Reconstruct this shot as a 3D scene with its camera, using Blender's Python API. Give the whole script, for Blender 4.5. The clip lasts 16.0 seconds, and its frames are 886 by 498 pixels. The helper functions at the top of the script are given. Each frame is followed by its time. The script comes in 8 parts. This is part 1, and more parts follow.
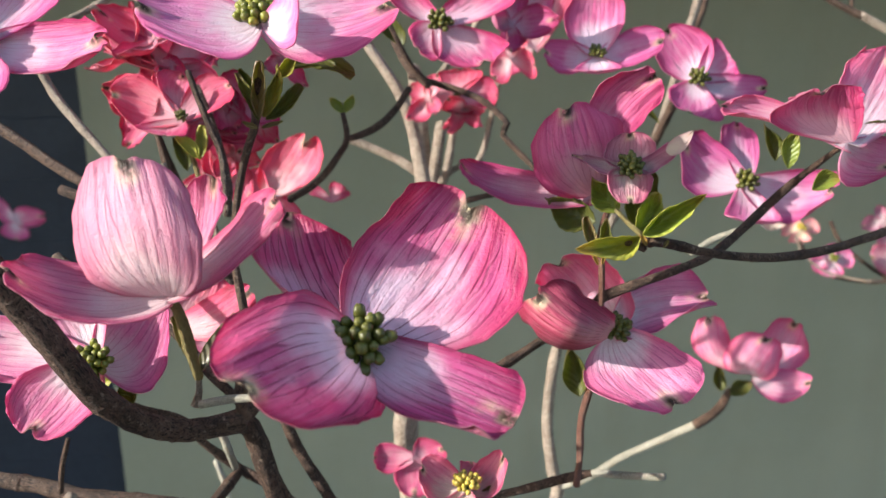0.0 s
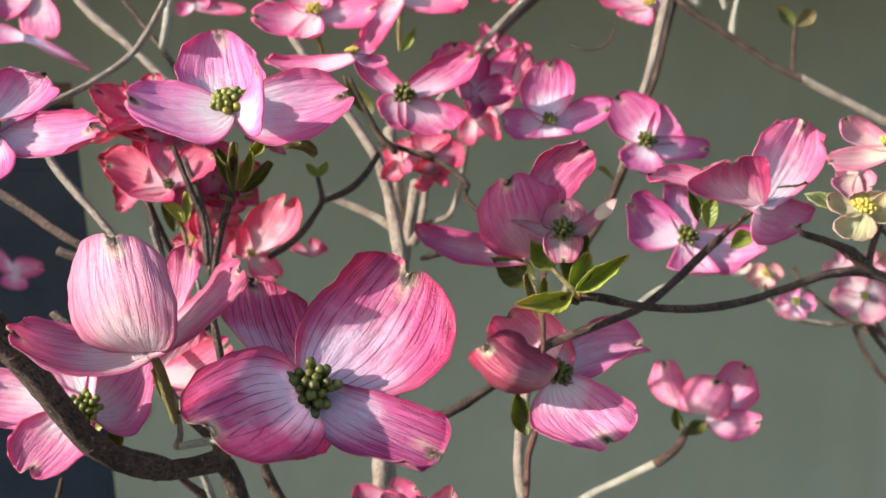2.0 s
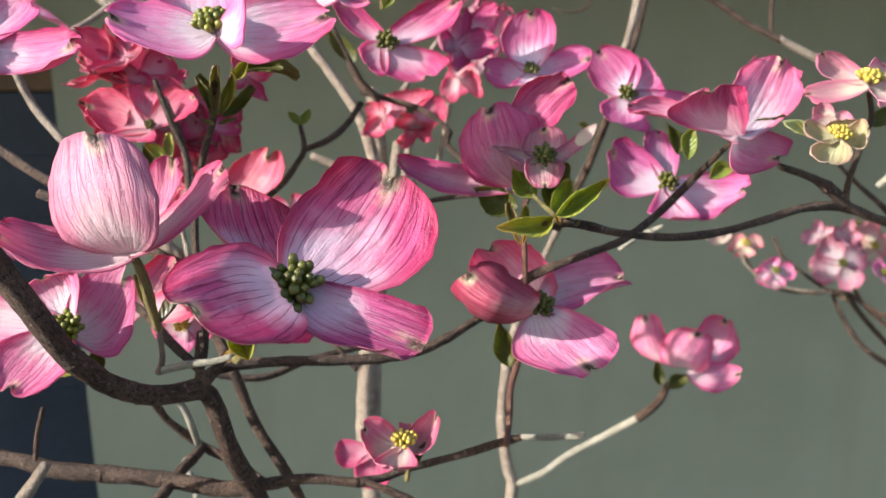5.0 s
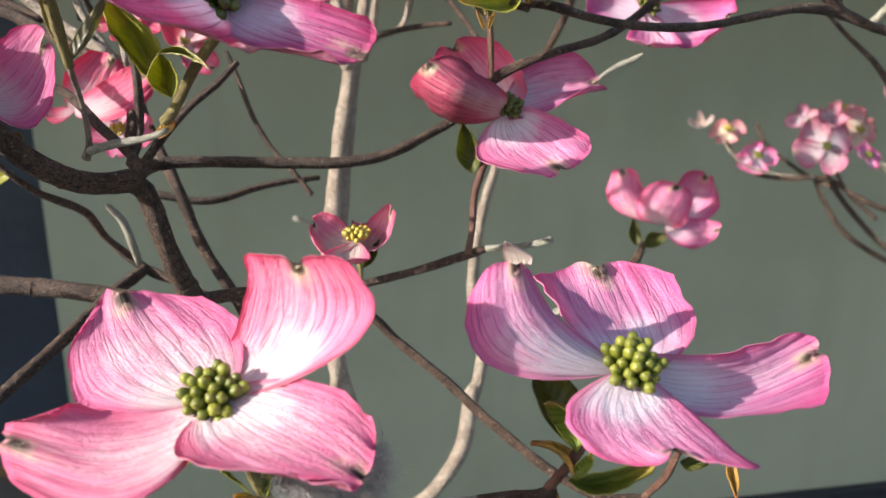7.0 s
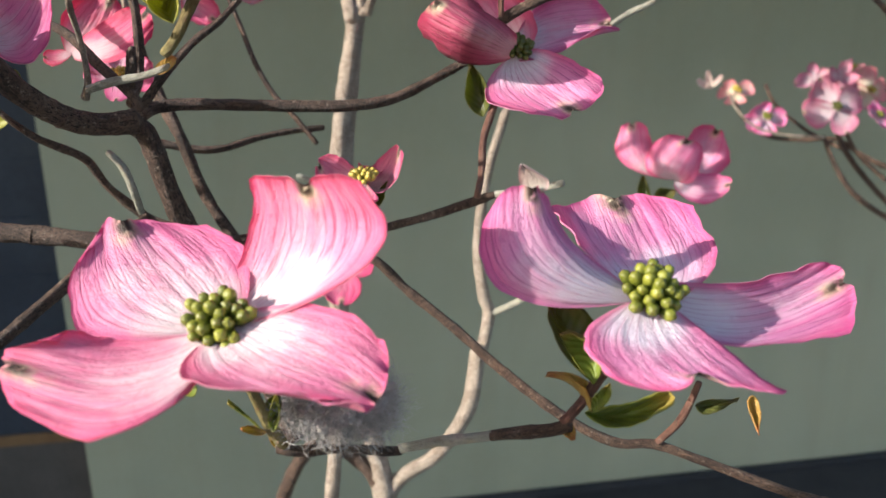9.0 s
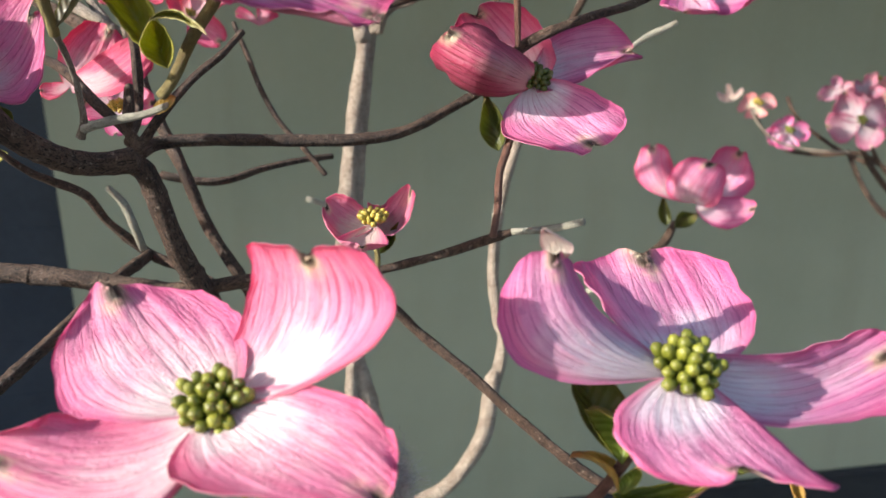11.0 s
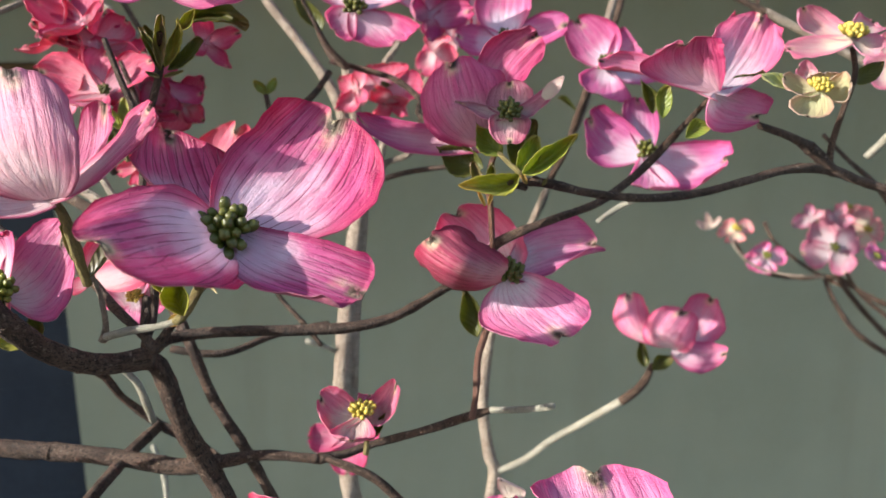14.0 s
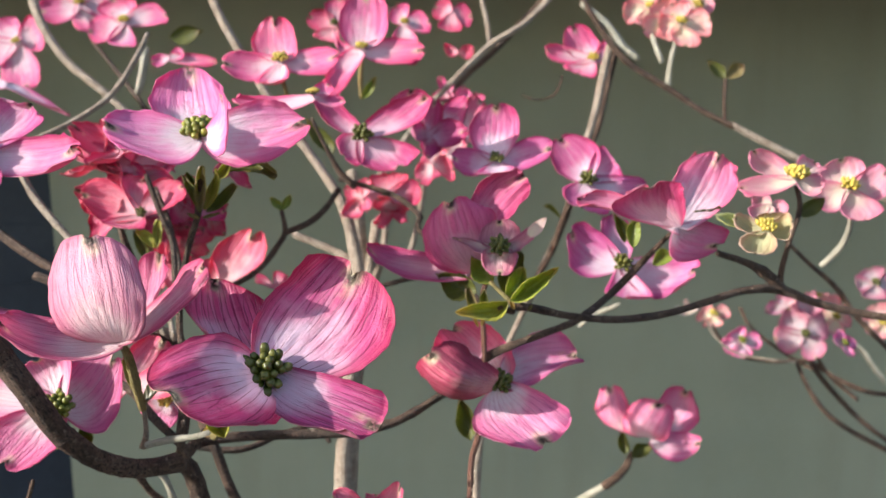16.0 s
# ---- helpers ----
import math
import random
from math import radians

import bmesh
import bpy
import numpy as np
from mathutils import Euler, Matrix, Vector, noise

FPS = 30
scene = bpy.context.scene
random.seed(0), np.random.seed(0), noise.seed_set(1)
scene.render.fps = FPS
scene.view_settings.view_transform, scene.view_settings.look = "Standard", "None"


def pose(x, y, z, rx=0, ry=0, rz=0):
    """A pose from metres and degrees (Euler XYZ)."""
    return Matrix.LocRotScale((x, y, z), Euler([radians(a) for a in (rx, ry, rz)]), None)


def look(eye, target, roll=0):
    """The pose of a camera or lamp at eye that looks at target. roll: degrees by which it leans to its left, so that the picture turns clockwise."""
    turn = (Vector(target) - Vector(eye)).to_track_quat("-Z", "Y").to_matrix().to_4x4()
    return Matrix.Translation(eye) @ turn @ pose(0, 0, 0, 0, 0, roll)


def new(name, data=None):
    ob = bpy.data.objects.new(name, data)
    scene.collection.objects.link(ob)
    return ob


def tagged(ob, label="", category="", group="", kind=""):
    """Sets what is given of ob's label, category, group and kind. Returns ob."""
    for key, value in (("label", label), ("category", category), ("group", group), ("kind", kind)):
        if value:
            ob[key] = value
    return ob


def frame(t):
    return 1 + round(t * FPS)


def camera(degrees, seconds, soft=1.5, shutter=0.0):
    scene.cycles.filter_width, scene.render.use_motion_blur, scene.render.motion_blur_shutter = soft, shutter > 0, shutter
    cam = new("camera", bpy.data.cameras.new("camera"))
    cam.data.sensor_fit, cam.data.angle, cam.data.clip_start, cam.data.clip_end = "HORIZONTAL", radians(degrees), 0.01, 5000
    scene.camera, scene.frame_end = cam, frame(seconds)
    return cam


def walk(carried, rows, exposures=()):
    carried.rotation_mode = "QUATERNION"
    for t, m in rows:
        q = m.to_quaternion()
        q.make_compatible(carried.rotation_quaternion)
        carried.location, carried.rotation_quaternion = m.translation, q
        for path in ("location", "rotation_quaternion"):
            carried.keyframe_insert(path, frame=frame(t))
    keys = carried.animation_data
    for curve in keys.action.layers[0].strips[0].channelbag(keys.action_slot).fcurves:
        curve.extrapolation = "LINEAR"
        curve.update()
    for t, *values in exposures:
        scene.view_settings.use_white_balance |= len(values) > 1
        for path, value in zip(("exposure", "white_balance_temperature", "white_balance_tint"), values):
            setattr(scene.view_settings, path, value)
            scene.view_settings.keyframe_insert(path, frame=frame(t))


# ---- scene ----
cam = camera(56.3, 16.0)
cam.data.dof.use_dof, cam.data.dof.focus_distance, cam.data.dof.aperture_fstop = True, 0.30, 16.0
METRES, EYE, TILT, LEAN, TURN = 0.4, 1.5, -16.0, 0.0, 0.0
ROWS = [
    (0.0, 0.0, 0.0, 0.0, -0.0, -0.0, 0.0),
    (0.5, 0.0158, -0.0218, -0.0166, 0.06, 0.79, 0.17),
    (1.0, 0.0358, -0.0462, -0.0051, 0.08, 1.61, 0.36),
    (1.5, 0.048, -0.0806, 0.0102, 0.02, 2.32, 0.48),
    (2.0, 0.0509, -0.1091, 0.0151, -0.1, 2.92, 0.55),
    (2.5, 0.0576, -0.1235, 0.0098, -0.21, 3.38, 0.58),
    (3.0, 0.0676, -0.1563, 0.011, -0.34, 3.63, 0.61),
    (5.5, 0.0493, -0.0839, -0.1201, -1.56, 2.43, 0.74),
    (6.0, 0.0613, -0.0566, -0.175, -1.95, 1.46, 0.63),
    (6.5, 0.0632, -0.0365, -0.2246, -2.35, 0.39, 0.53),
    (7.0, 0.0784, -0.0257, -0.2469, -2.49, -0.72, 0.4),
    (7.5, 0.0878, -0.0346, -0.2702, -2.57, -1.48, 0.42),
    (8.0, 0.0819, -0.0328, -0.2905, -2.59, -1.94, 0.45),
    (10.5, 0.0684, 0.0472, -0.2604, -1.68, -2.52, 0.67),
    (11.0, 0.0729, 0.0427, -0.2418, -1.45, -2.23, 0.66),
    (11.5, 0.0621, 0.0372, -0.2242, -1.2, -1.75, 0.75),
    (12.0, 0.0659, 0.0289, -0.1887, -1.06, -1.07, 0.89),
    (12.5, 0.0668, 0.0107, -0.1682, -1.15, -0.17, 0.97),
    (13.0, 0.0722, -0.0114, -0.1491, -1.07, 0.88, 1.07),
    (13.5, 0.0887, -0.0334, -0.1256, -1.09, 2.04, 1.08),
    (14.0, 0.0952, -0.0574, -0.1194, -1.26, 3.25, 1.08),
    (14.5, 0.0844, -0.0927, -0.1074, -1.45, 4.33, 1.03),
    (15.0, 0.0842, -0.1287, -0.0842, -1.61, 5.3, 0.97),
    (15.5, 0.0846, -0.1658, -0.0691, -1.72, 6.27, 0.91),
    (16.0, 0.0834, -0.2052, -0.0521, -1.88, 7.24, 0.85),
]

walk(cam, [(t, pose(0, 0, EYE, TILT, LEAN, TURN) @ pose(METRES * x, METRES * y, METRES * z, 90 + pitch, roll, yaw)) for t, x, y, z, yaw, pitch, roll in ROWS],
     [(0.0, 1.08, 6500.0, 10.0), (16.0, 1.08, 6500.0, 10.0)])

# ---- world and sun ----
SUN_FROM = Vector((-0.89, -0.25, 0.38)).normalized()
world = bpy.data.worlds.new("sky")
scene.world = world
world.use_nodes = True
sky = world.node_tree.nodes.new("ShaderNodeTexSky")
sky.sky_type, sky.sun_disc = "NISHITA", False
sky.sun_elevation = math.asin(SUN_FROM.z)
sky.sun_rotation = math.atan2(SUN_FROM.x, SUN_FROM.y)
back = world.node_tree.nodes["Background"]
back.inputs["Strength"].default_value = 0.125
world.node_tree.links.new(sky.outputs[0], back.inputs["Color"])
sun = new("sun", bpy.data.lights.new("sun", "SUN"))
sun.data.energy, sun.data.angle, sun.data.color = 4.8, radians(0.55), (1.0, 0.955, 0.89)
sun.matrix_world = look(SUN_FROM * 5, (0, 0, 0))


# ---- materials ----
class Nodes:
    """Short hand for one material's node tree."""

    def __init__(self, name):
        self.material = bpy.data.materials.new(name)
        self.material.use_nodes = True
        self.tree = self.material.node_tree
        self.shader = self.tree.nodes["Principled BSDF"]
        self.output = self.tree.nodes["Material Output"]

    def put(self, socket, value):
        if isinstance(value, bpy.types.NodeSocket):
            self.tree.links.new(value, socket)
        elif isinstance(value, tuple) and len(value) == 3 and socket.type == "RGBA":
            socket.default_value = (*value, 1)
        else:
            socket.default_value = value

    def node(self, kind, out=0, values=(), operation="", smooth=False):
        n = self.tree.nodes.new(kind)
        if operation:
            n.operation = operation
        if smooth:
            n.interpolation_type = "SMOOTHSTEP"
        for key, value in dict(values).items():
            self.put(n.inputs[key], value)
        return n.outputs[out]

    def math(self, op, a, b=0.0, c=0.0):
        return self.node("ShaderNodeMath", 0, {0: a, 1: b, 2: c}, operation=op)

    def step(self, lo, hi, x, a=0.0, b=1.0):
        return self.node("ShaderNodeMapRange", 0, {"Value": x, "From Min": lo, "From Max": hi, "To Min": a, "To Max": b}, smooth=True)

    def mix(self, fac, a, b):
        n = self.tree.nodes.new("ShaderNodeMix")
        n.data_type = "RGBA"
        for socket, value in ((n.inputs[0], fac), (n.inputs[6], a), (n.inputs[7], b)):
            self.put(socket, value)
        return n.outputs[2]

    def noise(self, vector, scale, detail=3.0, rough=0.5):
        return self.node("ShaderNodeTexNoise", 0, {"Vector": vector, "Scale": scale, "Detail": detail, "Roughness": rough})

    def coords(self, which):
        return self.node("ShaderNodeTexCoord", ["Generated", "Normal", "UV", "Object"].index(which))

    def stretch(self, vector, scale):
        return self.node("ShaderNodeMapping", 0, {"Vector": vector, "Scale": scale})

    def bump(self, height, strength, distance):
        return self.node("ShaderNodeBump", 0, {"Height": height, "Strength": strength, "Distance": distance})

    def finish(self, colour, rough=0.5, normal=None, specular=0.4, metal=0.0):
        self.put(self.shader.inputs["Base Color"], colour)
        self.put(self.shader.inputs["Roughness"], rough)
        self.put(self.shader.inputs["Specular IOR Level"], specular)
        self.put(self.shader.inputs["Metallic"], metal)
        if normal is not None:
            self.put(self.shader.inputs["Normal"], normal)
        return self.material


def thin(n, colour, share, rough, normal, glow_colour):
    """Bract and leaf tissue: part of the light goes through it."""
    n.finish(colour, rough, normal, 0.42)
    n.put(n.shader.inputs["Sheen Weight"], 0.06)
    n.put(n.shader.inputs["Sheen Roughness"], 0.45)
    clear = n.node("ShaderNodeBsdfTranslucent", 0, {"Color": glow_colour, "Normal": normal})
    both = n.node("ShaderNodeMixShader", 0, {0: share, 1: n.shader.outputs[0], 2: clear})
    n.tree.links.new(both, n.output.inputs["Surface"])
    return n.material


def petal_side(name, deep, middle, heart, vein, strength, under, reach_more):
    n = Nodes(name)
    uv = n.coords("UV")
    split = n.tree.nodes.new("ShaderNodeSeparateXYZ")
    n.tree.links.new(uv, split.inputs[0])
    s = split.outputs[1]
    v = n.math("MULTIPLY_ADD", split.outputs[0], 2.0, -1.0)
    av = n.math("ABSOLUTE", v)
    chance = n.node("ShaderNodeObjectInfo", 5)
    place = n.coords("Object")
    shift = n.node("ShaderNodeVectorMath", 0, {0: place, 1: n.node("ShaderNodeCombineXYZ", 0, {0: chance, 1: chance, 2: chance})}, operation="ADD")
    cloud = n.noise(shift, 55.0, 3.0)
    grain = n.noise(shift, 900.0, 3.0, 0.6)
    # pale heart that runs up the middle, deep colour towards the rim
    reach = n.math("ADD", n.math("MULTIPLY", s, 0.66), n.math("MULTIPLY", n.math("MULTIPLY", av, av), 0.30))
    reach = n.math("ADD", reach, n.math("MULTIPLY_ADD", cloud, 0.60, -0.30 - reach_more))
    low = n.mix(n.step(0.12, 0.48, reach), heart, middle)
    colour = n.mix(n.step(0.45, 1.0, reach), low, deep)
    streak = n.noise(n.stretch(uv, (12.0, 0.9, 1.0)), 1.0, 4.0, 0.6)
    colour = n.mix(n.step(0.46, 0.78, streak, 0.0, 0.42), colour, heart)
    band = n.noise(n.stretch(uv, (7.0, 0.7, 1.0)), 1.0, 3.0, 0.55)
    colour = n.mix(n.math("MULTIPLY", n.step(0.50, 0.70, band, 0.0, 0.45), n.step(0.20, 0.50, s)), colour, deep)
    rim = n.math("MAXIMUM", n.step(0.66, 1.0, av), n.step(0.88, 1.0, s))
    colour = n.mix(n.math("MULTIPLY", rim, 0.66), colour, deep)
    # thin veins that fan out from the base, some of them forking
    wander = n.noise(n.stretch(uv, (3.0, 1.4, 1.0)), 1.0, 2.0)
    wave = n.math("SINE", n.math("ADD", n.math("MULTIPLY", v, 40.0), n.math("MULTIPLY", wander, 12.0)))
    other = n.math("SINE", n.math("ADD", n.math("MULTIPLY", v, 27.0), n.math("MULTIPLY", wander, -15.0)))
    line = n.math("MAXIMUM", n.step(0.90, 1.0, wave), n.math("MULTIPLY", n.step(0.91, 1.0, other), n.step(0.4, 0.7, s)))
    line = n.math("MULTIPLY", line, n.step(0.05, 0.25, s))
    line = n.math("MULTIPLY", line, n.step(0.80, 1.0, s, 1.0, 0.2))
    line = n.math("MULTIPLY", line, n.step(0.28, 0.55, n.noise(shift, 95.0, 3.0)))
    colour = n.mix(n.math("MULTIPLY", line, n.math("MULTIPLY", n.step(0.35, 0.65, cloud, 0.55, 1.0), strength)), colour, vein)
    fine = n.noise(n.stretch(uv, (70.0, 3.0, 1.0)), 1.0, 4.0, 0.65)
    colour = n.mix(n.math("MULTIPLY", n.step(0.5, 0.70, fine, 0.0, 0.22), n.step(0.08, 0.35, s)), colour, vein)
    colour = n.mix(n.math("MULTIPLY", n.step(0.50, 0.28, fine, 0.0, 0.16), n.step(0.08, 0.35, s)), colour, heart)
    blotch = n.step(0.56, 0.74, n.noise(shift, 240.0, 5.0, 0.7), 0.0, 0.32)
    colour = n.mix(n.math("MULTIPLY", blotch, n.step(0.2, 0.6, s)), colour, vein)
    # crimson flecks gather towards the tip
    fleck = n.step(0.60, 0.68, n.noise(n.stretch(uv, (46.0, 22.0, 1.0)), 1.0, 4.0, 0.7), 0.0, 0.55)
    fleck = n.math("MULTIPLY", fleck, n.math("MULTIPLY", n.step(0.45, 0.85, s), n.step(0.48, 0.66, n.noise(shift, 70.0, 2.0))))
    colour = n.mix(fleck, colour, vein)
    # the dry notch at the tip
    tip = n.math("MULTIPLY", n.step(0.80, 0.94, s), n.step(0.06, 0.36, av, 1.0, 0.0))
    tip = n.math("MULTIPLY", tip, n.step(0.34, 0.62, n.noise(shift, 160.0, 3.0)))
    colour = n.mix(tip, colour, n.mix(n.step(0.40, 0.62, n.noise(shift, 230.0, 2.0)), (0.86, 0.74, 0.50), (0.84, 0.56, 0.40)))
    scorch = n.math("MULTIPLY", n.step(0.89, 0.96, s), n.step(0.04, 0.24, av, 1.0, 0.0))
    scorch = n.math("MULTIPLY", scorch, n.step(0.30, 0.5, n.noise(shift, 420.0, 3.0)))
    colour = n.mix(scorch, colour, (0.06, 0.035, 0.02))
    tone = n.node("ShaderNodeHueSaturation", 0, {"Color": colour, "Hue": n.math("MULTIPLY_ADD", chance, 0.016, 0.492), "Value": n.math("MULTIPLY_ADD", chance, 0.14, 0.93)})
    crease = n.noise(n.stretch(uv, (9.0, 3.5, 1.0)), 1.0, 4.0, 0.55)
    relief = n.math("ADD", n.math("MULTIPLY", line, -0.25), n.math("MULTIPLY", n.math("ADD", grain, fine), 0.5))
    relief = n.math("ADD", relief, n.math("MULTIPLY", n.math("ADD", crease, band), 1.5))
    normal = n.bump(relief, 0.8, 0.0011)
    glow = n.node("ShaderNodeGamma", 0, {"Color": tone, "Gamma": 1.25})
    return thin(n, tone, 0.48 if not under else 0.44, 0.42, normal, glow)


def petal(name, deep, middle, heart, vein, strength=0.55, reach_more=0.04):
    lighter = [tuple(c + (1 - c) * 0.18 for c in x) for x in (deep, middle, heart)]
    return (petal_side(name + "_upper", deep, middle, heart, vein, strength, False, reach_more),
            petal_side(name + "_under", *lighter, vein, strength * 0.8, True, reach_more))


P_rose = petal("rose_bract", (0.500, 0.010, 0.105), (0.760, 0.135, 0.355), (0.890, 0.690, 0.800), (0.290, 0.006, 0.080), 0.88, 0.10)
P_rose2 = petal("rose_bract_soft", (0.660, 0.042, 0.165), (0.790, 0.165, 0.340), (0.880, 0.560, 0.630), (0.430, 0.018, 0.105), 0.5, 0.0)
P_rose3 = petal("rose_bract_dark", (0.603, 0.021, 0.162), (0.750, 0.123, 0.359), (0.864, 0.625, 0.736), (0.414, 0.014, 0.120), 0.4)
P_blush = petal("blush_bract", (0.660, 0.050, 0.190), (0.840, 0.270, 0.440), (0.900, 0.690, 0.710), (0.500, 0.036, 0.150), 0.70, 0.06)
P_coral = petal("coral_bract", (0.812, 0.052, 0.171), (0.896, 0.195, 0.359), (0.920, 0.663, 0.686), (0.632, 0.033, 0.130), 0.4)
P_pale = petal("pale_pink_bract", (0.812, 0.103, 0.342), (0.918, 0.317, 0.598), (0.920, 0.786, 0.846), (0.632, 0.073, 0.280), 0.35, 0.08)
P_violet = petal("violet_pink_bract", (0.650, 0.042, 0.237), (0.818, 0.209, 0.479), (0.895, 0.730, 0.826), (0.506, 0.033, 0.200), 0.4)
P_candy = petal("candy_pink_bract", (0.800, 0.095, 0.290), (0.865, 0.280, 0.490), (0.900, 0.770, 0.800), (0.540, 0.034, 0.190), 0.60, 0.03)
P_warm = petal("warm_pink_bract", (0.830, 0.110, 0.290), (0.885, 0.300, 0.480), (0.905, 0.770, 0.775), (0.550, 0.028, 0.145), 0.62, 0.08)
P_lilac = petal("lilac_pink_bract", (0.780, 0.110, 0.330), (0.855, 0.335, 0.565), (0.900, 0.790, 0.845), (0.440, 0.030, 0.210), 0.62, 0.10)
P_worn = petal("worn_bract", (0.400, 0.018, 0.075), (0.600, 0.110, 0.205), (0.760, 0.460, 0.460), (0.250, 0.010, 0.040), 0.85, -0.04)
P_folded = petal("soft_pink_bract", (0.830, 0.110, 0.310), (0.905, 0.330, 0.540), (0.915, 0.750, 0.800), (0.600, 0.050, 0.200), 0.45, 0.06)
P_dust = petal("dusty_pink_bract", (0.600, 0.120, 0.250), (0.720, 0.330, 0.440), (0.780, 0.640, 0.660), (0.420, 0.070, 0.170), 0.4, 0.06)
P_dusk = petal("dusky_bract", (0.520, 0.030, 0.125), (0.720, 0.185, 0.350), (0.865, 0.690, 0.745), (0.300, 0.012, 0.075), 0.65, 0.04)
P_young = petal("young_bract", (0.520, 0.085, 0.200), (0.690, 0.300, 0.390), (0.810, 0.680, 0.640), (0.380, 0.050, 0.130), 0.55, 0.08)
P_youngpink = petal("young_pink_bract", (0.800, 0.090, 0.230), (0.860, 0.290, 0.420), (0.880, 0.720, 0.640), (0.540, 0.034, 0.130), 0.4, 0.08)
P_pink = petal("pink_bract", (0.835, 0.069, 0.257), (0.918, 0.216, 0.459), (0.915, 0.701, 0.766), (0.621, 0.040, 0.190), 0.35)
P_peach = petal("peach_bract", (0.920, 0.260, 0.310), (0.920, 0.504, 0.504), (0.920, 0.809, 0.630), (0.759, 0.170, 0.220), 0.3)
P_cream = petal("cream_pink_bract", (0.83, 0.22, 0.39), (0.88, 0.44, 0.53), (0.91, 0.78, 0.67), (0.66, 0.19, 0.28), 0.3)
P_lime = petal("lime_bract", (0.70, 0.42, 0.30), (0.68, 0.60, 0.34), (0.70, 0.68, 0.40), (0.50, 0.34, 0.20), 0.4)
P_red = petal("red_pink_bract", (0.700, 0.030, 0.140), (0.820, 0.135, 0.290), (0.860, 0.480, 0.560), (0.480, 0.016, 0.085), 0.35)
P_white = petal("dry_cream_bract", (0.84, 0.60, 0.58), (0.85, 0.70, 0.62), (0.86, 0.78, 0.66), (0.6, 0.42, 0.36), 0.3)


def leaf_paint(name, base, rib, edge):
    n = Nodes(name)
    uv = n.coords("UV")
    split = n.tree.nodes.new("ShaderNodeSeparateXYZ")
    n.tree.links.new(uv, split.inputs[0])
    s = split.outputs[1]
    v = n.math("MULTIPLY_ADD", split.outputs[0], 2.0, -1.0)
    av = n.math("ABSOLUTE", v)
    place = n.coords("Object")
    cloud = n.noise(place, 120.0, 4.0, 0.6)
    colour = n.mix(n.step(0.35, 0.7, cloud), base, tuple(min(1, c * 1.5) for c in base))
    # side veins sweep forward from the midrib
    wave = n.math("SINE", n.math("MULTIPLY_ADD", s, 40.0, n.math("MULTIPLY", av, -14.0)))
    line = n.math("MAXIMUM", n.step(0.75, 1.0, wave), n.step(0.0, 0.06, av, 1.0, 0.0))
    colour = n.mix(n.math("MULTIPLY", line, 0.24), colour, rib)
    rim = n.math("MAXIMUM", n.step(0.70, 0.98, n.math("ADD", s, n.math("MULTIPLY_ADD", cloud, 0.3, -0.15)), 0.0, 0.85), n.step(0.90, 1.0, av, 0.0, 0.3))
    colour = n.mix(rim, colour, edge)
    normal = n.bump(n.math("ADD", n.math("MULTIPLY", wave, 0.5), cloud), 0.45, 0.0005)
    return thin(n, colour, 0.4, 0.4, normal, n.mix(0.5, colour, (0.55, 0.6, 0.05)))


L_leaf = leaf_paint("leaf_green", (0.17, 0.215, 0.032), (0.34, 0.39, 0.12), (0.36, 0.25, 0.06))
L_leafd = leaf_paint("leaf_dark_green", (0.085, 0.092, 0.020), (0.16, 0.17, 0.05), (0.13, 0.08, 0.03))
L_leafy = leaf_paint("leaf_yellow_green", (0.32, 0.33, 0.05), (0.55, 0.5, 0.2), (0.62, 0.36, 0.07))
L_leafp = leaf_paint("leaf_grey_underside", (0.20, 0.18, 0.125), (0.25, 0.22, 0.15), (0.20, 0.14, 0.09))
L_leafb = leaf_paint("leaf_brown", (0.16, 0.12, 0.05), (0.3, 0.25, 0.12), (0.14, 0.07, 0.03))
L_leafo = leaf_paint("leaf_orange", (0.40, 0.24, 0.06), (0.5, 0.36, 0.15), (0.45, 0.12, 0.04))
L_olive = leaf_paint("leaf_olive", (0.24, 0.23, 0.035), (0.40, 0.36, 0.09), (0.50, 0.40, 0.07))
L_olivep = leaf_paint("leaf_pale_olive", (0.34, 0.34, 0.11), (0.48, 0.46, 0.2), (0.62, 0.50, 0.30))
L_bright = leaf_paint("leaf_bright_green", (0.30, 0.35, 0.055), (0.46, 0.48, 0.17), (0.52, 0.34, 0.06))
L_lime = leaf_paint("leaf_lime", (0.46, 0.48, 0.16), (0.6, 0.6, 0.3), (0.62, 0.56, 0.28))


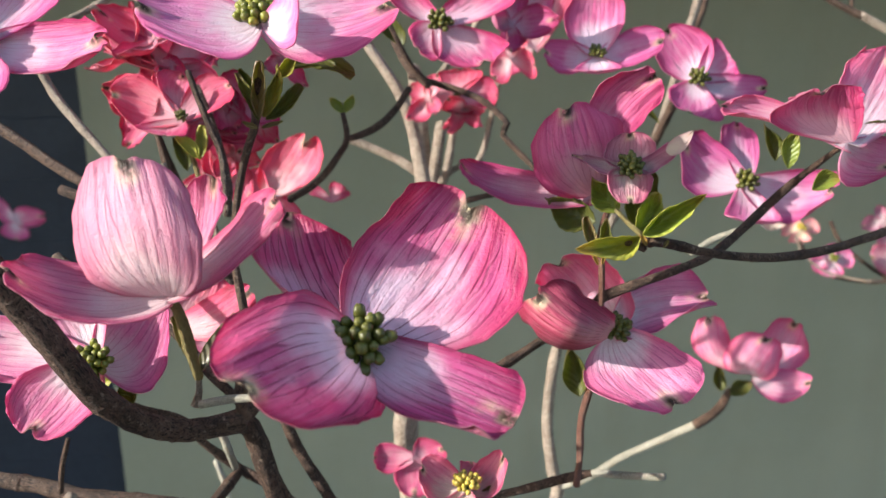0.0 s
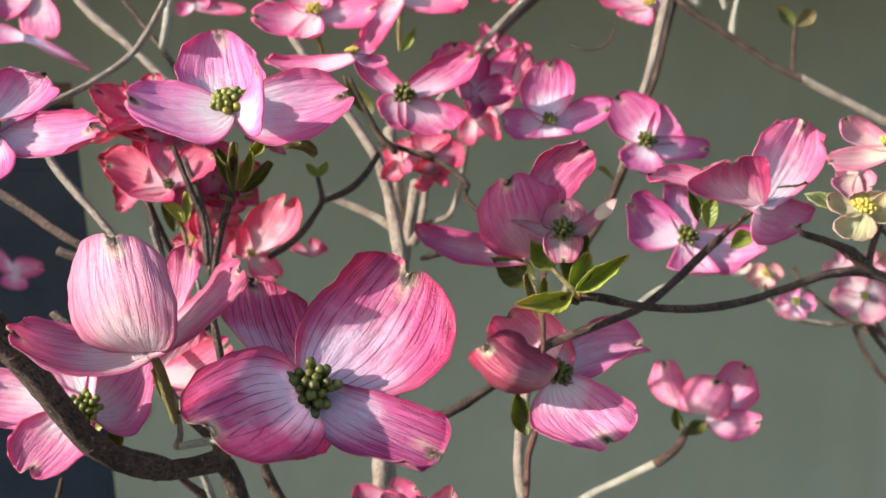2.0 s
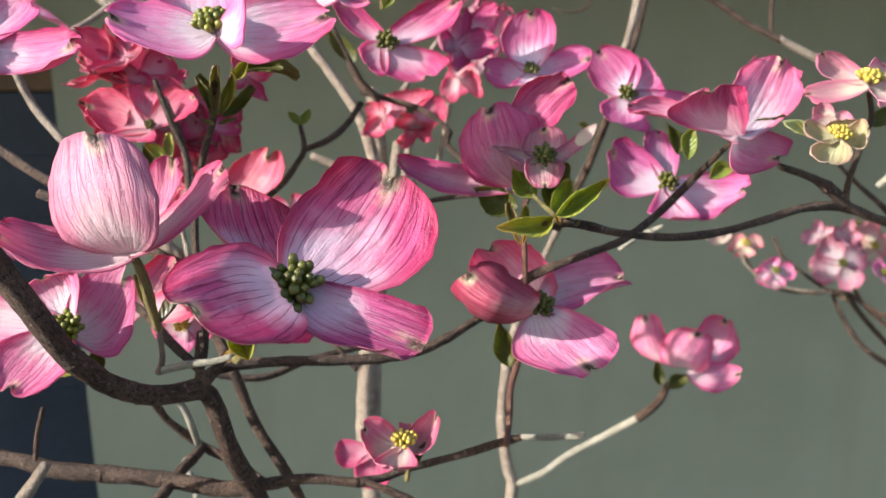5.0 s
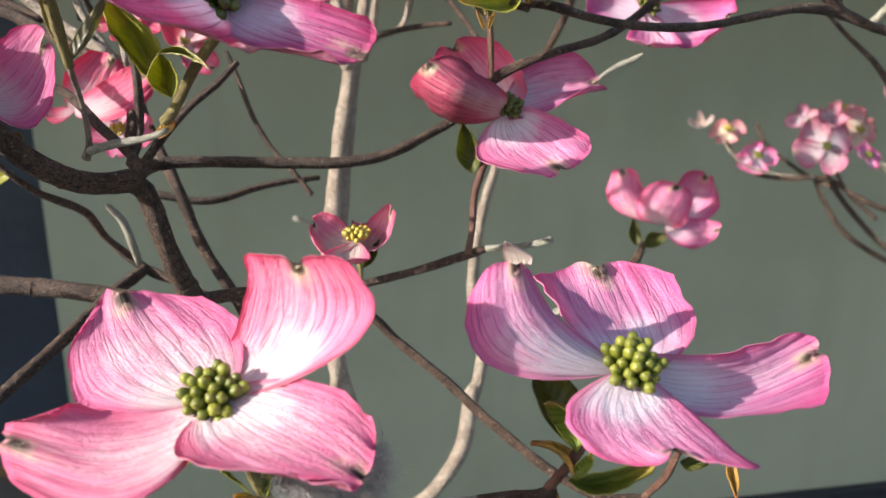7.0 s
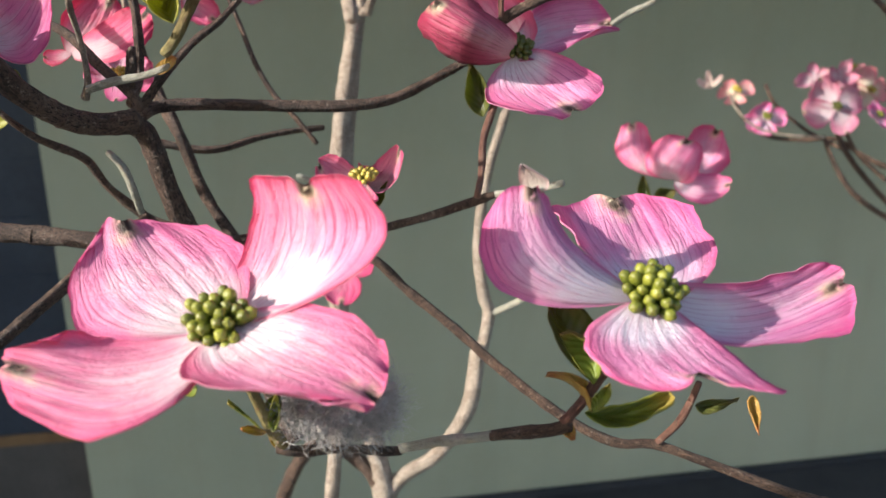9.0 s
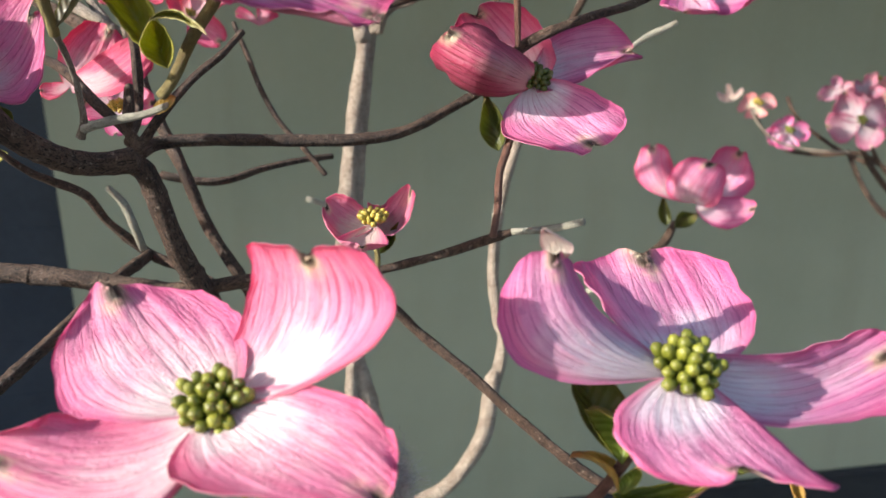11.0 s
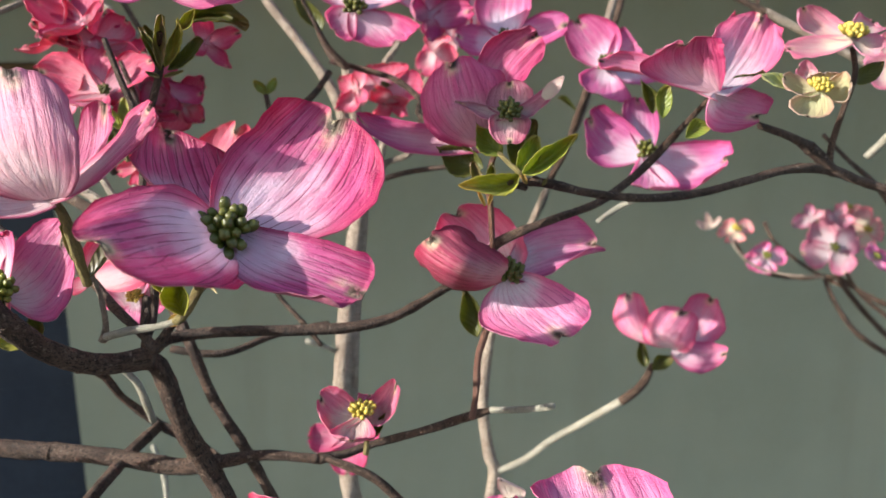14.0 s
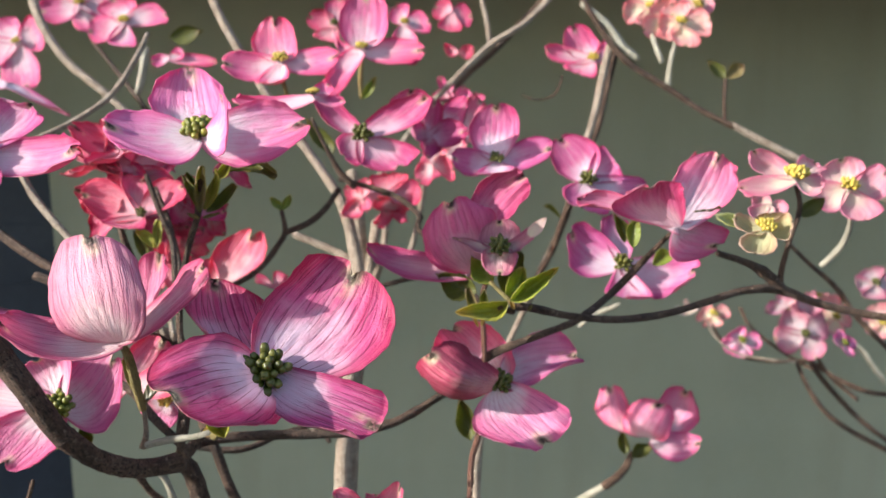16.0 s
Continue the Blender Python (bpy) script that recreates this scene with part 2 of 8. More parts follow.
def wood(name, dark, light, speck, cracks=1.0):
    n = Nodes(name)
    place = n.coords("Object")
    uv = n.coords("UV")
    patch = n.noise(place, 70.0, 4.0, 0.6)
    fibre = n.noise(n.stretch(uv, (9.0, 3.4, 1.0)), 1.0, 8.0, 0.75)
    crack = n.noise(n.stretch(uv, (16.0, 5.0, 1.0)), 1.0, 6.0, 0.7)
    grit = n.noise(place, 1100.0, 5.0, 0.75)
    spots = n.noise(place, 420.0, 5.0, 0.7)
    colour = n.mix(n.step(0.30, 0.70, patch), dark, light)
    colour = n.mix(n.step(0.44, 0.66, fibre, 0.0, 0.7), colour, light)
    colour = n.mix(n.step(0.52, 0.60, crack, 0.0, 0.9 * cracks), colour, tuple(c * 0.25 for c in dark))
    colour = n.mix(n.step(0.57, 0.68, spots, 0.0, 0.75), colour, speck)
    colour = n.mix(n.step(0.47, 0.62, grit, 0.0, 0.6 * cracks), colour, tuple(c * 0.35 for c in dark))
    height = n.math("SUBTRACT", n.math("ADD", fibre, n.math("MULTIPLY", n.math("ADD", grit, spots), 0.8)), n.step(0.52, 0.65, crack))
    return n.finish(colour, 0.62, n.bump(height, 1.0, 0.0019), 0.35)


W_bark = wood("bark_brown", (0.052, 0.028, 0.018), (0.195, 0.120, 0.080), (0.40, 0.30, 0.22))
# lit copy of the brown bark: the sunlight is put into the colour
W_sunbark = wood("bark_sunlit", (0.34, 0.255, 0.19), (0.56, 0.46, 0.36), (0.66, 0.58, 0.48), 0.7)
W_pale = wood("twig_pale", (0.44, 0.41, 0.31), (0.62, 0.59, 0.47), (0.36, 0.28, 0.20), 0.4)
W_stalk = wood("stalk_green", (0.27, 0.20, 0.07), (0.41, 0.34, 0.13), (0.30, 0.14, 0.07), 0.35)
W_redstalk = wood("stalk_red", (0.19, 0.08, 0.055), (0.30, 0.15, 0.10), (0.36, 0.26, 0.18), 0.4)


def floret_paint(name, low, high, tip):
    n = Nodes(name)
    chance = n.node("ShaderNodeObjectInfo", 5)
    place = n.coords("Object")
    up = n.tree.nodes.new("ShaderNodeSeparateXYZ")
    n.tree.links.new(place, up.inputs[0])
    patch = n.noise(place, 700.0, 4.0, 0.6)
    blend = n.math("ADD", n.step(0.0010, 0.0056, up.outputs[2]), n.math("MULTIPLY_ADD", patch, 0.7, -0.35))
    colour = n.mix(blend, low, high)
    colour = n.mix(n.math("MULTIPLY", n.step(0.0054, 0.0062, up.outputs[2]), n.step(0.45, 0.8, chance, 0.1, 0.9)), colour, tip)
    colour = n.mix(n.math("MULTIPLY", chance, 0.65), colour, tuple(c * 0.8 for c in low))
    return n.finish(colour, 0.38, n.bump(n.math("ADD", patch, n.noise(place, 2500.0)), 0.4, 0.0004), 0.45)


G_dark = floret_paint("floret_olive", (0.040, 0.048, 0.006), (0.125, 0.120, 0.018), (0.09, 0.06, 0.02))
G_lime = floret_paint("floret_lime", (0.055, 0.075, 0.006), (0.225, 0.225, 0.026), (0.24, 0.15, 0.05))
G_core = floret_paint("floret_core", (0.04, 0.05, 0.012), (0.06, 0.07, 0.02), (0.06, 0.07, 0.02))
G_yellow = floret_paint("floret_yellow", (0.26, 0.21, 0.03), (0.56, 0.42, 0.07), (0.46, 0.26, 0.07))


def plaster():
    n = Nodes("wall_plaster")
    place = n.coords("Object")
    broad = n.noise(place, 1.3, 4.0, 0.6)
    fine = n.noise(place, 60.0, 5.0, 0.7)
    drip = n.noise(n.stretch(place, (7.0, 7.0, 0.8)), 1.0, 4.0, 0.6)
    colour = n.mix(n.step(0.3, 0.7, broad), (0.306, 0.320, 0.231), (0.363, 0.375, 0.276))
    colour = n.mix(n.step(0.45, 0.8, drip, 0.0, 0.35), colour, (0.271, 0.264, 0.185))
    colour = n.mix(n.step(0.4, 0.8, fine, 0.0, 0.25), colour, (0.378, 0.378, 0.296))
    return n.finish(colour, 0.85, n.bump(n.math("ADD", fine, n.noise(place, 300.0, 3.0)), 0.5, 0.003), 0.2)


def plain(name, a, b, scale, rough, bump=0.3, distance=0.002, specular=0.4):
    n = Nodes(name)
    place = n.coords("Object")
    big, small = n.noise(place, scale, 4.0, 0.6), n.noise(place, scale * 14, 4.0, 0.65)
    colour = n.mix(n.step(0.3, 0.7, big), a, b)
    colour = n.mix(n.step(0.4, 0.8, small, 0.0, 0.4), colour, tuple(c * 0.6 for c in a))
    return n.finish(colour, rough, n.bump(small, bump, distance), specular)


WALL = plaster()
NAVY = plain("navy_paint", (0.018, 0.026, 0.042), (0.030, 0.040, 0.058), 6.0, 0.45)
PLINTH = plain("dark_plinth", (0.020, 0.022, 0.026), (0.035, 0.036, 0.040), 5.0, 0.8)
TIMBER = plain("brown_timber", (0.13, 0.07, 0.03), (0.19, 0.11, 0.05), 9.0, 0.6)
PAVING = plain("dark_paving", (0.032, 0.034, 0.038), (0.05, 0.05, 0.052), 3.0, 0.9, 0.5, 0.004)
DOWN = plain("grey_down", (0.24, 0.22, 0.20), (0.52, 0.49, 0.46), 60.0, 0.7)
KICK = plain("kick_panel_grey", (0.055, 0.05, 0.046), (0.08, 0.072, 0.066), 6.0, 0.7)
SHADE_EAVE = plain("shade_eave_boards", (0.11, 0.075, 0.045), (0.16, 0.115, 0.07), 4.0, 0.7)


# ---- mesh builders ----
def mesh_object(name, verts, faces, materials, parent=None, label="", slots=None, uvs=None, smooth=True):
    me = bpy.data.meshes.new(name)
    me.from_pydata([tuple(p) for p in verts], [], faces)
    for m in materials:
        me.materials.append(m)
    if slots is not None:
        me.polygons.foreach_set("material_index", slots)
    if uvs is not None:
        layer = me.uv_layers.new(name="UVMap")
        index = np.empty(len(me.loops), dtype=np.int32)
        me.loops.foreach_get("vertex_index", index)
        layer.data.foreach_set("uv", np.asarray(uvs, dtype=np.float32)[index].ravel())
    if smooth:
        me.polygons.foreach_set("use_smooth", [True] * len(me.polygons))
    me.update()
    ob = new(name, me)
    ob.parent = parent
    if label:
        tagged(ob, label)
    return ob


def part(name, bm, material, parent, label=""):
    me = bpy.data.meshes.new(name)
    bm.to_mesh(me)
    bm.free()
    me.materials.append(material)
    ob = new(name, me)
    ob.parent = parent
    if label:
        tagged(ob, label)
    return ob


def unit(v):
    return v / (np.linalg.norm(v, axis=-1, keepdims=True) + 1e-12)


def edge_curve(a, via, end, at=0.56):
    """A bowed line from the origin to its end that passes through a point on the way."""
    bow = (via - at * at * end) / (2 * at * (1 - at))
    return 2 * a[..., None] * (1 - a[..., None]) * bow + a[..., None] ** 2 * end


def blade(tip, middle, left, left_tip, right, right_tip, notch, facing, rng, pointed=False, detail=1.0, thick=0.0004, roll=0.0, left_roll=0.0, tip_bend=0.0):
    """A thin sheet that grows from the origin: two bowed sides and a midrib, rounded lobes and a notch at the tip."""
    tip, middle, left, left_tip, right, right_tip = (np.array(v) / 1000 for v in (tip, middle, left, left_tip, right, right_tip))
    ns, nv = max(11, int(24 * detail)), max(9, int(18 * detail) | 1)
    s, v = np.meshgrid(np.linspace(0, 1, ns), np.linspace(-1, 1, nv), indexing="ij")
    length = np.linalg.norm(tip)
    ph = rng.uniform(0, 6.28, 8)
    if pointed:
        a, m_end = s, tip
    else:
        m_end = tip * (1 + 0.09 * notch)
        a = s * (1 - s ** 3 * (0.07 * v ** 8 + 0.10 * notch * np.exp(-(v / 0.16) ** 2)))
    l, m, r = edge_curve(a, left, left_tip), edge_curve(a, middle, m_end), edge_curve(a, right, right_tip)
    foot = (right - left) * 0.5
    foot = foot / np.linalg.norm(foot) * length * (0.0 if pointed else 0.10)
    fade = ((1 - s) ** 2)[..., None] * v[..., None] * foot
    vv = v[..., None]
    top = l * (vv * (vv - 1) / 2) + m * (1 - vv * vv) + r * (vv * (vv + 1) / 2) + fade
    # the margin runs unevenly in and out
    wobble = 0.028 * np.sin(9 * s + ph[5] + 2 * np.sign(v)) + 0.020 * np.sin(21 * s + ph[6] * np.sign(v)) + 0.012 * np.sin(43 * s + ph[7])
    top = top + (top - m) * (wobble * np.abs(v) ** 4 * s * (0.5 if pointed else 1.0))[..., None]
    ds, dv = np.gradient(top, axis=0), np.gradient(top, axis=1)
    normal = unit(np.cross(dv, ds))
    up = np.cross(right - left, tip)
    if up @ facing < 0:
        up = -up
    if np.sum(normal[ns // 2, nv // 2] * up) < 0:
        normal = -normal
    lift = length * (roll * np.clip(v, 0, 1) ** 2 * np.sin(np.pi * s) + left_roll * np.clip(-v, 0, 1) ** 2 * np.sin(np.pi * s) ** 0.7
                     + tip_bend * np.clip((s - 0.6) / 0.4, 0, 1) ** 2
                     + 0.05 * np.sin(ph[6]) * np.clip((v - 0.6) / 0.4, 0, 1) ** 2 * s + 0.05 * np.sin(ph[7]) * np.clip((-v - 0.6) / 0.4, 0, 1) ** 2 * s
                     + 0.0035 * np.cos(26 * v + ph[5]) * np.sin(np.pi * s ** 0.6) + 0.024 * np.sin(5.2 * s + ph[0]) * v * s + 0.016 * np.sin(7.5 * s + ph[1] + 1.5 * v) * v ** 2 * s
                     + 0.010 * np.sin(9 * v + ph[2]) * s ** 3 + 0.006 * np.sin(19 * v + ph[4] + 3 * s) * s ** 2
                     + 0.010 * np.sin(17 * s + 5 * v + ph[3]) * (1 + np.sin(9 * s + ph[0])) * np.abs(v) ** 5 * s)
    if pointed:
        # barely toothed margin, the tip bent to one side
        tooth = 0.012 * np.sin(38 * s + ph[2]) * np.abs(v) ** 6 * np.sign(v) * np.sin(np.pi * s)
        top = top + tooth[..., None] * (right - left) * 0.5 * 1.4
        lift = lift + 0.05 * length * np.abs(v) * np.sin(np.pi * s) + 0.005 * length * np.cos(40 * s - 9 * np.abs(v)) * np.abs(v) + 0.07 * length * np.sin(ph[3]) * s ** 3
    else:
        lift = lift + length * 0.09 * notch * np.exp(-(v / 0.22) ** 2) * s ** 10 * (1 if ph[3] > 2 else -1)
    top = top + normal * lift[..., None]
    low = top - normal * thick
    n = ns * nv
    verts = np.concatenate([top.reshape(-1, 3), low.reshape(-1, 3)])
    idx = np.arange(n).reshape(ns, nv)
    quad = np.stack([idx[:-1, :-1], idx[1:, :-1], idx[1:, 1:], idx[:-1, 1:]], -1).reshape(-1, 4)
    k = idx[ns // 2, nv // 2]
    p, q, o = verts[k], verts[k + nv], verts[k + 1]
    if np.cross(q - p, o - p) @ normal[ns // 2, nv // 2] < 0:
        quad = quad[:, ::-1]
    loop = np.concatenate([idx[0, :], idx[1:, -1], idx[-1, -2::-1], idx[-2:0:-1, 0]])
    nxt = np.roll(loop, -1)
    rim = np.stack([loop, nxt, nxt + n, loop + n], -1)
    faces = quad.tolist() + (quad[:, ::-1] + n).tolist() + rim.tolist()
    slots = [0] * len(quad) + [1] * len(quad) + [1] * len(rim)
    uv = np.stack([v * 0.5 + 0.5, s], -1).reshape(-1, 2)
    return verts, faces, slots, np.concatenate([uv, uv])


def floret_mesh(name, material):
    """One closed bud: a plump stub, its crown split by four shallow seams."""
    rows = [(0.0, 0.50), (0.12, 0.84), (0.35, 1.0), (0.60, 1.02), (0.78, 0.92), (0.90, 0.70), (0.97, 0.40)]
    k, wide, tall = 12, 0.00186, 0.0060
    verts = []
    for z, r in rows:
        for i in range(k):
            turn = 2 * math.pi * i / k
            seam = 1 - (0.04 + 0.10 * max(0.0, z - 0.5)) * (1 + math.cos(4 * turn))
            verts.append((math.cos(turn) * r * wide * seam, math.sin(turn) * r * wide * seam, z * tall * (1 - 0.02 * (1 + math.cos(4 * turn)) * z)))
    verts.append((0, 0, tall * 0.96))
    faces = [(j * k + i, j * k + (i + 1) % k, (j + 1) * k + (i + 1) % k, (j + 1) * k + i) for j in range(len(rows) - 1) for i in range(k)]
    faces += [((len(rows) - 1) * k + i, (len(rows) - 1) * k + (i + 1) % k, len(verts) - 1) for i in range(k)]
    me = bpy.data.meshes.new(name)
    me.from_pydata(verts, [], faces)
    me.polygons.foreach_set("use_smooth", [True] * len(me.polygons))
    me.materials.append(material)
    return me


FLORETS = {m.name: floret_mesh("floret", m) for m in (G_dark, G_lime, G_yellow)}
FLORET_OF = {P_candy: G_lime, P_warm: G_lime, P_folded: G_yellow, P_lilac: G_lime, P_cream: G_yellow, P_lime: G_yellow, P_youngpink: G_yellow, P_coral: G_yellow, P_peach: G_yellow, P_pale: G_lime, P_young: G_dark, P_pink: G_yellow}


def dome(radius, flat=0.6):
    bm = bmesh.new()
    bmesh.ops.create_uvsphere(bm, u_segments=12, v_segments=8, radius=radius)
    for v in bm.verts:
        v.co.z *= flat
    for f in bm.faces:
        f.smooth = True
    return bm


flower_count = 0


def flower(label, paint, centre, axis, head, bracts, flaps=()):
    """A dogwood flower: large bracts round a tight head of green buds."""
    global flower_count
    flower_count += 1
    rng = np.random.default_rng(100 + flower_count)
    thing = tagged(new("dogwood_flower"), label, "flower", "dogwood blossoms on the tree")
    thing.location = centre
    axis = np.array(axis)
    biggest = max(np.linalg.norm(b[0]) for b in bracts)
    near = centre[1] < 0.46
    for row in bracts:
        verts, faces, slots, uvs = blade(*row[:7], axis, rng, detail=1.4 if near else 0.8, roll=row[7] if len(row) > 7 else 0.0,
                                         left_roll=row[8] if len(row) > 8 else 0.0, tip_bend=row[9] if len(row) > 9 else 0.04 * rng.standard_normal())
        mesh_object("bract", verts, faces, list(row[10] if len(row) > 10 else paint), thing, "", slots, uvs)
    for root, *shape in flaps:
        verts, faces, slots, uvs = blade(*shape, 0.2, axis, rng, detail=0.7)
        mesh_object("curled_tip", verts + np.array(root) / 1000, faces, list(P_white), thing, "pale dry curled tip of a bract", slots, uvs)
    if head:
        green = FLORET_OF.get(paint, G_dark)
        top = part("flower_head", dome(0.0046 * head), G_core, thing, "tight cluster of rounded green flower buds")
        top.matrix_basis = Matrix.Translation(Vector(axis) * 0.0026) @ Vector(axis).to_track_quat("Z", "Y").to_matrix().to_4x4()
        count = 24 if near else 15
        for i in range(count):
            out = math.sqrt((i + 0.4) / count)
            turn = 2.39996 * i + rng.uniform(-0.2, 0.2)
            way = Vector((math.cos(turn) * out, math.sin(turn) * out, 1.25 - 0.40 * out * out)).normalized()
            bud = new("floret", FLORETS[green.name])
            bud.parent = top
            size = head * rng.uniform(0.82, 1.04) * (1.0 if near else 1.12) * (1.0 + 0.12 * (1 - out))
            root = Vector((math.cos(turn) * out * 0.0056, math.sin(turn) * out * 0.0056, 0.0014 - 0.0016 * out)) * head
            bud.matrix_basis = Matrix.Translation(root) @ way.to_track_quat("Z", "Y").to_matrix().to_4x4() @ Matrix.Scale(size, 4)
    return thing


def small_flower(label, paint, centre, axis, reach, head, cup, seed):
    """A lesser blossom: four uneven bracts, more or less cupped, turned to face along its axis."""
    rng = np.random.default_rng(seed)
    way = Vector(axis).normalized()
    turn = way.to_track_quat("Z", "Y").to_matrix()
    rows = []
    start = rng.uniform(0, 1.57)
    for i in range(4):
        a = start + i * 1.571 + rng.normal(0, 0.14)
        size, rise, wide = reach * rng.uniform(0.78, 1.12), cup + rng.normal(0, 0.16), rng.uniform(0.30, 0.42)

        def spot(along, aside, up):
            x, y = along * math.cos(a) - aside * math.sin(a), along * math.sin(a) + aside * math.cos(a)
            return tuple(turn @ Vector((x, y, up)) * size)

        rows.append((spot(1.0, 0, rise), spot(0.52, 0, rise * 0.25 - 0.10), spot(0.52, wide, rise * 0.35 + 0.10), spot(0.86, wide * 0.55, rise * 0.9),
                     spot(0.52, -wide, rise * 0.35 + rng.uniform(0, 0.16)), spot(0.86, -wide * 0.55, rise * 0.9), rng.uniform(0.3, 0.9), rng.normal(0, 0.08), rng.normal(0, 0.08), rng.normal(0, 0.08)))
    return flower(label, paint, centre, tuple(way), head, rows)


def smooth_path(rows, step):
    """Points along a curve through the rows (x, y, z, radius in millimetres)."""
    pts = np.array(rows, dtype=float)
    ext = np.vstack([2 * pts[0] - pts[1], pts, 2 * pts[-1] - pts[-2]])
    out = []
    for i in range(1, len(ext) - 2):
        p0, p1, p2, p3 = ext[i - 1:i + 3]
        k = max(2, int(np.linalg.norm(p2[:3] - p1[:3]) / step))
        t = np.linspace(0, 1, k, endpoint=False)[:, None]
        out.append(0.5 * (2 * p1 + (p2 - p0) * t + (2 * p0 - 5 * p1 + 4 * p2 - p3) * t ** 2 + (3 * p1 - p0 - 3 * p2 + p3) * t ** 3))
    out.append(ext[-2:-1])
    return np.vstack(out)


def joint_ring(limb, at, way, radius, paint, rng):
    """The raised scar that runs round a twig at a joint."""
    k, rows = 14, ((-1.0, 0.93), (-0.5, 1.02), (0.0, 1.05), (0.5, 1.01), (1.0, 0.93))
    half = min(radius * 0.22, 0.0006) + 0.0002
    turn = Vector(way).to_track_quat("Z", "Y").to_matrix()
    verts = [Vector(at) + turn @ Vector((math.cos(2 * math.pi * j / k) * radius * r, math.sin(2 * math.pi * j / k) * radius * r, z * half + radius * 0.15 * math.sin(2 * math.pi * j / k + 1))) * 1.0
             for z, r in rows for j in range(k)]
    faces = [(i * k + j, i * k + (j + 1) % k, (i + 1) * k + (j + 1) % k, (i + 1) * k + j) for i in range(len(rows) - 1) for j in range(k)]
    uvs = [(abs(j / k * 2 - 1), i * 0.1 + rng.uniform(0, 0.1)) for i in range(len(rows)) for j in range(k)]
    mesh_object("joint_ring", verts, faces, [paint], limb, "", None, uvs)


branch_count = 0


def branch(name, label, paint, rows):
    """A round limb through its rows, with knots, faint rings and closed ends."""
    global branch_count
    branch_count += 1
    rng = np.random.default_rng(500 + branch_count)
    near = rows[len(rows) // 2][1] < 0.42
    path = smooth_path(rows, 0.0025 if near else 0.004)
    n, k = len(path), 12
    centre, radius = path[:, :3], np.maximum(path[:, 3], 0.35) / 1000
    ahead = unit(np.gradient(centre, axis=0))
    run = np.concatenate([[0], np.cumsum(np.linalg.norm(np.diff(centre, axis=0), axis=1))])
    # joints stand a little proud
    swell = np.ones(n)
    joints = []
    place = rng.uniform(0.010, 0.025)
    while place < run[-1] - 0.006:
        swell += rng.uniform(0.04, 0.16) * min(1.0, 0.0022 / radius.mean()) * np.exp(-((run - place) / rng.uniform(0.0012, 0.003)) ** 2)
        joints.append(place)
        place += rng.uniform(0.022, 0.06)
    swell += 0.05 * np.sin(run * 300 + rng.uniform(0, 6)) * rng.uniform(0.3, 1)
    side = np.cross(ahead[0], (0.3, 0.5, 0.8))
    verts, uvs = [], []
    for i in range(n):
        side = unit(side - ahead[i] * (side @ ahead[i]))
        other = np.cross(ahead[i], side)
        for j in range(k):
            ang = 2 * math.pi * j / k
            bump = 1 + 0.05 * math.sin(3 * ang + run[i] * 90) + 0.03 * rng.standard_normal()
            verts.append(centre[i] + radius[i] * swell[i] * bump * (math.cos(ang) * side + math.sin(ang) * other))
            uvs.append((abs(j / k * 2 - 1), run[i] * 60))
    faces = [(i * k + j, i * k + (j + 1) % k, (i + 1) * k + (j + 1) % k, (i + 1) * k + j) for i in range(n - 1) for j in range(k)]
    for end, ring, out in ((0, 0, -1), (n - 1, (n - 1) * k, 1)):
        verts.append(centre[end] + ahead[end] * out * radius[end] * 0.5)
        uvs.append((0.5, run[end] * 60))
        faces += [(ring + j, ring + (j + 1) % k, len(verts) - 1)[::out] for j in range(k)]
    ob = mesh_object(name, verts, faces, [paint], None, "", None, uvs)
    for place in joints if rows[len(rows) // 2][1] < 0.55 else []:
        i = int(np.argmin(np.abs(run - place)))
        joint_ring(ob, centre[i], ahead[i], radius[i] * swell[i], paint, rng)
    return tagged(ob, label, "flower stalk" if "stalk" in name else name, "branches of the dogwood tree")


leaf_count = 0


def leaf(label, paint, base, tip, middle, left, right):
    global leaf_count
    leaf_count += 1
    rng = np.random.default_rng(900 + leaf_count)
    verts, faces, slots, uvs = blade(tip, middle, left, tip, right, tip, 0, np.array((0, -0.9, 0.5)), rng, True, 1.0, 0.0003)
    ob = mesh_object("leaf", verts, faces, [paint, paint], None, "", slots, uvs)
    ob.location = base
    return tagged(ob, label, "leaf", "young leaves of the dogwood tree")


def box(bm, lo, hi, bevel=0.0):
    made = bmesh.ops.create_cube(bm, size=1.0)["verts"]
    for v in made:
        v.co = Vector([lo[i] + (v.co[i] + 0.5) * (hi[i] - lo[i]) for i in range(3)])
    if bevel:
        edges = list({e for v in made for e in v.link_edges})
        bmesh.ops.bevel(bm, geom=edges, offset=bevel, segments=2, affect="EDGES", profile=0.5)


# ---- setting: house wall with its dark door, an added unseen eave and ground ----
WALL_POSE = Matrix.Translation((0, 1.90, 0)) @ Matrix.Rotation(radians(8.0), 4, "Z")
EDGE, SILL, HEAD = -0.785, 0.30, 1.47


def setting(name, boxes, material, label="", kind="structure", bevel=0.0):
    bm = bmesh.new()
    for lo, hi in boxes:
        box(bm, lo, hi, bevel)
    me = bpy.data.meshes.new(name)
    bm.to_mesh(me)
    bm.free()
    me.materials.append(material)
    ob = new(name, me)
    ob.matrix_world = WALL_POSE
    return tagged(ob, label, "", "", kind)


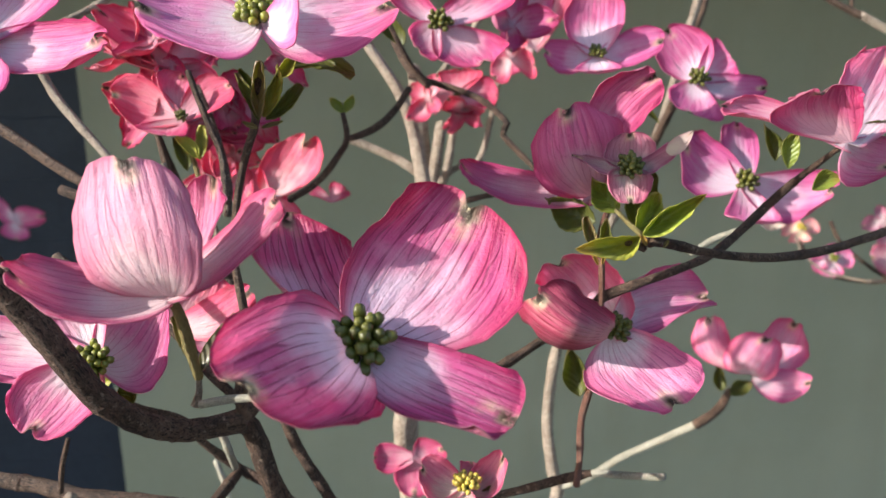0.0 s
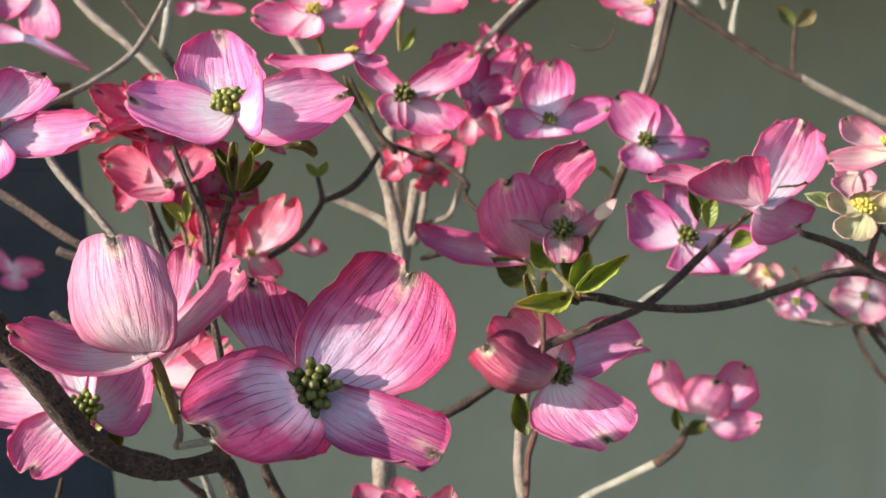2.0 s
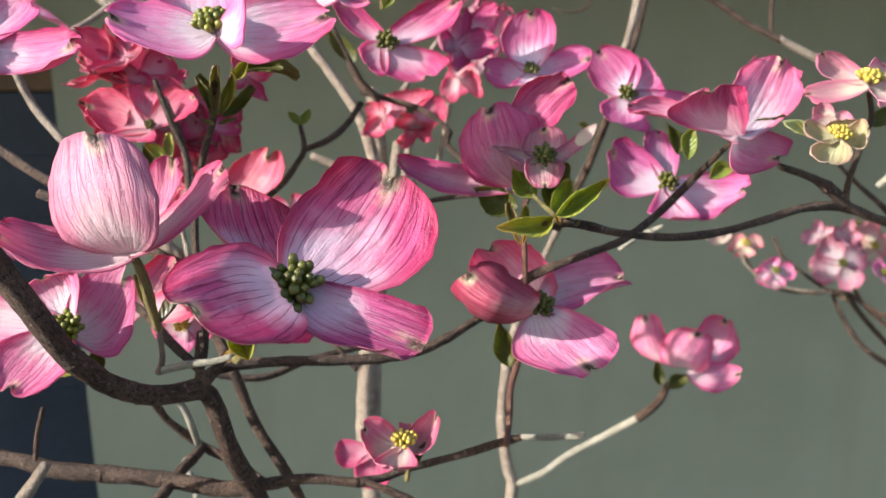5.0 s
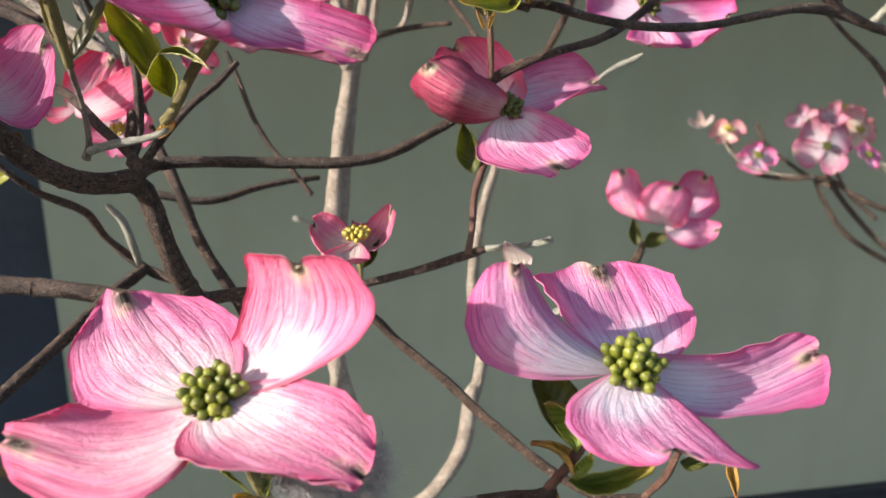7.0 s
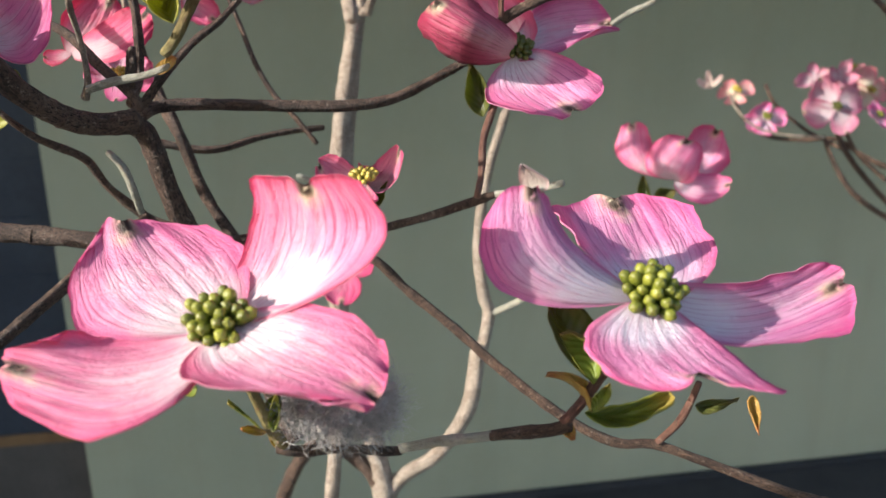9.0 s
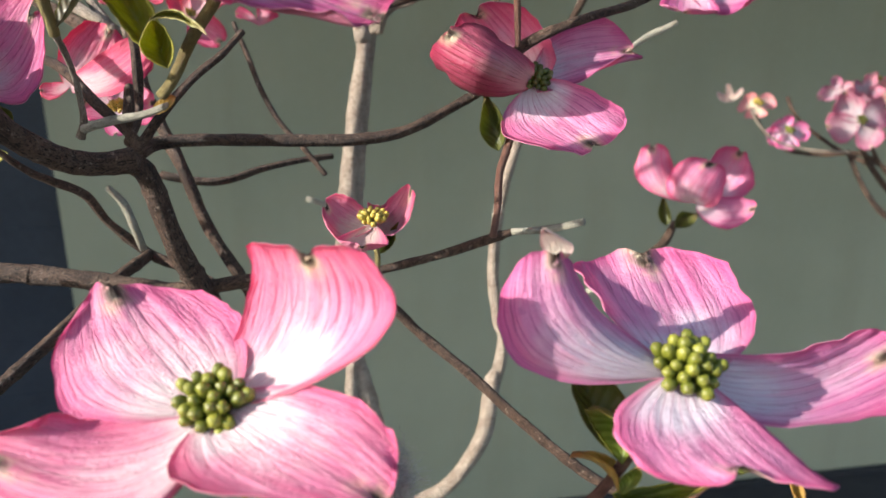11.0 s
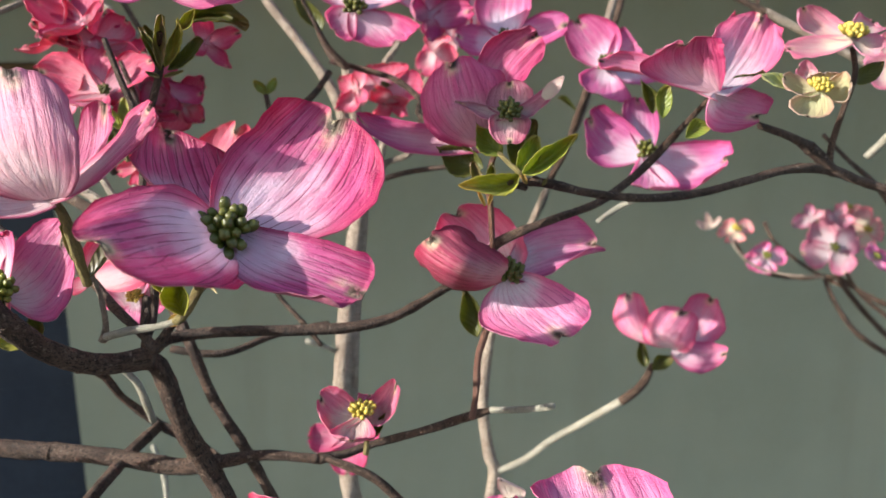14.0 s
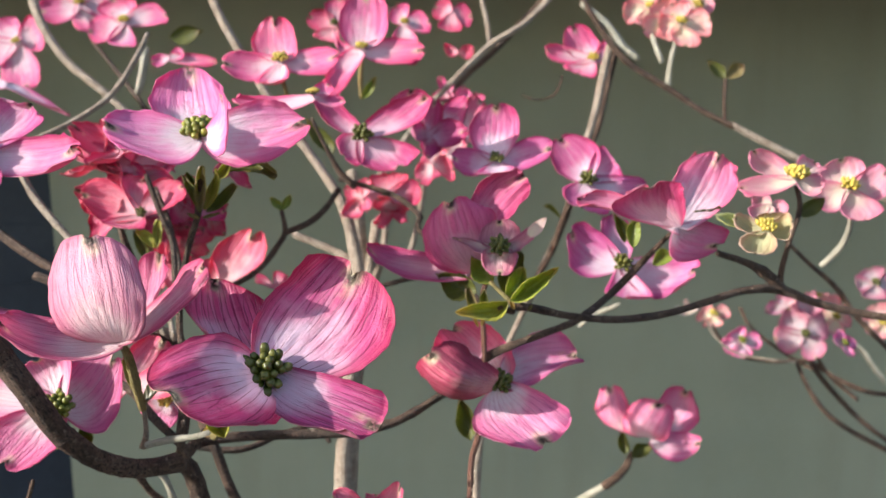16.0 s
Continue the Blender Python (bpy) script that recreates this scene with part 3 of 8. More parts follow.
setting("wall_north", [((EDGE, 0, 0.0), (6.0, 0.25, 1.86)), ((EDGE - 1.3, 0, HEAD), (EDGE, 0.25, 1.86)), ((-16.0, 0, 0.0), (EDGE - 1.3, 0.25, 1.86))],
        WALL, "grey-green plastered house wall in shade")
setting("trim", [((EDGE, -0.02, 0.0), (6.0, -0.001, 0.02))], PLINTH, "dark plinth along the foot of the wall", bevel=0.004)
# added eave, out of view, put here to keep sun off the wall
setting("added_shade_eave", [((-16.0, -0.95, 1.86), (6.0, 0.30, 1.94))], SHADE_EAVE, "added unseen eave that shades the house wall", bevel=0.01)
door = tagged(new("door_1"), "low dark navy boarded door with a brown rail", "door", "", "structure")
door.matrix_world = WALL_POSE
bm = bmesh.new()
box(bm, (EDGE - 1.3, 0.10, 0.0), (EDGE, 0.13, HEAD))
part("backing", bm, NAVY, door)
bm = bmesh.new()
box(bm, (EDGE - 1.3, 0.05, SILL - 0.03), (EDGE, 0.10, SILL), 0.003)
part("rail", bm, TIMBER, door, "orange-brown wooden rail")
bm = bmesh.new()
box(bm, (EDGE - 1.3, 0.06, 0.01), (EDGE, 0.10, SILL - 0.03), 0.003)
part("kick_panel", bm, KICK, door, "dull grey-brown lower panel")
bm = bmesh.new()
box(bm, (EDGE - 1.3, 0.04, HEAD - 0.05), (EDGE, 0.10, HEAD), 0.004)
part("head_rail", bm, TIMBER, door, "brown wooden head rail")
for i in range(8):
    z = SILL + i * 0.1395
    bm = bmesh.new()
    box(bm, (EDGE - 1.3, 0.055, z), (EDGE, 0.10, z + 0.1395), 0.0015)
    part("board", bm, NAVY, door)
ground = mesh_object("ground", [(-60, -60, 0), (60, -60, 0), (60, 60, 0), (-60, 60, 0)], [(0, 1, 2, 3)], [PAVING], smooth=False)
tagged(ground, "dark paved ground in front of the house", "", "", "structure")

# ---- the dogwood tree ----
# flowers: centre in metres, then per bract, in millimetres from the centre: tip, middle, one side and its lobe, the other side and its lobe, notch
flower('deep rose pink dogwood flower, pale centre, dark veins, in dappled sun', P_rose, (-0.0235, 0.2224, 1.4084), (0.0508, -0.8584, 0.5105), 1.04, [
    ((32.5, 33.4, 31.3), (17.3, 16.9, 12.2), (-2.5, 18.9, 22.7), (15.4, 36.1, 40.5), (40.9, 3.8, 3.4), (47.5, 19.5, 26.5), 0.6, 0.03, 0.02, 0.05),
    ((-27.1, 37.6, 29.0), (-19.7, 21.7, 10.7), (-34.8, 15.3, 16.8), (-36.0, 26.6, 29.2), (-2.8, 21.9, 13.7), (-6.9, 29.6, 23.9), 0.2, 0.03, 0.12, 0.03),
    ((-25.3, -40.8, 2.9), (-14.7, -26.4, 4.2), (4.6, -15.9, -14.2), (-1.7, -38.4, -9.9), (-19.3, -3.2, 14.5), (-35.0, -22.4, 9.5), 0.6, 0.03, 0.05, 0.03),
    ((43.2, -19.9, -13.6), (18.8, -9.7, -8.2), (26.2, -5.1, -1.1), (47.3, -10.8, -4.9), (13.2, -19.7, -11.8), (35.7, -24.8, -13.2), 0.0, -0.05, 0.02, -0.05),
])
flower('cup-shaped pale pink dogwood flower seen from its underside', P_blush, (-0.0829, 0.2336, 1.4185), (-0.1272, 0.1699, 0.9772), 0, [
    ((-8.1, 0.9, 41.1), (-1.5, -11.1, 22.0), (-22.9, -2.5, 12.6), (-22.0, 3.6, 37.9), (13.9, -9.3, 14.2), (7.3, 0.5, 37.1), 0.45, 0.0, 0.0, 0.03),
    ((-39.4, -13.1, 12.3), (-26.7, -5.1, 0.3), (-35.7, 3.1, 10.9), (-40.4, -4.8, 12.4), (-14.7, -15.4, -3.0), (-32.8, -15.6, 3.6), 0.3, 0.02, 0.02, 0.0),
    ((34.6, 2.1, 29.2), (19.6, 3.9, 13.6), (13.6, 16.5, 14.1), (31.2, 12.8, 30.3), (21.8, -3.6, 9.3), (36.7, -2.9, 26.0), 0.2, 0.02, 0.02, 0.0),
    ((6.7, 33.2, 28.7), (4.6, 32.0, 11.0), (-4.4, 34.8, 12.6), (-2.6, 36.9, 27.2), (9.7, 25.1, 15.1), (11.1, 27.8, 24.2), 0.4, 0.02, 0.02, 0.0),
])
flower('bright pink dogwood flower behind the thick branch', P_candy, (-0.1330, 0.2919, 1.3717), (0.0823, -0.8462, 0.5265), 0.9, [
    ((21.0, 18.5, 19.5), (11.1, 11.0, 2.0), (2.4, 14.7, 18.5), (14.3, 22.5, 27.2), (21.5, -0.7, -8.7), (26.1, 13.0, 10.3), 0.8),
    ((-13.7, 11.4, 19.9), (-10.1, 12.8, 14.1), (-22.3, 7.3, 10.6), (-20.6, 9.7, 15.8), (1.7, 11.2, 21.2), (-5.7, 12.1, 22.4), 0.6),
    ((-17.8, -18.8, -20.3), (-12.1, -7.2, -12.3), (-27.5, -6.6, -5.0), (-26.7, -15.8, -16.7), (3.5, -13.8, -14.2), (-7.5, -20.3, -22.4), 0.6),
    ((-48.1, 6.4, 3.8), (-38.9, 8.7, 2.3), (-42.0, 11.0, 14.9), (-47.9, 9.7, 10.3), (-36.6, -0.6, -6.7), (-44.5, 2.6, -3.0), 0.6),
])
flower('small bright pink dogwood flower with a yellow centre', P_folded, (-0.1082, 0.3725, 1.3443), (-0.0024, -0.5633, 0.8262), 0.5, [
    ((-15.7, -1.3, 3.9), (-9.2, 1.4, 3.4), (-11.0, 5.3, 9.9), (-15.3, 3.0, 8.3), (-8.3, -6.7, -3.0), (-13.3, -6.3, -2.2), 0.5),
    ((15.4, 0.3, 3.5), (7.5, 3.5, 2.4), (6.4, 6.8, 10.4), (13.4, 4.1, 9.1), (9.8, -7.0, -5.0), (15.6, -5.7, -3.3), 0.5),
    ((-1.1, 12.4, 14.5), (-1.1, 8.5, 7.9), (-7.7, 7.4, 10.4), (-5.0, 11.3, 13.8), (6.4, 6.8, 10.4), (3.5, 11.0, 13.8), 0.5),
    ((2.4, -15.1, -8.9), (1.3, -7.6, -4.8), (-5.0, -7.1, -4.0), (-1.2, -13.7, -8.3), (7.7, -7.7, -4.0), (6.4, -14.0, -8.3), 0.5),
])
flower('pale pink dogwood flower, open and facing up', P_pale, (-0.0683, 0.3189, 1.4966), (-0.0652, -0.4959, 0.8659), 1, [
    ((-11.5, 29.2, 34.7), (-8.3, 18.7, 10.1), (-28.2, 15.9, 15.6), (-20.1, 23.7, 27.9), (12.6, 10.6, 11.3), (2.0, 22.4, 27.7), 0.1, 0.03, 0.03, -0.03),
    ((-42.3, -6.1, 3.5), (-21.5, -5.2, -1.2), (-28.8, 6.8, 11.3), (-41.9, 1.3, 9.1), (-10.2, -21.4, -13.7), (-36.1, -13.0, -4.4), 0.5, 0.03, 0.04, 0.06),
    ((47.6, 7.8, 4.4), (25.4, 2.9, -0.2), (24.8, 10.3, 15.3), (40.5, 12.8, 13.0), (25.3, -10.8, -11.2), (50.4, 1.6, -0.4), 0.7, -0.02, 0.03, 0.03),
    ((16.3, -18.7, 18.0), (15.1, -23.9, 3.3), (9.0, -12.7, 7.6), (13.4, -14.8, 17.0), (19.6, -36.4, -6.7), (21.8, -28.1, 12.6), 0.2, 0.02, 0.02, 0.06),
])
flower('violet pink dogwood flower at the end of a twig', P_violet, (-0.1745, 0.3190, 1.4876), (-0.0531, -0.7133, 0.6988), 0.9, [
    ((54.1, -14.2, 2.3), (29.8, -4.7, -3.2), (28.2, 1.6, 8.3), (51.5, -8.0, 7.6), (29.6, -16.5, -9.0), (52.4, -19.2, -3.1), 0.6),
    ((19.6, 10.9, 22.1), (15.1, 13.7, 17.4), (2.2, 11.7, 25.3), (11.1, 12.4, 24.4), (27.4, 5.2, 15.2), (26.6, 8.4, 18.1), 0.7),
    ((-35.4, 13.8, 15.3), (-22.2, 10.5, 11.1), (-18.4, 13.9, 25.4), (-31.4, 17.5, 22.3), (-26.9, 0.3, 0.7), (-36.6, 9.1, 7.0), 0.7),
    ((8.0, -26.7, -18.7), (6.9, -17.5, -14.3), (-7.5, -19.0, -12.3), (-1.0, -25.1, -18.7), (20.5, -20.7, -9.9), (16.3, -26.1, -17.2), 0.7),
])
flower('candy pink dogwood flower with white heart and browned tips', P_warm, (-0.0198, 0.1656, 1.3058), (-0.0339, -0.6632, 0.7477), 1, [
    ((-32.3, 29.9, 16.2), (-18.1, 11.0, 8.5), (-39.7, 4.4, 1.3), (-38.4, 24.7, 18.6), (1.9, 18.4, 11.5), (-10.0, 30.8, 15.7), 0.8, 0.05, -0.03, 0.05),
    ((21.2, 6.7, 36.9), (21.9, 7.8, 17.4), (5.6, 14.6, 20.0), (7.5, 17.1, 37.5), (38.4, -7.0, 23.1), (34.5, 0.3, 41.6), 0.5, 0.0, -0.03, 0.07),
    ((-48.1, -10.5, -6.8), (-17.7, -24.0, -5.1), (-28.9, -0.2, -4.9), (-45.1, -6.2, 0.2), (-14.4, -37.8, -8.4), (-37.8, -27.1, -11.4), 0.4, 0.03, 0.02, 0.08),
    ((40.6, -34.0, -1.5), (21.7, -19.7, 0.7), (29.1, -9.4, 7.6), (44.2, -20.1, 3.0), (5.7, -33.7, -5.7), (37.1, -39.6, 0.2), 0.3, 0.12, 0.0, -0.03),
])
flower('candy pink dogwood flower with folded brown-tipped bracts', P_lilac, (0.0943, 0.1756, 1.3076), (-0.0317, -0.6089, 0.7926), 1, [
    ((-32.4, 6.9, 29.6), (-26.6, -1.7, 13.5), (-43.1, -2.1, 6.8), (-42.4, 8.2, 25.7), (-17.5, 7.7, 8.3), (-28.0, 9.4, 24.9), 0.3, 0.02, 0.05, 0.03),
    ((-0.9, 48.4, 12.7), (2.5, 20.4, 5.0), (-19.6, 19.1, 10.7), (-21.4, 41.1, 13.3), (23.3, 17.7, 6.0), (22.7, 43.6, 14.6), 0.8, 0.03, 0.03, 0.04),
    ((58.8, 12.8, -0.7), (31.5, 3.4, -7.7), (33.6, 7.4, 1.8), (51.6, 15.2, 5.6), (29.1, -9.3, -11.5), (58.3, 1.7, -12.1), 0.4, 0.03, 0.03, 0.05),
    ((5.2, -32.0, -7.2), (-1.5, -21.0, -6.7), (-21.6, -21.2, -3.7), (-10.2, -34.2, -9.8), (17.2, -19.8, -6.6), (25.5, -36.1, -10.3), 1.0, -0.02, -0.04, -0.03),
], [((-32.2, 7.4, 27.8), (-3.5, -3.3, 8.9), (-0.0, -0.2, 4.2), (-3.5, 1.4, 4.0), (-4.2, -2.9, 8.8), (3.5, -1.9, 4.4), (-2.7, -3.6, 8.9))])
flower('dusky rose dogwood flower with folded bracts on a thin twig', P_dusk, (0.0795, 0.3599, 1.3571), (0.0992, -0.6990, 0.7082), 0.82, [
    ((46.8, 10.6, 12.1), (17.9, 13.6, 9.3), (14.1, 16.0, 21.9), (39.8, 18.8, 26.6), (18.7, -1.4, 3.8), (50.1, 8.0, 10.1), 0.3, -0.06, 0.04, 0.0, P_lilac),
    ((22.5, -32.1, -21.3), (7.7, -13.0, -13.2), (21.0, -10.0, -1.1), (40.0, -22.1, -9.8), (-11.9, -20.8, -16.6), (11.4, -33.1, -21.8), 0.35, -0.04, 0.03, -0.04, P_lilac),
    ((-36.8, -10.5, 19.8), (-24.0, -30.9, 14.4), (-10.2, -2.2, 14.1), (-25.1, 3.0, 24.7), (-28.9, -14.5, -2.0), (-47.6, -4.8, 9.4), 0.8, 0.0, 0.06, 0.03, P_worn),
    # back bract: lighter pink stands in for sunlight that does not reach it
    ((-26.7, 11.2, 32.0), (-12.9, 20.2, 16.1), (-28.3, 13.0, 7.7), (-36.3, 15.2, 22.9), (9.3, 8.6, 17.2), (-7.3, 11.6, 34.9), 0.5, 0.05, 0.04, 0.05, P_folded),
])
flower('young half-open pink dogwood flower', P_young, (0.0774, 0.3411, 1.4370), (-0.0261, -0.8156, 0.5781), 0.66, [
    ((0.7, 4.2, 14.3), (0.3, 4.9, 5.6), (-10.3, 1.2, 5.3), (-5.8, 4.1, 12.9), (10.4, 0.9, 8.1), (7.0, 4.0, 14.6), 0.3),
    ((17.3, -4.2, 9.3), (11.0, -1.2, 2.6), (9.5, -1.4, 6.1), (15.6, -3.9, 11.0), (11.0, -4.3, 0.5), (17.2, -5.6, 7.1), 0.1),
    ((-0.4, -10.0, -12.5), (-0.3, -1.4, -5.6), (-9.2, -4.2, -2.8), (-5.9, -9.4, -11.8), (8.6, -4.9, -3.5), (5.1, -9.8, -12.2), 0.2),
    ((-24.1, -2.0, 6.3), (-11.1, 0.7, 1.7), (-10.5, 0.2, 3.8), (-20.7, -1.1, 6.0), (-12.6, -2.2, -1.2), (-21.7, -2.5, 4.7), 0.1),
], [((15.1, -3.5, 6.9), (8.1, -3.8, 9.8), (3.5, -2.0, 4.3), (1.7, -0.2, 5.9), (7.7, -3.4, 10.1), (5.3, -3.8, 2.8), (8.5, -4.2, 9.4))])
flower('rose pink dogwood flower seen from the side', P_rose2, (0.0665, 0.3575, 1.4228), (-0.1056, -0.1636, 0.9809), 0, [
    ((-12.9, -0.3, 36.4), (-11.0, -8.6, 21.2), (-25.3, -7.3, 9.4), (-26.1, -1.1, 28.5), (10.3, -1.8, 28.5), (0.1, 1.0, 38.2), 0.8, 0.03, 0.05, 0.0),
    ((27.1, 12.7, 49.2), (9.7, 17.9, 33.5), (2.2, 16.8, 44.1), (21.6, 14.5, 52.9), (16.3, 9.5, 25.9), (30.4, 9.9, 41.6), 0.3),
    ((-59.4, 3.9, 11.8), (-40.8, 3.9, 2.1), (-39.8, 7.1, 10.5), (-56.7, 7.4, 14.8), (-41.0, -4.7, -0.5), (-57.4, 0.1, 7.9), 0.3),
])
flower('violet pink dogwood flower with a dark green centre', P_violet, (0.1698, 0.5615, 1.4562), (-0.1310, -0.8573, 0.4979), 0.8, [
    ((-19.9, 11.8, 32.4), (-6.8, 11.7, 15.7), (-23.6, 6.2, 8.7), (-29.4, 10.2, 26.0), (9.6, 9.6, 25.2), (-8.8, 12.3, 36.3), 0.6),
    ((24.2, 5.5, 14.6), (18.7, 9.2, 11.6), (11.4, 9.6, 25.2), (18.6, 7.8, 21.6), (26.2, 1.2, 0.6), (27.8, 2.6, 6.4), 0.6),
    ((43.2, -5.9, -2.6), (25.0, -2.0, -6.1), (26.6, -0.4, 3.4), (42.7, -3.1, 2.5), (22.8, -8.8, -12.7), (40.3, -8.3, -7.4), 0.4),
    ((-7.1, -14.6, -17.2), (-3.7, -8.0, -16.3), (-20.7, -6.3, -6.0), (-17.5, -11.0, -11.7), (13.8, -16.0, -21.6), (3.9, -17.0, -21.3), 0.6),
])
flower('violet pink dogwood flower behind a twig', P_violet, (0.1784, 0.4808, 1.4028), (-0.0730, -0.8535, 0.5160), 0.8, [
    ((-35.4, 8.6, 22.9), (-22.6, 7.4, 6.9), (-31.9, -0.3, -5.1), (-39.6, 5.8, 13.8), (-13.7, 7.6, 21.4), (-28.4, 10.7, 30.2), 0.6),
    ((-2.9, 14.3, 33.1), (-1.3, 14.2, 20.7), (-11.3, 10.1, 23.3), (-9.2, 13.4, 32.4), (9.4, 11.1, 21.3), (3.6, 14.0, 31.2), 0.5),
    ((49.7, -6.4, -3.6), (31.6, 0.5, -10.0), (41.4, 4.6, 6.8), (54.0, -1.0, 5.2), (21.2, -11.9, -21.3), (41.5, -11.3, -12.2), 0.7),
    ((-4.4, -18.3, -16.6), (2.3, -10.6, -19.4), (-13.3, -11.2, -13.9), (-13.9, -16.3, -14.3), (18.0, -15.4, -19.0), (5.5, -18.8, -17.5), 0.5),
])
flower('rose pink dogwood flower with bracts folded upwards', P_folded, (0.1776, 0.3620, 1.4447), (0.1087, -0.1883, 0.9761), 0, [
    # front bract takes a deeper pink that paints in the shade on its underside
    ((-15.1, -5.9, 24.1), (-18.0, -0.5, 14.7), (-37.1, -7.2, 10.5), (-26.5, -6.1, 21.3), (1.9, -5.6, 16.7), (-2.4, -5.1, 25.1), 1, 0.05, 0.03, 0.05, P_rose2),
    ((36.8, 44.8, 36.2), (25.4, 33.2, 19.0), (10.9, 30.3, 28.1), (25.7, 43.8, 37.8), (41.9, 27.7, 18.3), (44.9, 42.2, 31.7), 0.8),
    ((28.4, 12.3, -12.2), (9.0, 5.7, -9.8), (24.9, 13.3, 0.0), (35.9, 18.6, -6.3), (-3.0, -8.6, -17.4), (18.6, 5.0, -17.1), 0.8),
    ((-53.7, 8.1, 14.0), (-35.4, 10.7, 12.0), (-36.1, 12.2, 18.5), (-52.0, 10.1, 16.4), (-34.5, 4.6, 9.2), (-51.0, 5.4, 10.6), 0.3),
])
flower('cream and pink dogwood flower with a yellow centre', P_cream, (0.2528, 0.3845, 1.4692), (-0.0093, -0.3947, 0.9188), 0.8, [
    ((-21.1, 9.3, 16.0), (-13.2, 10.3, 6.0), (-22.0, 5.6, 5.0), (-25.6, 8.2, 13.6), (-4.7, 7.9, 10.7), (-14.8, 9.6, 17.1), 0.4),
    ((-34.4, -7.4, -3.1), (-20.3, -3.0, -5.1), (-20.4, 0.9, 1.4), (-33.1, -3.5, -0.4), (-19.9, -10.5, -6.8), (-32.8, -10.6, -5.5), 0.4),
    ((11.3, -9.3, -5.5), (8.3, -4.0, -5.7), (13.7, -0.2, 1.9), (14.3, -5.5, -2.1), (2.3, -11.5, -8.5), (7.3, -12.5, -8.5), 0.4),
    ((16.3, 12.8, 7.7), (14.1, 12.0, 6.6), (8.7, 11.8, 12.7), (11.8, 13.4, 9.9), (20.9, 8.1, 4.6), (19.4, 11.1, 4.8), 0.4),
])
flower('cream and pink dogwood flower in a cluster', P_cream, (0.3273, 0.4649, 1.4564), (-0.1269, -0.6435, 0.7549), 0.7, [
    ((-1.3, 9.1, 19.4), (-1.8, 10.5, 9.9), (-17.8, 6.0, 8.9), (-11.1, 8.2, 16.9), (14.1, 7.8, 14.3), (8.7, 9.3, 20.3), 0.4),
    ((25.3, 0.8, 11.2), (18.9, 5.6, 1.9), (14.9, 5.5, 12.5), (22.1, 3.0, 16.5), (22.1, -1.7, -6.2), (26.5, -1.4, 5.0), 0.4),
    ((6.9, -13.4, -20.0), (6.1, -4.1, -16.2), (-7.9, -8.4, -16.7), (-1.9, -13.5, -20.8), (19.8, -6.5, -11.4), (15.2, -12.3, -17.6), 0.4),
    ((-22.6, -3.8, -3.7), (-15.1, 0.4, -6.4), (-16.0, 1.4, 5.4), (-22.5, -0.8, 2.7), (-13.5, -7.9, -14.8), (-21.0, -6.5, -9.8), 0.4),
])
flower('pale cream pink dogwood flower in shade', P_cream, (0.2619, 0.4357, 1.4491), (-0.2457, -0.5671, 0.7861), 0, [
    ((-10.8, 1.3, 6.1), (-7.1, 3.5, 1.2), (-10.9, -0.3, -4.6), (-12.6, 0.8, 2.0), (-3.5, 1.3, 7.9), (-8.1, 1.8, 9.8), 0.4),
    ((7.2, -5.2, -6.0), (2.4, -0.2, -5.9), (7.3, 0.1, 2.5), (10.3, -3.2, -1.5), (-3.6, -5.7, -11.3), (3.5, -6.8, -10.1), 0.4),
    ((-8.1, -7.3, -10.0), (-7.6, -2.9, -8.5), (-15.7, -2.9, -2.5), (-12.9, -5.5, -6.9), (0.9, -7.8, -11.1), (-2.6, -8.6, -12.2), 0.4),
])
flower('young yellow-green dogwood flower, bracts barely opened', P_lime, (0.2183, 0.3415, 1.4451), (-0.0652, -0.4959, 0.8659), 0.62, [
    ((-15.7, 1.6, 7.1), (-9.6, 2.8, 0.9), (-6.9, 5.3, 6.6), (-13.8, 4.4, 9.1), (-10.8, -3.8, -0.6), (-16.3, -1.2, 4.6), 0.2),
    ((-11.0, -15.3, -9.5), (-7.6, -6.9, -9.0), (-16.0, -8.1, -3.5), (-15.8, -13.7, -8.3), (1.2, -11.1, -6.2), (-5.2, -15.6, -10.0), 0.3),
    ((13.7, -1.8, 4.9), (11.9, 2.7, -2.3), (11.1, 4.9, 7.7), (13.9, 2.0, 8.3), (8.8, -7.0, -3.9), (12.5, -5.4, 1.1), 0.3),
    ((5.6, 9.2, 8.5), (5.8, 10.7, 3.1), (-2.3, 8.9, 5.0), (0.5, 9.0, 7.9), (13.5, 8.5, 5.8), (10.3, 8.7, 8.4), 0.3),
])
flower('pink dogwood flower facing up', P_pink, (-0.0652, 0.5534, 1.5473), (-0.0679, -0.5582, 0.8269), 0.7, [
    ((-5.2, 13.5, 33.6), (-4.8, 10.8, 10.7), (-21.4, 6.8, 13.0), (-15.1, 13.3, 32.6), (11.4, 5.5, 12.0), (5.2, 12.5, 32.0), 0.7),
    ((-40.5, -4.6, 0.6), (-24.4, 0.7, -5.1), (-25.3, 4.1, 7.8), (-39.7, -0.2, 7.2), (-22.7, -9.4, -13.7), (-38.1, -8.6, -6.1), 0.5),
    ((40.6, -4.8, 4.5), (23.2, 1.6, -1.1), (24.2, 4.9, 11.1), (40.0, -0.5, 10.5), (21.0, -8.2, -8.8), (38.0, -8.6, -1.9), 0.5),
    ((-3.6, -24.6, -15.7), (-3.6, -13.8, -15.6), (-15.3, -15.7, -13.2), (-10.5, -23.4, -15.6), (7.5, -16.2, -11.3), (3.6, -23.7, -14.4), 0.4),
])
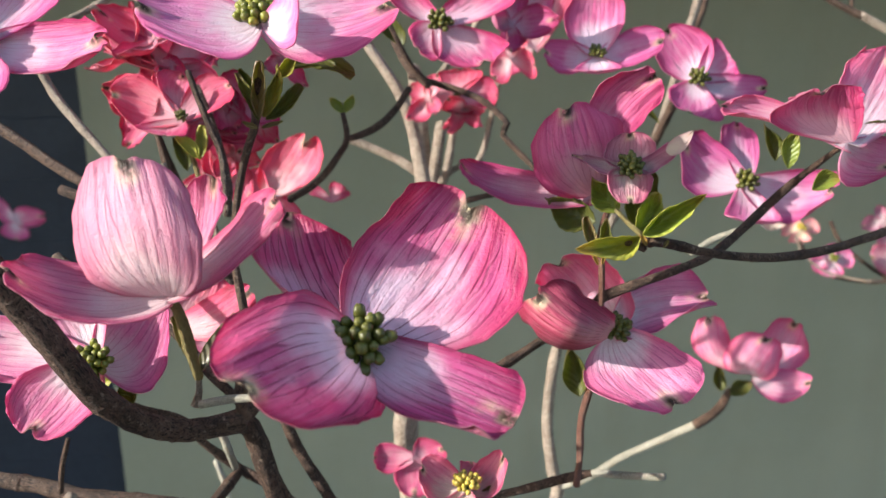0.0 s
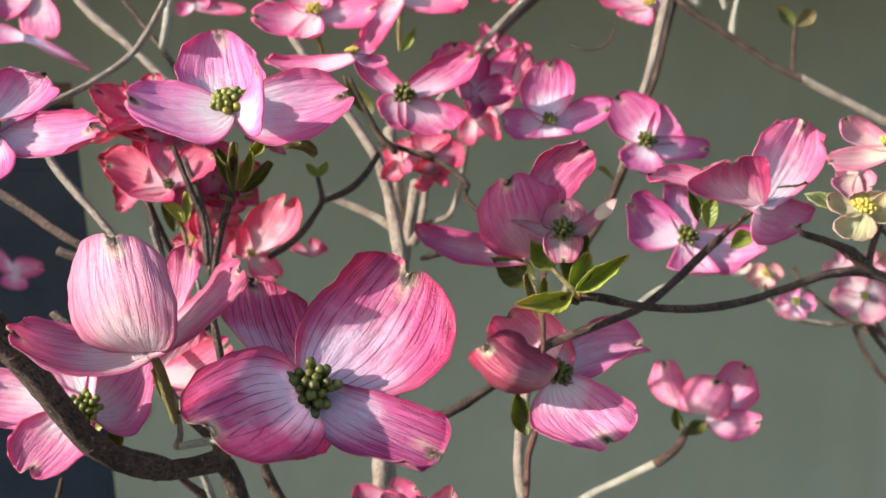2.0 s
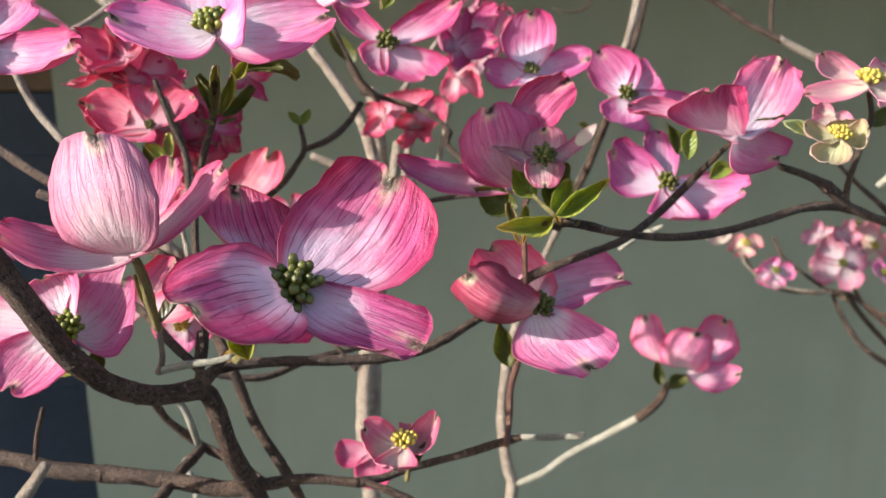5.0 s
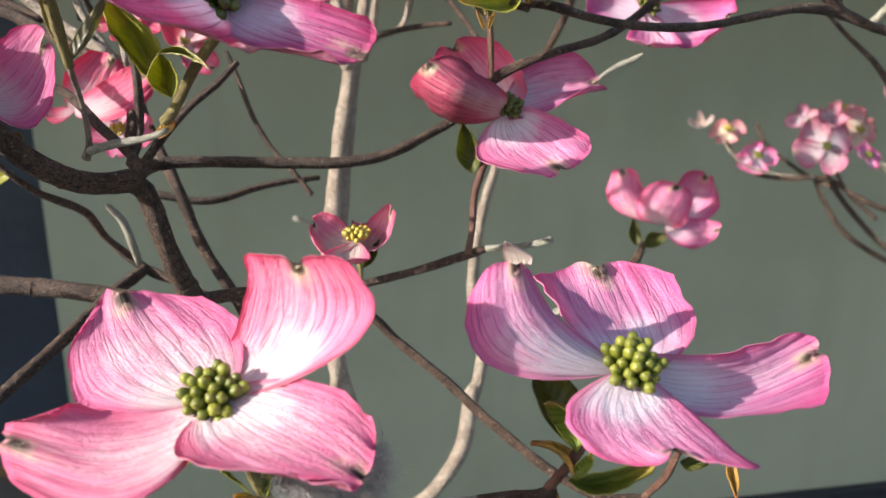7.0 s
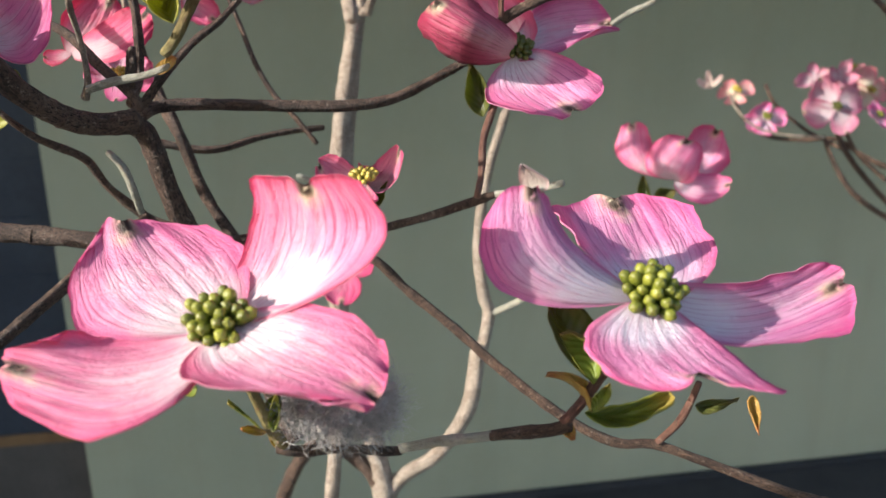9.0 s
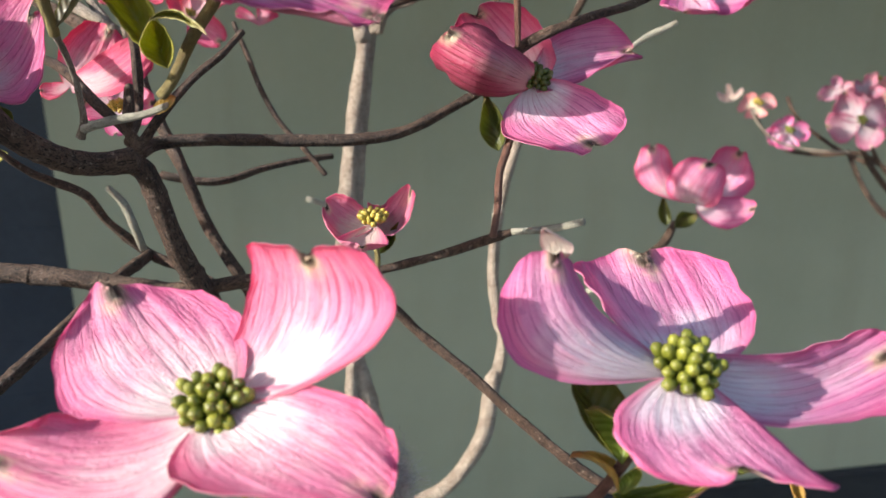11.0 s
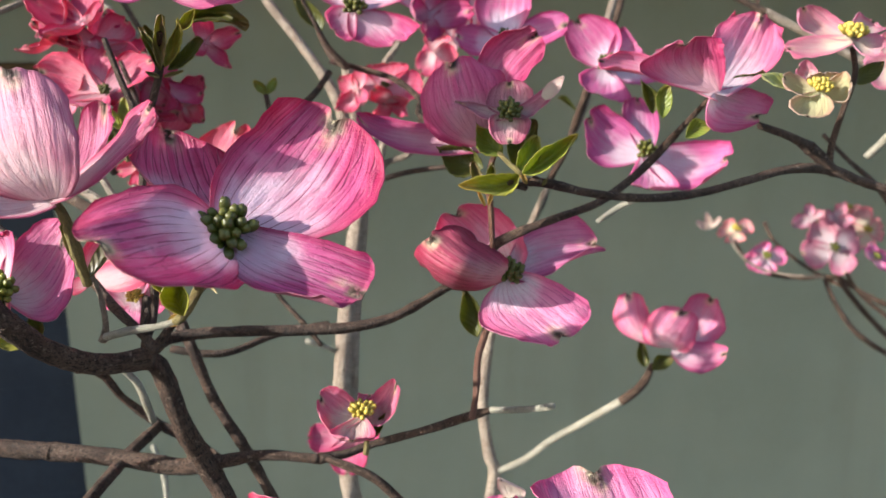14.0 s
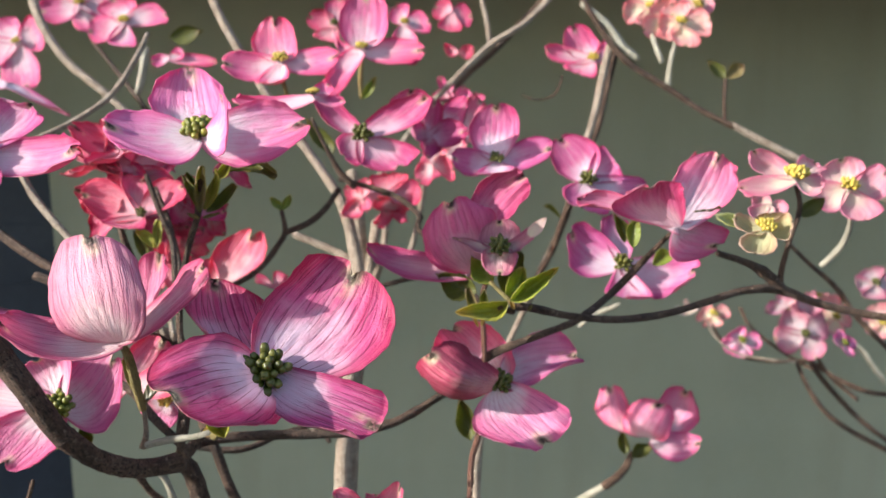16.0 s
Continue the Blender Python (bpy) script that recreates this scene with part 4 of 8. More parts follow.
flower('pink dogwood flower facing up', P_pink, (-0.0095, 0.6348, 1.5631), (-0.0144, -0.5275, 0.8494), 0.6, [
    ((3.9, 15.9, 51.3), (2.0, 12.1, 20.5), (-18.2, 8.3, 23.2), (-8.7, 15.8, 50.0), (22.1, 6.5, 20.7), (16.3, 14.7, 48.4), 0.6),
    ((-26.9, -35.4, -38.6), (-15.5, -14.4, -19.9), (-23.0, -11.0, -11.0), (-30.4, -30.1, -33.3), (-8.3, -23.5, -23.2), (-21.2, -37.8, -40.9), 0.4),
    ((50.1, -3.7, 0.5), (27.7, 2.4, -2.9), (28.7, 4.5, 9.7), (48.9, -0.0, 7.1), (26.2, -6.8, -11.7), (47.4, -7.1, -6.2), 0.5),
    ((-23.3, 9.8, 18.7), (-19.3, 5.9, 2.6), (-19.1, 0.5, -0.8), (-22.3, 7.7, 14.9), (-19.4, 6.1, 9.0), (-22.4, 11.1, 21.0), 0.5),
])
flower('pink dogwood flower on a forked twig', P_pink, (0.2058, 0.7181, 1.5607), (-0.2303, -0.7333, 0.6397), 0.6, [
    ((-18.3, 9.6, 32.0), (-10.5, 9.3, 12.5), (-25.4, 4.2, 8.3), (-26.8, 8.4, 27.4), (4.3, 6.8, 19.0), (-8.3, 10.0, 34.0), 0.5),
    ((-44.7, -1.1, 8.9), (-30.3, 2.6, 4.1), (-32.2, 3.2, 13.5), (-44.3, 1.0, 13.6), (-27.7, -3.5, -2.8), (-41.6, -3.2, 3.5), 0.4),
    ((-15.6, -11.9, -14.9), (-13.9, -5.8, -12.0), (-28.1, -6.0, -5.6), (-24.0, -10.0, -11.4), (0.8, -10.4, -14.8), (-6.1, -12.8, -17.1), 0.4),
    ((18.5, 1.2, 12.2), (13.4, 3.4, 6.0), (10.3, 4.4, 17.7), (16.1, 3.5, 18.4), (15.6, -3.2, -4.0), (19.4, -1.2, 5.0), 0.4),
])
flower('peach pink dogwood flower in a cluster', P_peach, (0.2799, 0.6897, 1.5904), (-0.0192, -0.6511, 0.7587), 0.6, [
    ((-6.3, 7.0, 18.0), (-4.0, 8.0, 11.9), (-17.4, 4.0, 9.1), (-14.4, 6.1, 14.9), (9.3, 6.3, 16.9), (2.2, 7.5, 19.7), 0.4),
    ((26.5, -0.4, 3.5), (19.6, 2.3, 0.1), (16.4, 3.6, 14.0), (23.5, 2.2, 11.4), (22.5, -4.7, -12.1), (27.3, -2.9, -4.8), 0.4),
    ((2.3, -11.1, -19.2), (2.4, -3.4, -13.7), (-11.7, -5.3, -10.6), (-6.5, -10.2, -17.4), (16.6, -6.8, -13.8), (11.0, -11.2, -19.4), 0.4),
    ((-21.3, -1.5, -1.7), (-15.0, 1.1, -2.7), (-15.5, 1.9, 8.8), (-20.8, 0.8, 4.9), (-14.3, -5.4, -12.1), (-20.1, -3.7, -8.1), 0.4),
])
flower('peach pink dogwood flower in a cluster', P_peach, (0.2631, 0.7338, 1.6097), (-0.0192, -0.6511, 0.7587), 0.6, [
    ((-4.1, 7.4, 20.6), (-3.0, 7.9, 11.6), (-18.5, 4.0, 8.5), (-13.5, 6.4, 17.2), (12.3, 6.2, 16.7), (5.6, 7.8, 22.4), 0.4),
    ((24.6, -0.0, 5.3), (18.8, 2.6, 1.7), (17.1, 3.5, 13.7), (22.7, 2.3, 11.9), (20.0, -4.0, -8.4), (24.5, -2.4, -1.8), 0.4),
    ((-2.5, -10.6, -17.1), (-1.3, -3.4, -14.2), (-14.8, -5.3, -11.2), (-10.8, -9.8, -15.5), (12.3, -6.6, -14.0), (6.0, -10.6, -17.3), 0.4),
    ((-26.7, -1.7, -3.9), (-18.3, 1.0, -3.8), (-19.0, 1.9, 8.2), (-26.1, 0.7, 3.1), (-17.6, -5.6, -13.9), (-25.2, -4.0, -10.6), 0.4),
])
flower('peach pink dogwood flower in a dense cluster', P_peach, (0.2711, 0.7006, 1.5937), (-0.2435, -0.7881, 0.5653), 0.6, [
    ((-6.6, 5.2, 19.0), (-4.7, 8.2, 12.6), (-16.1, 3.9, 8.7), (-13.4, 4.1, 15.3), (6.7, 6.6, 18.2), (0.8, 5.8, 21.2), 0.4),
    ((17.9, 0.5, 7.2), (12.4, 3.1, 3.7), (10.3, 4.1, 15.8), (16.1, 2.8, 13.8), (14.0, -3.5, -6.5), (18.4, -1.9, -0.0), 0.4),
    ((1.5, -11.2, -19.5), (1.8, -3.4, -13.9), (-10.8, -5.5, -11.8), (-6.3, -10.4, -18.3), (14.3, -6.5, -13.0), (9.2, -11.0, -19.1), 0.4),
    ((-22.7, -2.4, -7.4), (-15.3, 0.6, -5.8), (-16.8, 1.4, 5.3), (-22.7, -0.0, -0.8), (-13.9, -5.9, -14.9), (-20.9, -4.5, -13.3), 0.4),
])
flower('cream and pink dogwood flower in a dense cluster', P_cream, (0.2992, 0.7069, 1.6077), (0.1842, -0.7481, 0.6376), 0.6, [
    ((-4.4, 5.0, 18.1), (-2.6, 8.0, 12.0), (-13.5, 3.9, 9.3), (-11.1, 4.0, 15.2), (8.4, 6.3, 16.3), (2.6, 5.5, 19.6), 0.4),
    ((15.9, 0.2, 5.1), (12.0, 3.0, 2.6), (10.4, 3.6, 12.8), (14.5, 2.4, 10.6), (13.0, -3.3, -5.6), (16.1, -1.9, -0.8), 0.4),
    ((-0.8, -10.5, -15.6), (0.1, -3.2, -12.6), (-10.9, -5.2, -9.9), (-7.6, -9.7, -14.3), (11.1, -6.3, -12.0), (6.1, -10.4, -15.6), 0.4),
    ((-17.6, -1.9, -3.3), (-11.9, 0.9, -2.9), (-12.6, 1.4, 6.3), (-17.4, 0.2, 1.8), (-10.9, -5.2, -9.9), (-16.4, -3.9, -8.2), 0.4),
])
flower('pink dogwood flower with a yellow-green centre', P_pink, (-0.2445, 0.7498, 1.5989), (-0.0192, -0.6511, 0.7587), 0.6, [
    ((-14.3, 8.0, 22.2), (-7.6, 8.5, 14.3), (-25.2, 4.6, 11.2), (-24.6, 7.0, 18.8), (9.8, 6.7, 19.4), (-2.9, 8.3, 23.9), 0.4),
    ((40.4, -0.4, 6.3), (26.2, 3.2, 7.1), (21.4, 4.2, 19.1), (36.0, 2.0, 12.9), (30.6, -3.6, -3.1), (41.7, -2.8, -0.9), 0.4),
    ((5.3, -11.7, -22.3), (-1.4, -4.0, -18.5), (-15.1, -6.2, -17.6), (-3.4, -11.0, -21.7), (12.1, -7.0, -16.6), (13.5, -11.5, -21.2), 0.4),
    ((-33.1, -2.1, -8.1), (-22.5, 0.5, -8.0), (-24.5, 1.7, 5.5), (-33.0, 0.5, 0.0), (-20.5, -6.4, -19.7), (-30.6, -4.5, -15.6), 0.4),
])
flower('pink dogwood flower with a yellow-green centre', P_pink, (-0.2949, 0.7749, 1.6192), (-0.0192, -0.6511, 0.7587), 0.6, [
    ((-6.9, 9.3, 32.8), (-4.9, 8.8, 16.6), (-24.2, 5.3, 15.9), (-18.5, 8.6, 30.6), (14.3, 6.5, 18.8), (5.3, 9.3, 32.4), 0.4),
    ((40.9, -0.8, 4.2), (25.6, 2.0, -0.7), (23.4, 3.2, 12.9), (38.0, 1.8, 11.9), (27.5, -4.9, -12.6), (40.5, -3.3, -3.9), 0.4),
    ((16.4, -15.3, -29.9), (10.0, -4.7, -21.0), (-5.3, -6.7, -18.1), (6.3, -14.2, -27.8), (25.3, -8.2, -21.1), (25.2, -15.2, -29.6), 0.4),
    ((-39.4, -1.7, -6.7), (-22.7, 0.8, -6.3), (-26.2, 2.0, 7.3), (-40.0, 0.9, 1.4), (-19.2, -6.2, -18.1), (-35.7, -4.2, -14.3), 0.4),
])
flower('pink dogwood flower beside a twig', P_pink, (-0.3595, 0.7761, 1.5823), (-0.1124, -0.7721, 0.6255), 0.5, [
    ((-24.7, 9.3, 23.0), (-18.7, 10.2, 13.4), (-34.8, 3.8, 6.9), (-33.7, 7.3, 17.1), (-2.8, 9.1, 22.8), (-13.8, 10.6, 27.0), 0.4),
    ((20.9, 3.6, 16.9), (15.6, 4.7, 8.1), (6.4, 7.5, 25.2), (14.5, 6.9, 26.3), (24.3, -3.8, -7.3), (25.6, -0.1, 6.1), 0.4),
    ((14.1, -19.8, -43.0), (5.4, -6.4, -28.7), (-13.1, -10.8, -31.0), (2.2, -19.4, -43.6), (23.4, -9.4, -23.3), (24.8, -18.5, -38.9), 0.4),
    ((-38.4, -4.4, -12.0), (-27.5, -1.1, -10.4), (-33.8, 1.7, 6.7), (-40.8, -0.8, -1.6), (-21.2, -9.6, -25.6), (-32.9, -7.7, -21.6), 0.4),
])
flower('violet pink dogwood bracts seen edge on', P_violet, (-0.3197, 0.6633, 1.5360), (-0.4178, -0.8814, -0.2203), 0, [
    ((53.7, -6.1, -26.1), (22.4, -1.3, -11.1), (22.0, 2.6, -6.2), (50.9, -2.9, -23.0), (24.2, -7.1, -12.8), (52.2, -8.8, -27.1), 0.2),
    ((-35.8, 1.8, 7.3), (-21.7, 3.5, 3.0), (-23.5, 6.9, 12.0), (-35.6, 5.3, 11.4), (-19.4, -4.5, -2.2), (-33.1, -1.7, 2.6), 0.4),
])
flower('rose pink dogwood flower with a dark centre', P_rose3, (-0.0025, 0.4972, 1.4926), (0.0748, -0.8646, 0.4968), 0.85, [
    ((-31.5, 9.7, 29.8), (-16.2, 11.4, 12.1), (-24.6, 6.8, 12.6), (-35.6, 8.8, 28.0), (-7.4, 8.6, 14.4), (-24.9, 9.9, 29.2), 0.3),
    ((44.2, 2.6, 26.9), (28.0, 6.9, 13.5), (15.7, 8.6, 20.2), (35.4, 5.7, 28.9), (38.5, -1.8, 10.3), (49.5, -0.7, 22.8), 0.6),
    ((25.4, -14.3, -21.3), (18.9, -6.4, -15.5), (37.2, -6.5, -7.8), (35.8, -11.7, -17.0), (0.4, -13.0, -18.9), (13.0, -15.7, -23.9), 0.6),
    ((-11.1, -11.6, -12.3), (-7.7, -5.8, -10.3), (-14.5, -3.4, 0.9), (-15.3, -8.2, -5.9), (0.4, -12.9, -18.1), (-6.0, -14.1, -17.7), 0.4),
])
flower('rose pink dogwood flower in shade', P_rose3, (0.0463, 0.5818, 1.4939), (0.3254, -0.7456, 0.5816), 0, [
    ((-13.1, 5.6, 33.5), (-14.3, 8.4, 18.2), (-31.3, 3.9, 18.0), (-23.1, 5.7, 31.5), (2.5, 3.0, 20.0), (-2.1, 5.1, 32.8), 0.5),
    ((10.9, -7.8, -8.8), (-0.0, 0.7, 0.2), (4.7, 2.2, 15.6), (14.1, -4.4, 0.0), (-6.9, -7.6, -11.8), (6.9, -10.6, -16.9), 0.4),
    ((31.8, 2.5, 23.4), (19.9, 7.0, 11.1), (16.2, 7.3, 24.5), (28.5, 4.9, 30.1), (22.5, -0.8, -0.1), (32.5, -0.1, 14.9), 0.4),
])
flower('violet pink dogwood flower with a pale middle', P_violet, (0.0932, 0.5163, 1.4742), (-0.0236, -0.7571, 0.6528), 0.6, [
    ((1.0, 12.2, 40.2), (-0.4, 12.3, 20.8), (-18.3, 7.8, 20.3), (-10.0, 11.9, 37.4), (17.1, 7.2, 24.2), (12.0, 11.5, 39.8), 0.5),
    ((-32.1, -2.6, 2.4), (-19.2, 2.1, -1.8), (-19.4, 4.1, 9.3), (-31.2, 0.9, 7.9), (-18.1, -6.8, -8.8), (-30.4, -5.9, -3.4), 0.4),
    ((38.3, -1.7, 10.8), (22.0, 2.3, 2.9), (24.1, 5.7, 16.0), (38.5, 2.5, 17.1), (18.4, -7.6, -5.8), (35.0, -5.7, 3.6), 0.4),
    ((-0.7, -15.3, -7.2), (-0.1, -9.8, -9.2), (-14.4, -10.8, -7.4), (-9.4, -14.4, -7.5), (13.8, -11.5, -5.6), (8.1, -14.9, -6.4), 0.3),
])
flower('coral pink dogwood flower in a crowd of blossoms', P_coral, (0.0669, 0.6386, 1.4736), (0.1927, -0.8037, 0.5630), 0, [
    ((-27.1, -0.9, -12.0), (-15.7, 2.3, -8.1), (-19.6, 3.2, 3.4), (-28.2, 1.5, -4.9), (-12.5, -4.3, -17.8), (-23.9, -3.2, -18.1), 0.4),
    ((0.5, 8.5, 29.1), (0.3, 7.7, 17.3), (-12.0, 5.4, 19.5), (-7.1, 8.6, 28.8), (12.6, 4.2, 16.9), (8.1, 7.8, 27.2), 0.4),
    ((25.4, 10.3, 46.1), (17.7, 9.8, 34.5), (10.4, 8.0, 41.3), (19.8, 10.6, 48.1), (25.0, 5.6, 29.0), (28.9, 9.1, 40.5), 0.4),
])
flower('pale pink dogwood flower seen edge on', P_pink, (-0.0286, 0.4464, 1.5183), (-0.0992, -0.0509, 0.9938), 0.5, [
    ((-50.0, 1.2, -3.2), (-28.5, 0.3, -6.1), (-31.6, 7.1, -0.4), (-49.9, 6.0, -0.6), (-25.7, -8.5, -8.4), (-46.2, -3.6, -5.6), 0.4),
    ((7.0, 17.2, 8.4), (5.3, 11.7, 3.8), (0.1, 13.4, 8.2), (3.2, 18.2, 9.8), (11.3, 8.1, 2.7), (10.2, 14.9, 6.3), 0.3),
    ((19.1, -1.1, -2.9), (10.0, 0.2, -4.2), (7.9, 6.0, 1.6), (16.9, 3.1, -0.3), (12.6, -7.5, -6.5), (19.8, -5.3, -5.3), 0.3),
])
flower('red-pink dogwood flower lit through from behind', P_red, (-0.1379, 0.4376, 1.4461), (0.3288, -0.7948, 0.5100), 0.4, [
    ((-35.7, 2.9, 12.0), (-22.6, 6.5, 7.0), (-23.4, 9.0, 21.4), (-35.1, 6.9, 18.9), (-20.7, -4.5, -2.5), (-33.4, -1.4, 4.1), 0.5),
    ((1.1, 12.7, 20.8), (-4.5, 10.9, 13.4), (-13.1, 8.9, 21.3), (-4.8, 13.1, 23.6), (5.7, 6.1, 9.4), (6.8, 11.4, 16.2), 0.5),
    ((-5.1, -11.6, -6.6), (-8.4, -5.4, -6.5), (-21.7, -6.6, -2.8), (-13.3, -11.0, -5.6), (5.3, -7.3, -5.1), (3.4, -11.4, -7.0), 0.4),
    ((25.8, 3.4, 16.4), (16.3, 6.4, 12.1), (9.2, 8.7, 21.1), (20.9, 6.8, 20.2), (21.7, -2.7, 7.0), (28.6, -0.2, 11.4), 0.4),
])
flower('red-pink dogwood flower half hidden by another', P_red, (-0.1566, 0.4636, 1.4710), (-0.2121, -0.2375, 0.9479), 0, [
    ((-30.0, 3.5, 14.8), (-17.2, 4.1, 5.4), (-16.3, 9.2, 13.6), (-29.1, 7.8, 17.4), (-15.4, -5.3, 3.5), (-28.5, -1.2, 11.1), 0.4),
    ((18.4, -10.8, -11.3), (7.1, -2.7, -4.8), (10.7, 1.0, 5.1), (19.9, -6.2, -6.4), (3.4, -12.3, -9.2), (15.4, -14.5, -15.3), 0.4),
    ((27.3, 5.7, 8.1), (16.8, 7.3, 2.6), (14.2, 8.6, 11.6), (24.5, 8.3, 11.9), (19.5, -0.5, -1.9), (27.8, 2.6, 3.6), 0.4),
])
flower('deep red-pink dogwood flower in shade', P_red, (-0.1309, 0.4760, 1.4345), (0.1199, -0.3918, 0.9122), 0, [
    ((-16.3, 5.3, 23.5), (-12.4, 9.2, 13.4), (-20.9, 3.3, 5.3), (-20.9, 3.9, 17.0), (-4.0, 7.2, 23.2), (-10.5, 6.2, 28.2), 0.4),
    ((13.1, 5.0, 23.3), (8.1, 7.8, 13.0), (-0.9, 9.1, 22.9), (7.6, 7.9, 27.7), (15.3, -0.9, 5.6), (17.7, 1.7, 17.0), 0.4),
    ((21.3, -4.1, 0.5), (11.8, 1.6, -0.4), (10.6, 3.5, 6.8), (20.0, -1.3, 3.8), (12.1, -5.1, -4.1), (20.9, -6.6, -2.9), 0.3),
])
flower('coral pink dogwood flower among stems', P_coral, (-0.1275, 0.4896, 1.4032), (0.1199, -0.3918, 0.9122), 0, [
    ((-13.2, 4.6, 20.6), (-9.0, 8.4, 10.0), (-15.9, 2.9, 3.5), (-16.8, 3.4, 15.2), (-2.3, 6.1, 18.3), (-8.4, 5.4, 24.4), 0.4),
    ((12.4, -6.5, -10.4), (6.2, 1.9, -4.5), (9.1, 3.5, 7.0), (13.8, -3.0, -4.0), (2.9, -6.8, -12.1), (9.9, -9.4, -15.9), 0.4),
    ((-8.5, -7.1, -13.9), (-7.8, -1.1, -9.3), (-13.4, -0.7, -3.6), (-11.5, -4.9, -10.7), (-2.8, -6.7, -12.1), (-4.9, -8.7, -16.0), 0.3),
])
flower('red-pink dogwood flower hanging in shade', P_red, (0.0098, 0.6056, 1.4416), (0.1098, -0.7740, 0.6236), 0.4, [
    ((-31.8, -0.2, -1.9), (-20.4, 3.3, 0.6), (-20.4, 4.6, 11.1), (-30.6, 2.3, 3.9), (-20.4, -3.6, -7.6), (-30.6, -2.7, -7.6), 0.4),
    ((2.4, 8.1, 18.3), (2.4, 8.9, 13.0), (-13.6, 5.2, 14.1), (-7.6, 7.8, 17.2), (18.3, 5.3, 15.2), (12.2, 7.8, 17.9), 0.4),
    ((29.5, -0.3, -0.3), (19.4, 3.2, 1.4), (20.6, 4.7, 12.9), (29.1, 2.4, 6.2), (18.1, -3.9, -7.9), (27.6, -2.9, -6.7), 0.4),
    ((0.1, -10.7, -11.3), (-0.2, -5.9, -10.8), (-11.2, -7.6, -7.1), (-6.9, -10.0, -9.9), (11.3, -8.5, -10.4), (7.0, -10.5, -11.9), 0.4),
])
flower('coral pink dogwood flower with a heart-shaped bract', P_coral, (-0.1179, 0.5455, 1.3788), (0.3167, -0.7402, 0.5931), 0.4, [
    ((25.8, 8.2, 38.2), (16.1, 9.5, 20.4), (-3.2, 7.7, 25.7), (13.1, 9.8, 39.1), (34.4, 1.6, 17.9), (36.4, 6.0, 34.3), 1.2),
    ((19.3, -9.3, -13.9), (9.3, -1.4, -9.6), (16.1, -0.3, -1.0), (22.7, -6.2, -9.4), (2.5, -9.2, -13.8), (14.3, -11.7, -17.3), 0.5),
    ((-13.9, 5.5, 15.4), (-7.3, 6.9, 8.0), (-11.4, 0.4, 1.3), (-15.9, 3.6, 9.8), (-3.3, 5.9, 17.4), (-10.8, 7.0, 19.8), 0.5),
])
flower('small red-pink dogwood flower on a thin stem', P_red, (-0.0776, 0.5645, 1.3729), (0.0062, -0.2453, 0.9694), 0, [
    ((-15.2, 1.5, 6.5), (-10.2, 3.0, 5.2), (-11.2, 4.4, 10.3), (-15.5, 3.3, 8.6), (-8.4, -1.4, 2.7), (-13.7, -0.3, 3.9), 0.4),
    ((11.0, 1.6, 7.6), (4.8, 3.4, 6.6), (-0.2, 4.8, 12.4), (7.7, 3.5, 10.3), (9.1, -1.6, 2.5), (13.4, -0.4, 4.2), 0.4),
])
flower('coral pink dogwood flower between two larger ones', P_coral, (-0.1267, 0.3663, 1.3568), (0.2169, -0.7610, 0.6114), 0, [
    ((16.5, 12.0, 23.1), (10.3, 4.7, 10.8), (-1.2, 5.2, 18.4), (9.1, 12.8, 25.0), (21.2, 5.5, 7.9), (21.4, 12.3, 17.6), 0.5, 0.05, 0.05, 0.05),
    ((37.1, -0.7, 17.9), (22.5, -5.3, 6.6), (19.2, 2.1, 10.6), (33.5, 2.4, 21.3), (27.1, -9.7, -0.8), (40.8, -4.9, 10.8), 0.3, 0.05, 0.08, 0.03),
    ((-10.3, -6.3, -1.7), (-5.2, -4.4, -1.5), (-6.8, 0.7, 1.6), (-11.0, -2.5, 0.4), (-3.7, -9.3, -4.0), (-8.5, -9.1, -4.0), 0.3),
])
flower('red-pink dogwood flower crowded under the pale one', P_red, (-0.1486, 0.4638, 1.4728), (-0.1337, -0.5828, 0.8015), 0, [
    ((-32.3, 3.3, 14.0), (-20.0, 3.8, 6.8), (-19.0, 7.1, 15.3), (-31.0, 6.8, 16.9), (-19.1, -4.8, 4.0), (-31.0, -0.5, 10.0), 0.4),
    ((25.0, -11.1, -14.0), (14.2, -1.6, -10.8), (19.2, -0.7, -0.1), (27.3, -7.5, -8.6), (8.7, -10.8, -15.7), (20.8, -13.8, -18.3), 0.4),
    ((-5.8, -9.5, -10.3), (-7.4, -2.1, -10.9), (-17.0, -2.1, -4.2), (-11.6, -7.2, -7.4), (2.6, -8.1, -12.3), (0.5, -11.0, -12.4), 0.4),
    ((15.6, 7.6, 13.6), (10.5, 8.7, 7.9), (2.6, 8.5, 16.2), (10.1, 9.4, 17.0), (18.6, 1.9, 3.4), (20.0, 5.3, 9.1), 0.4),
])
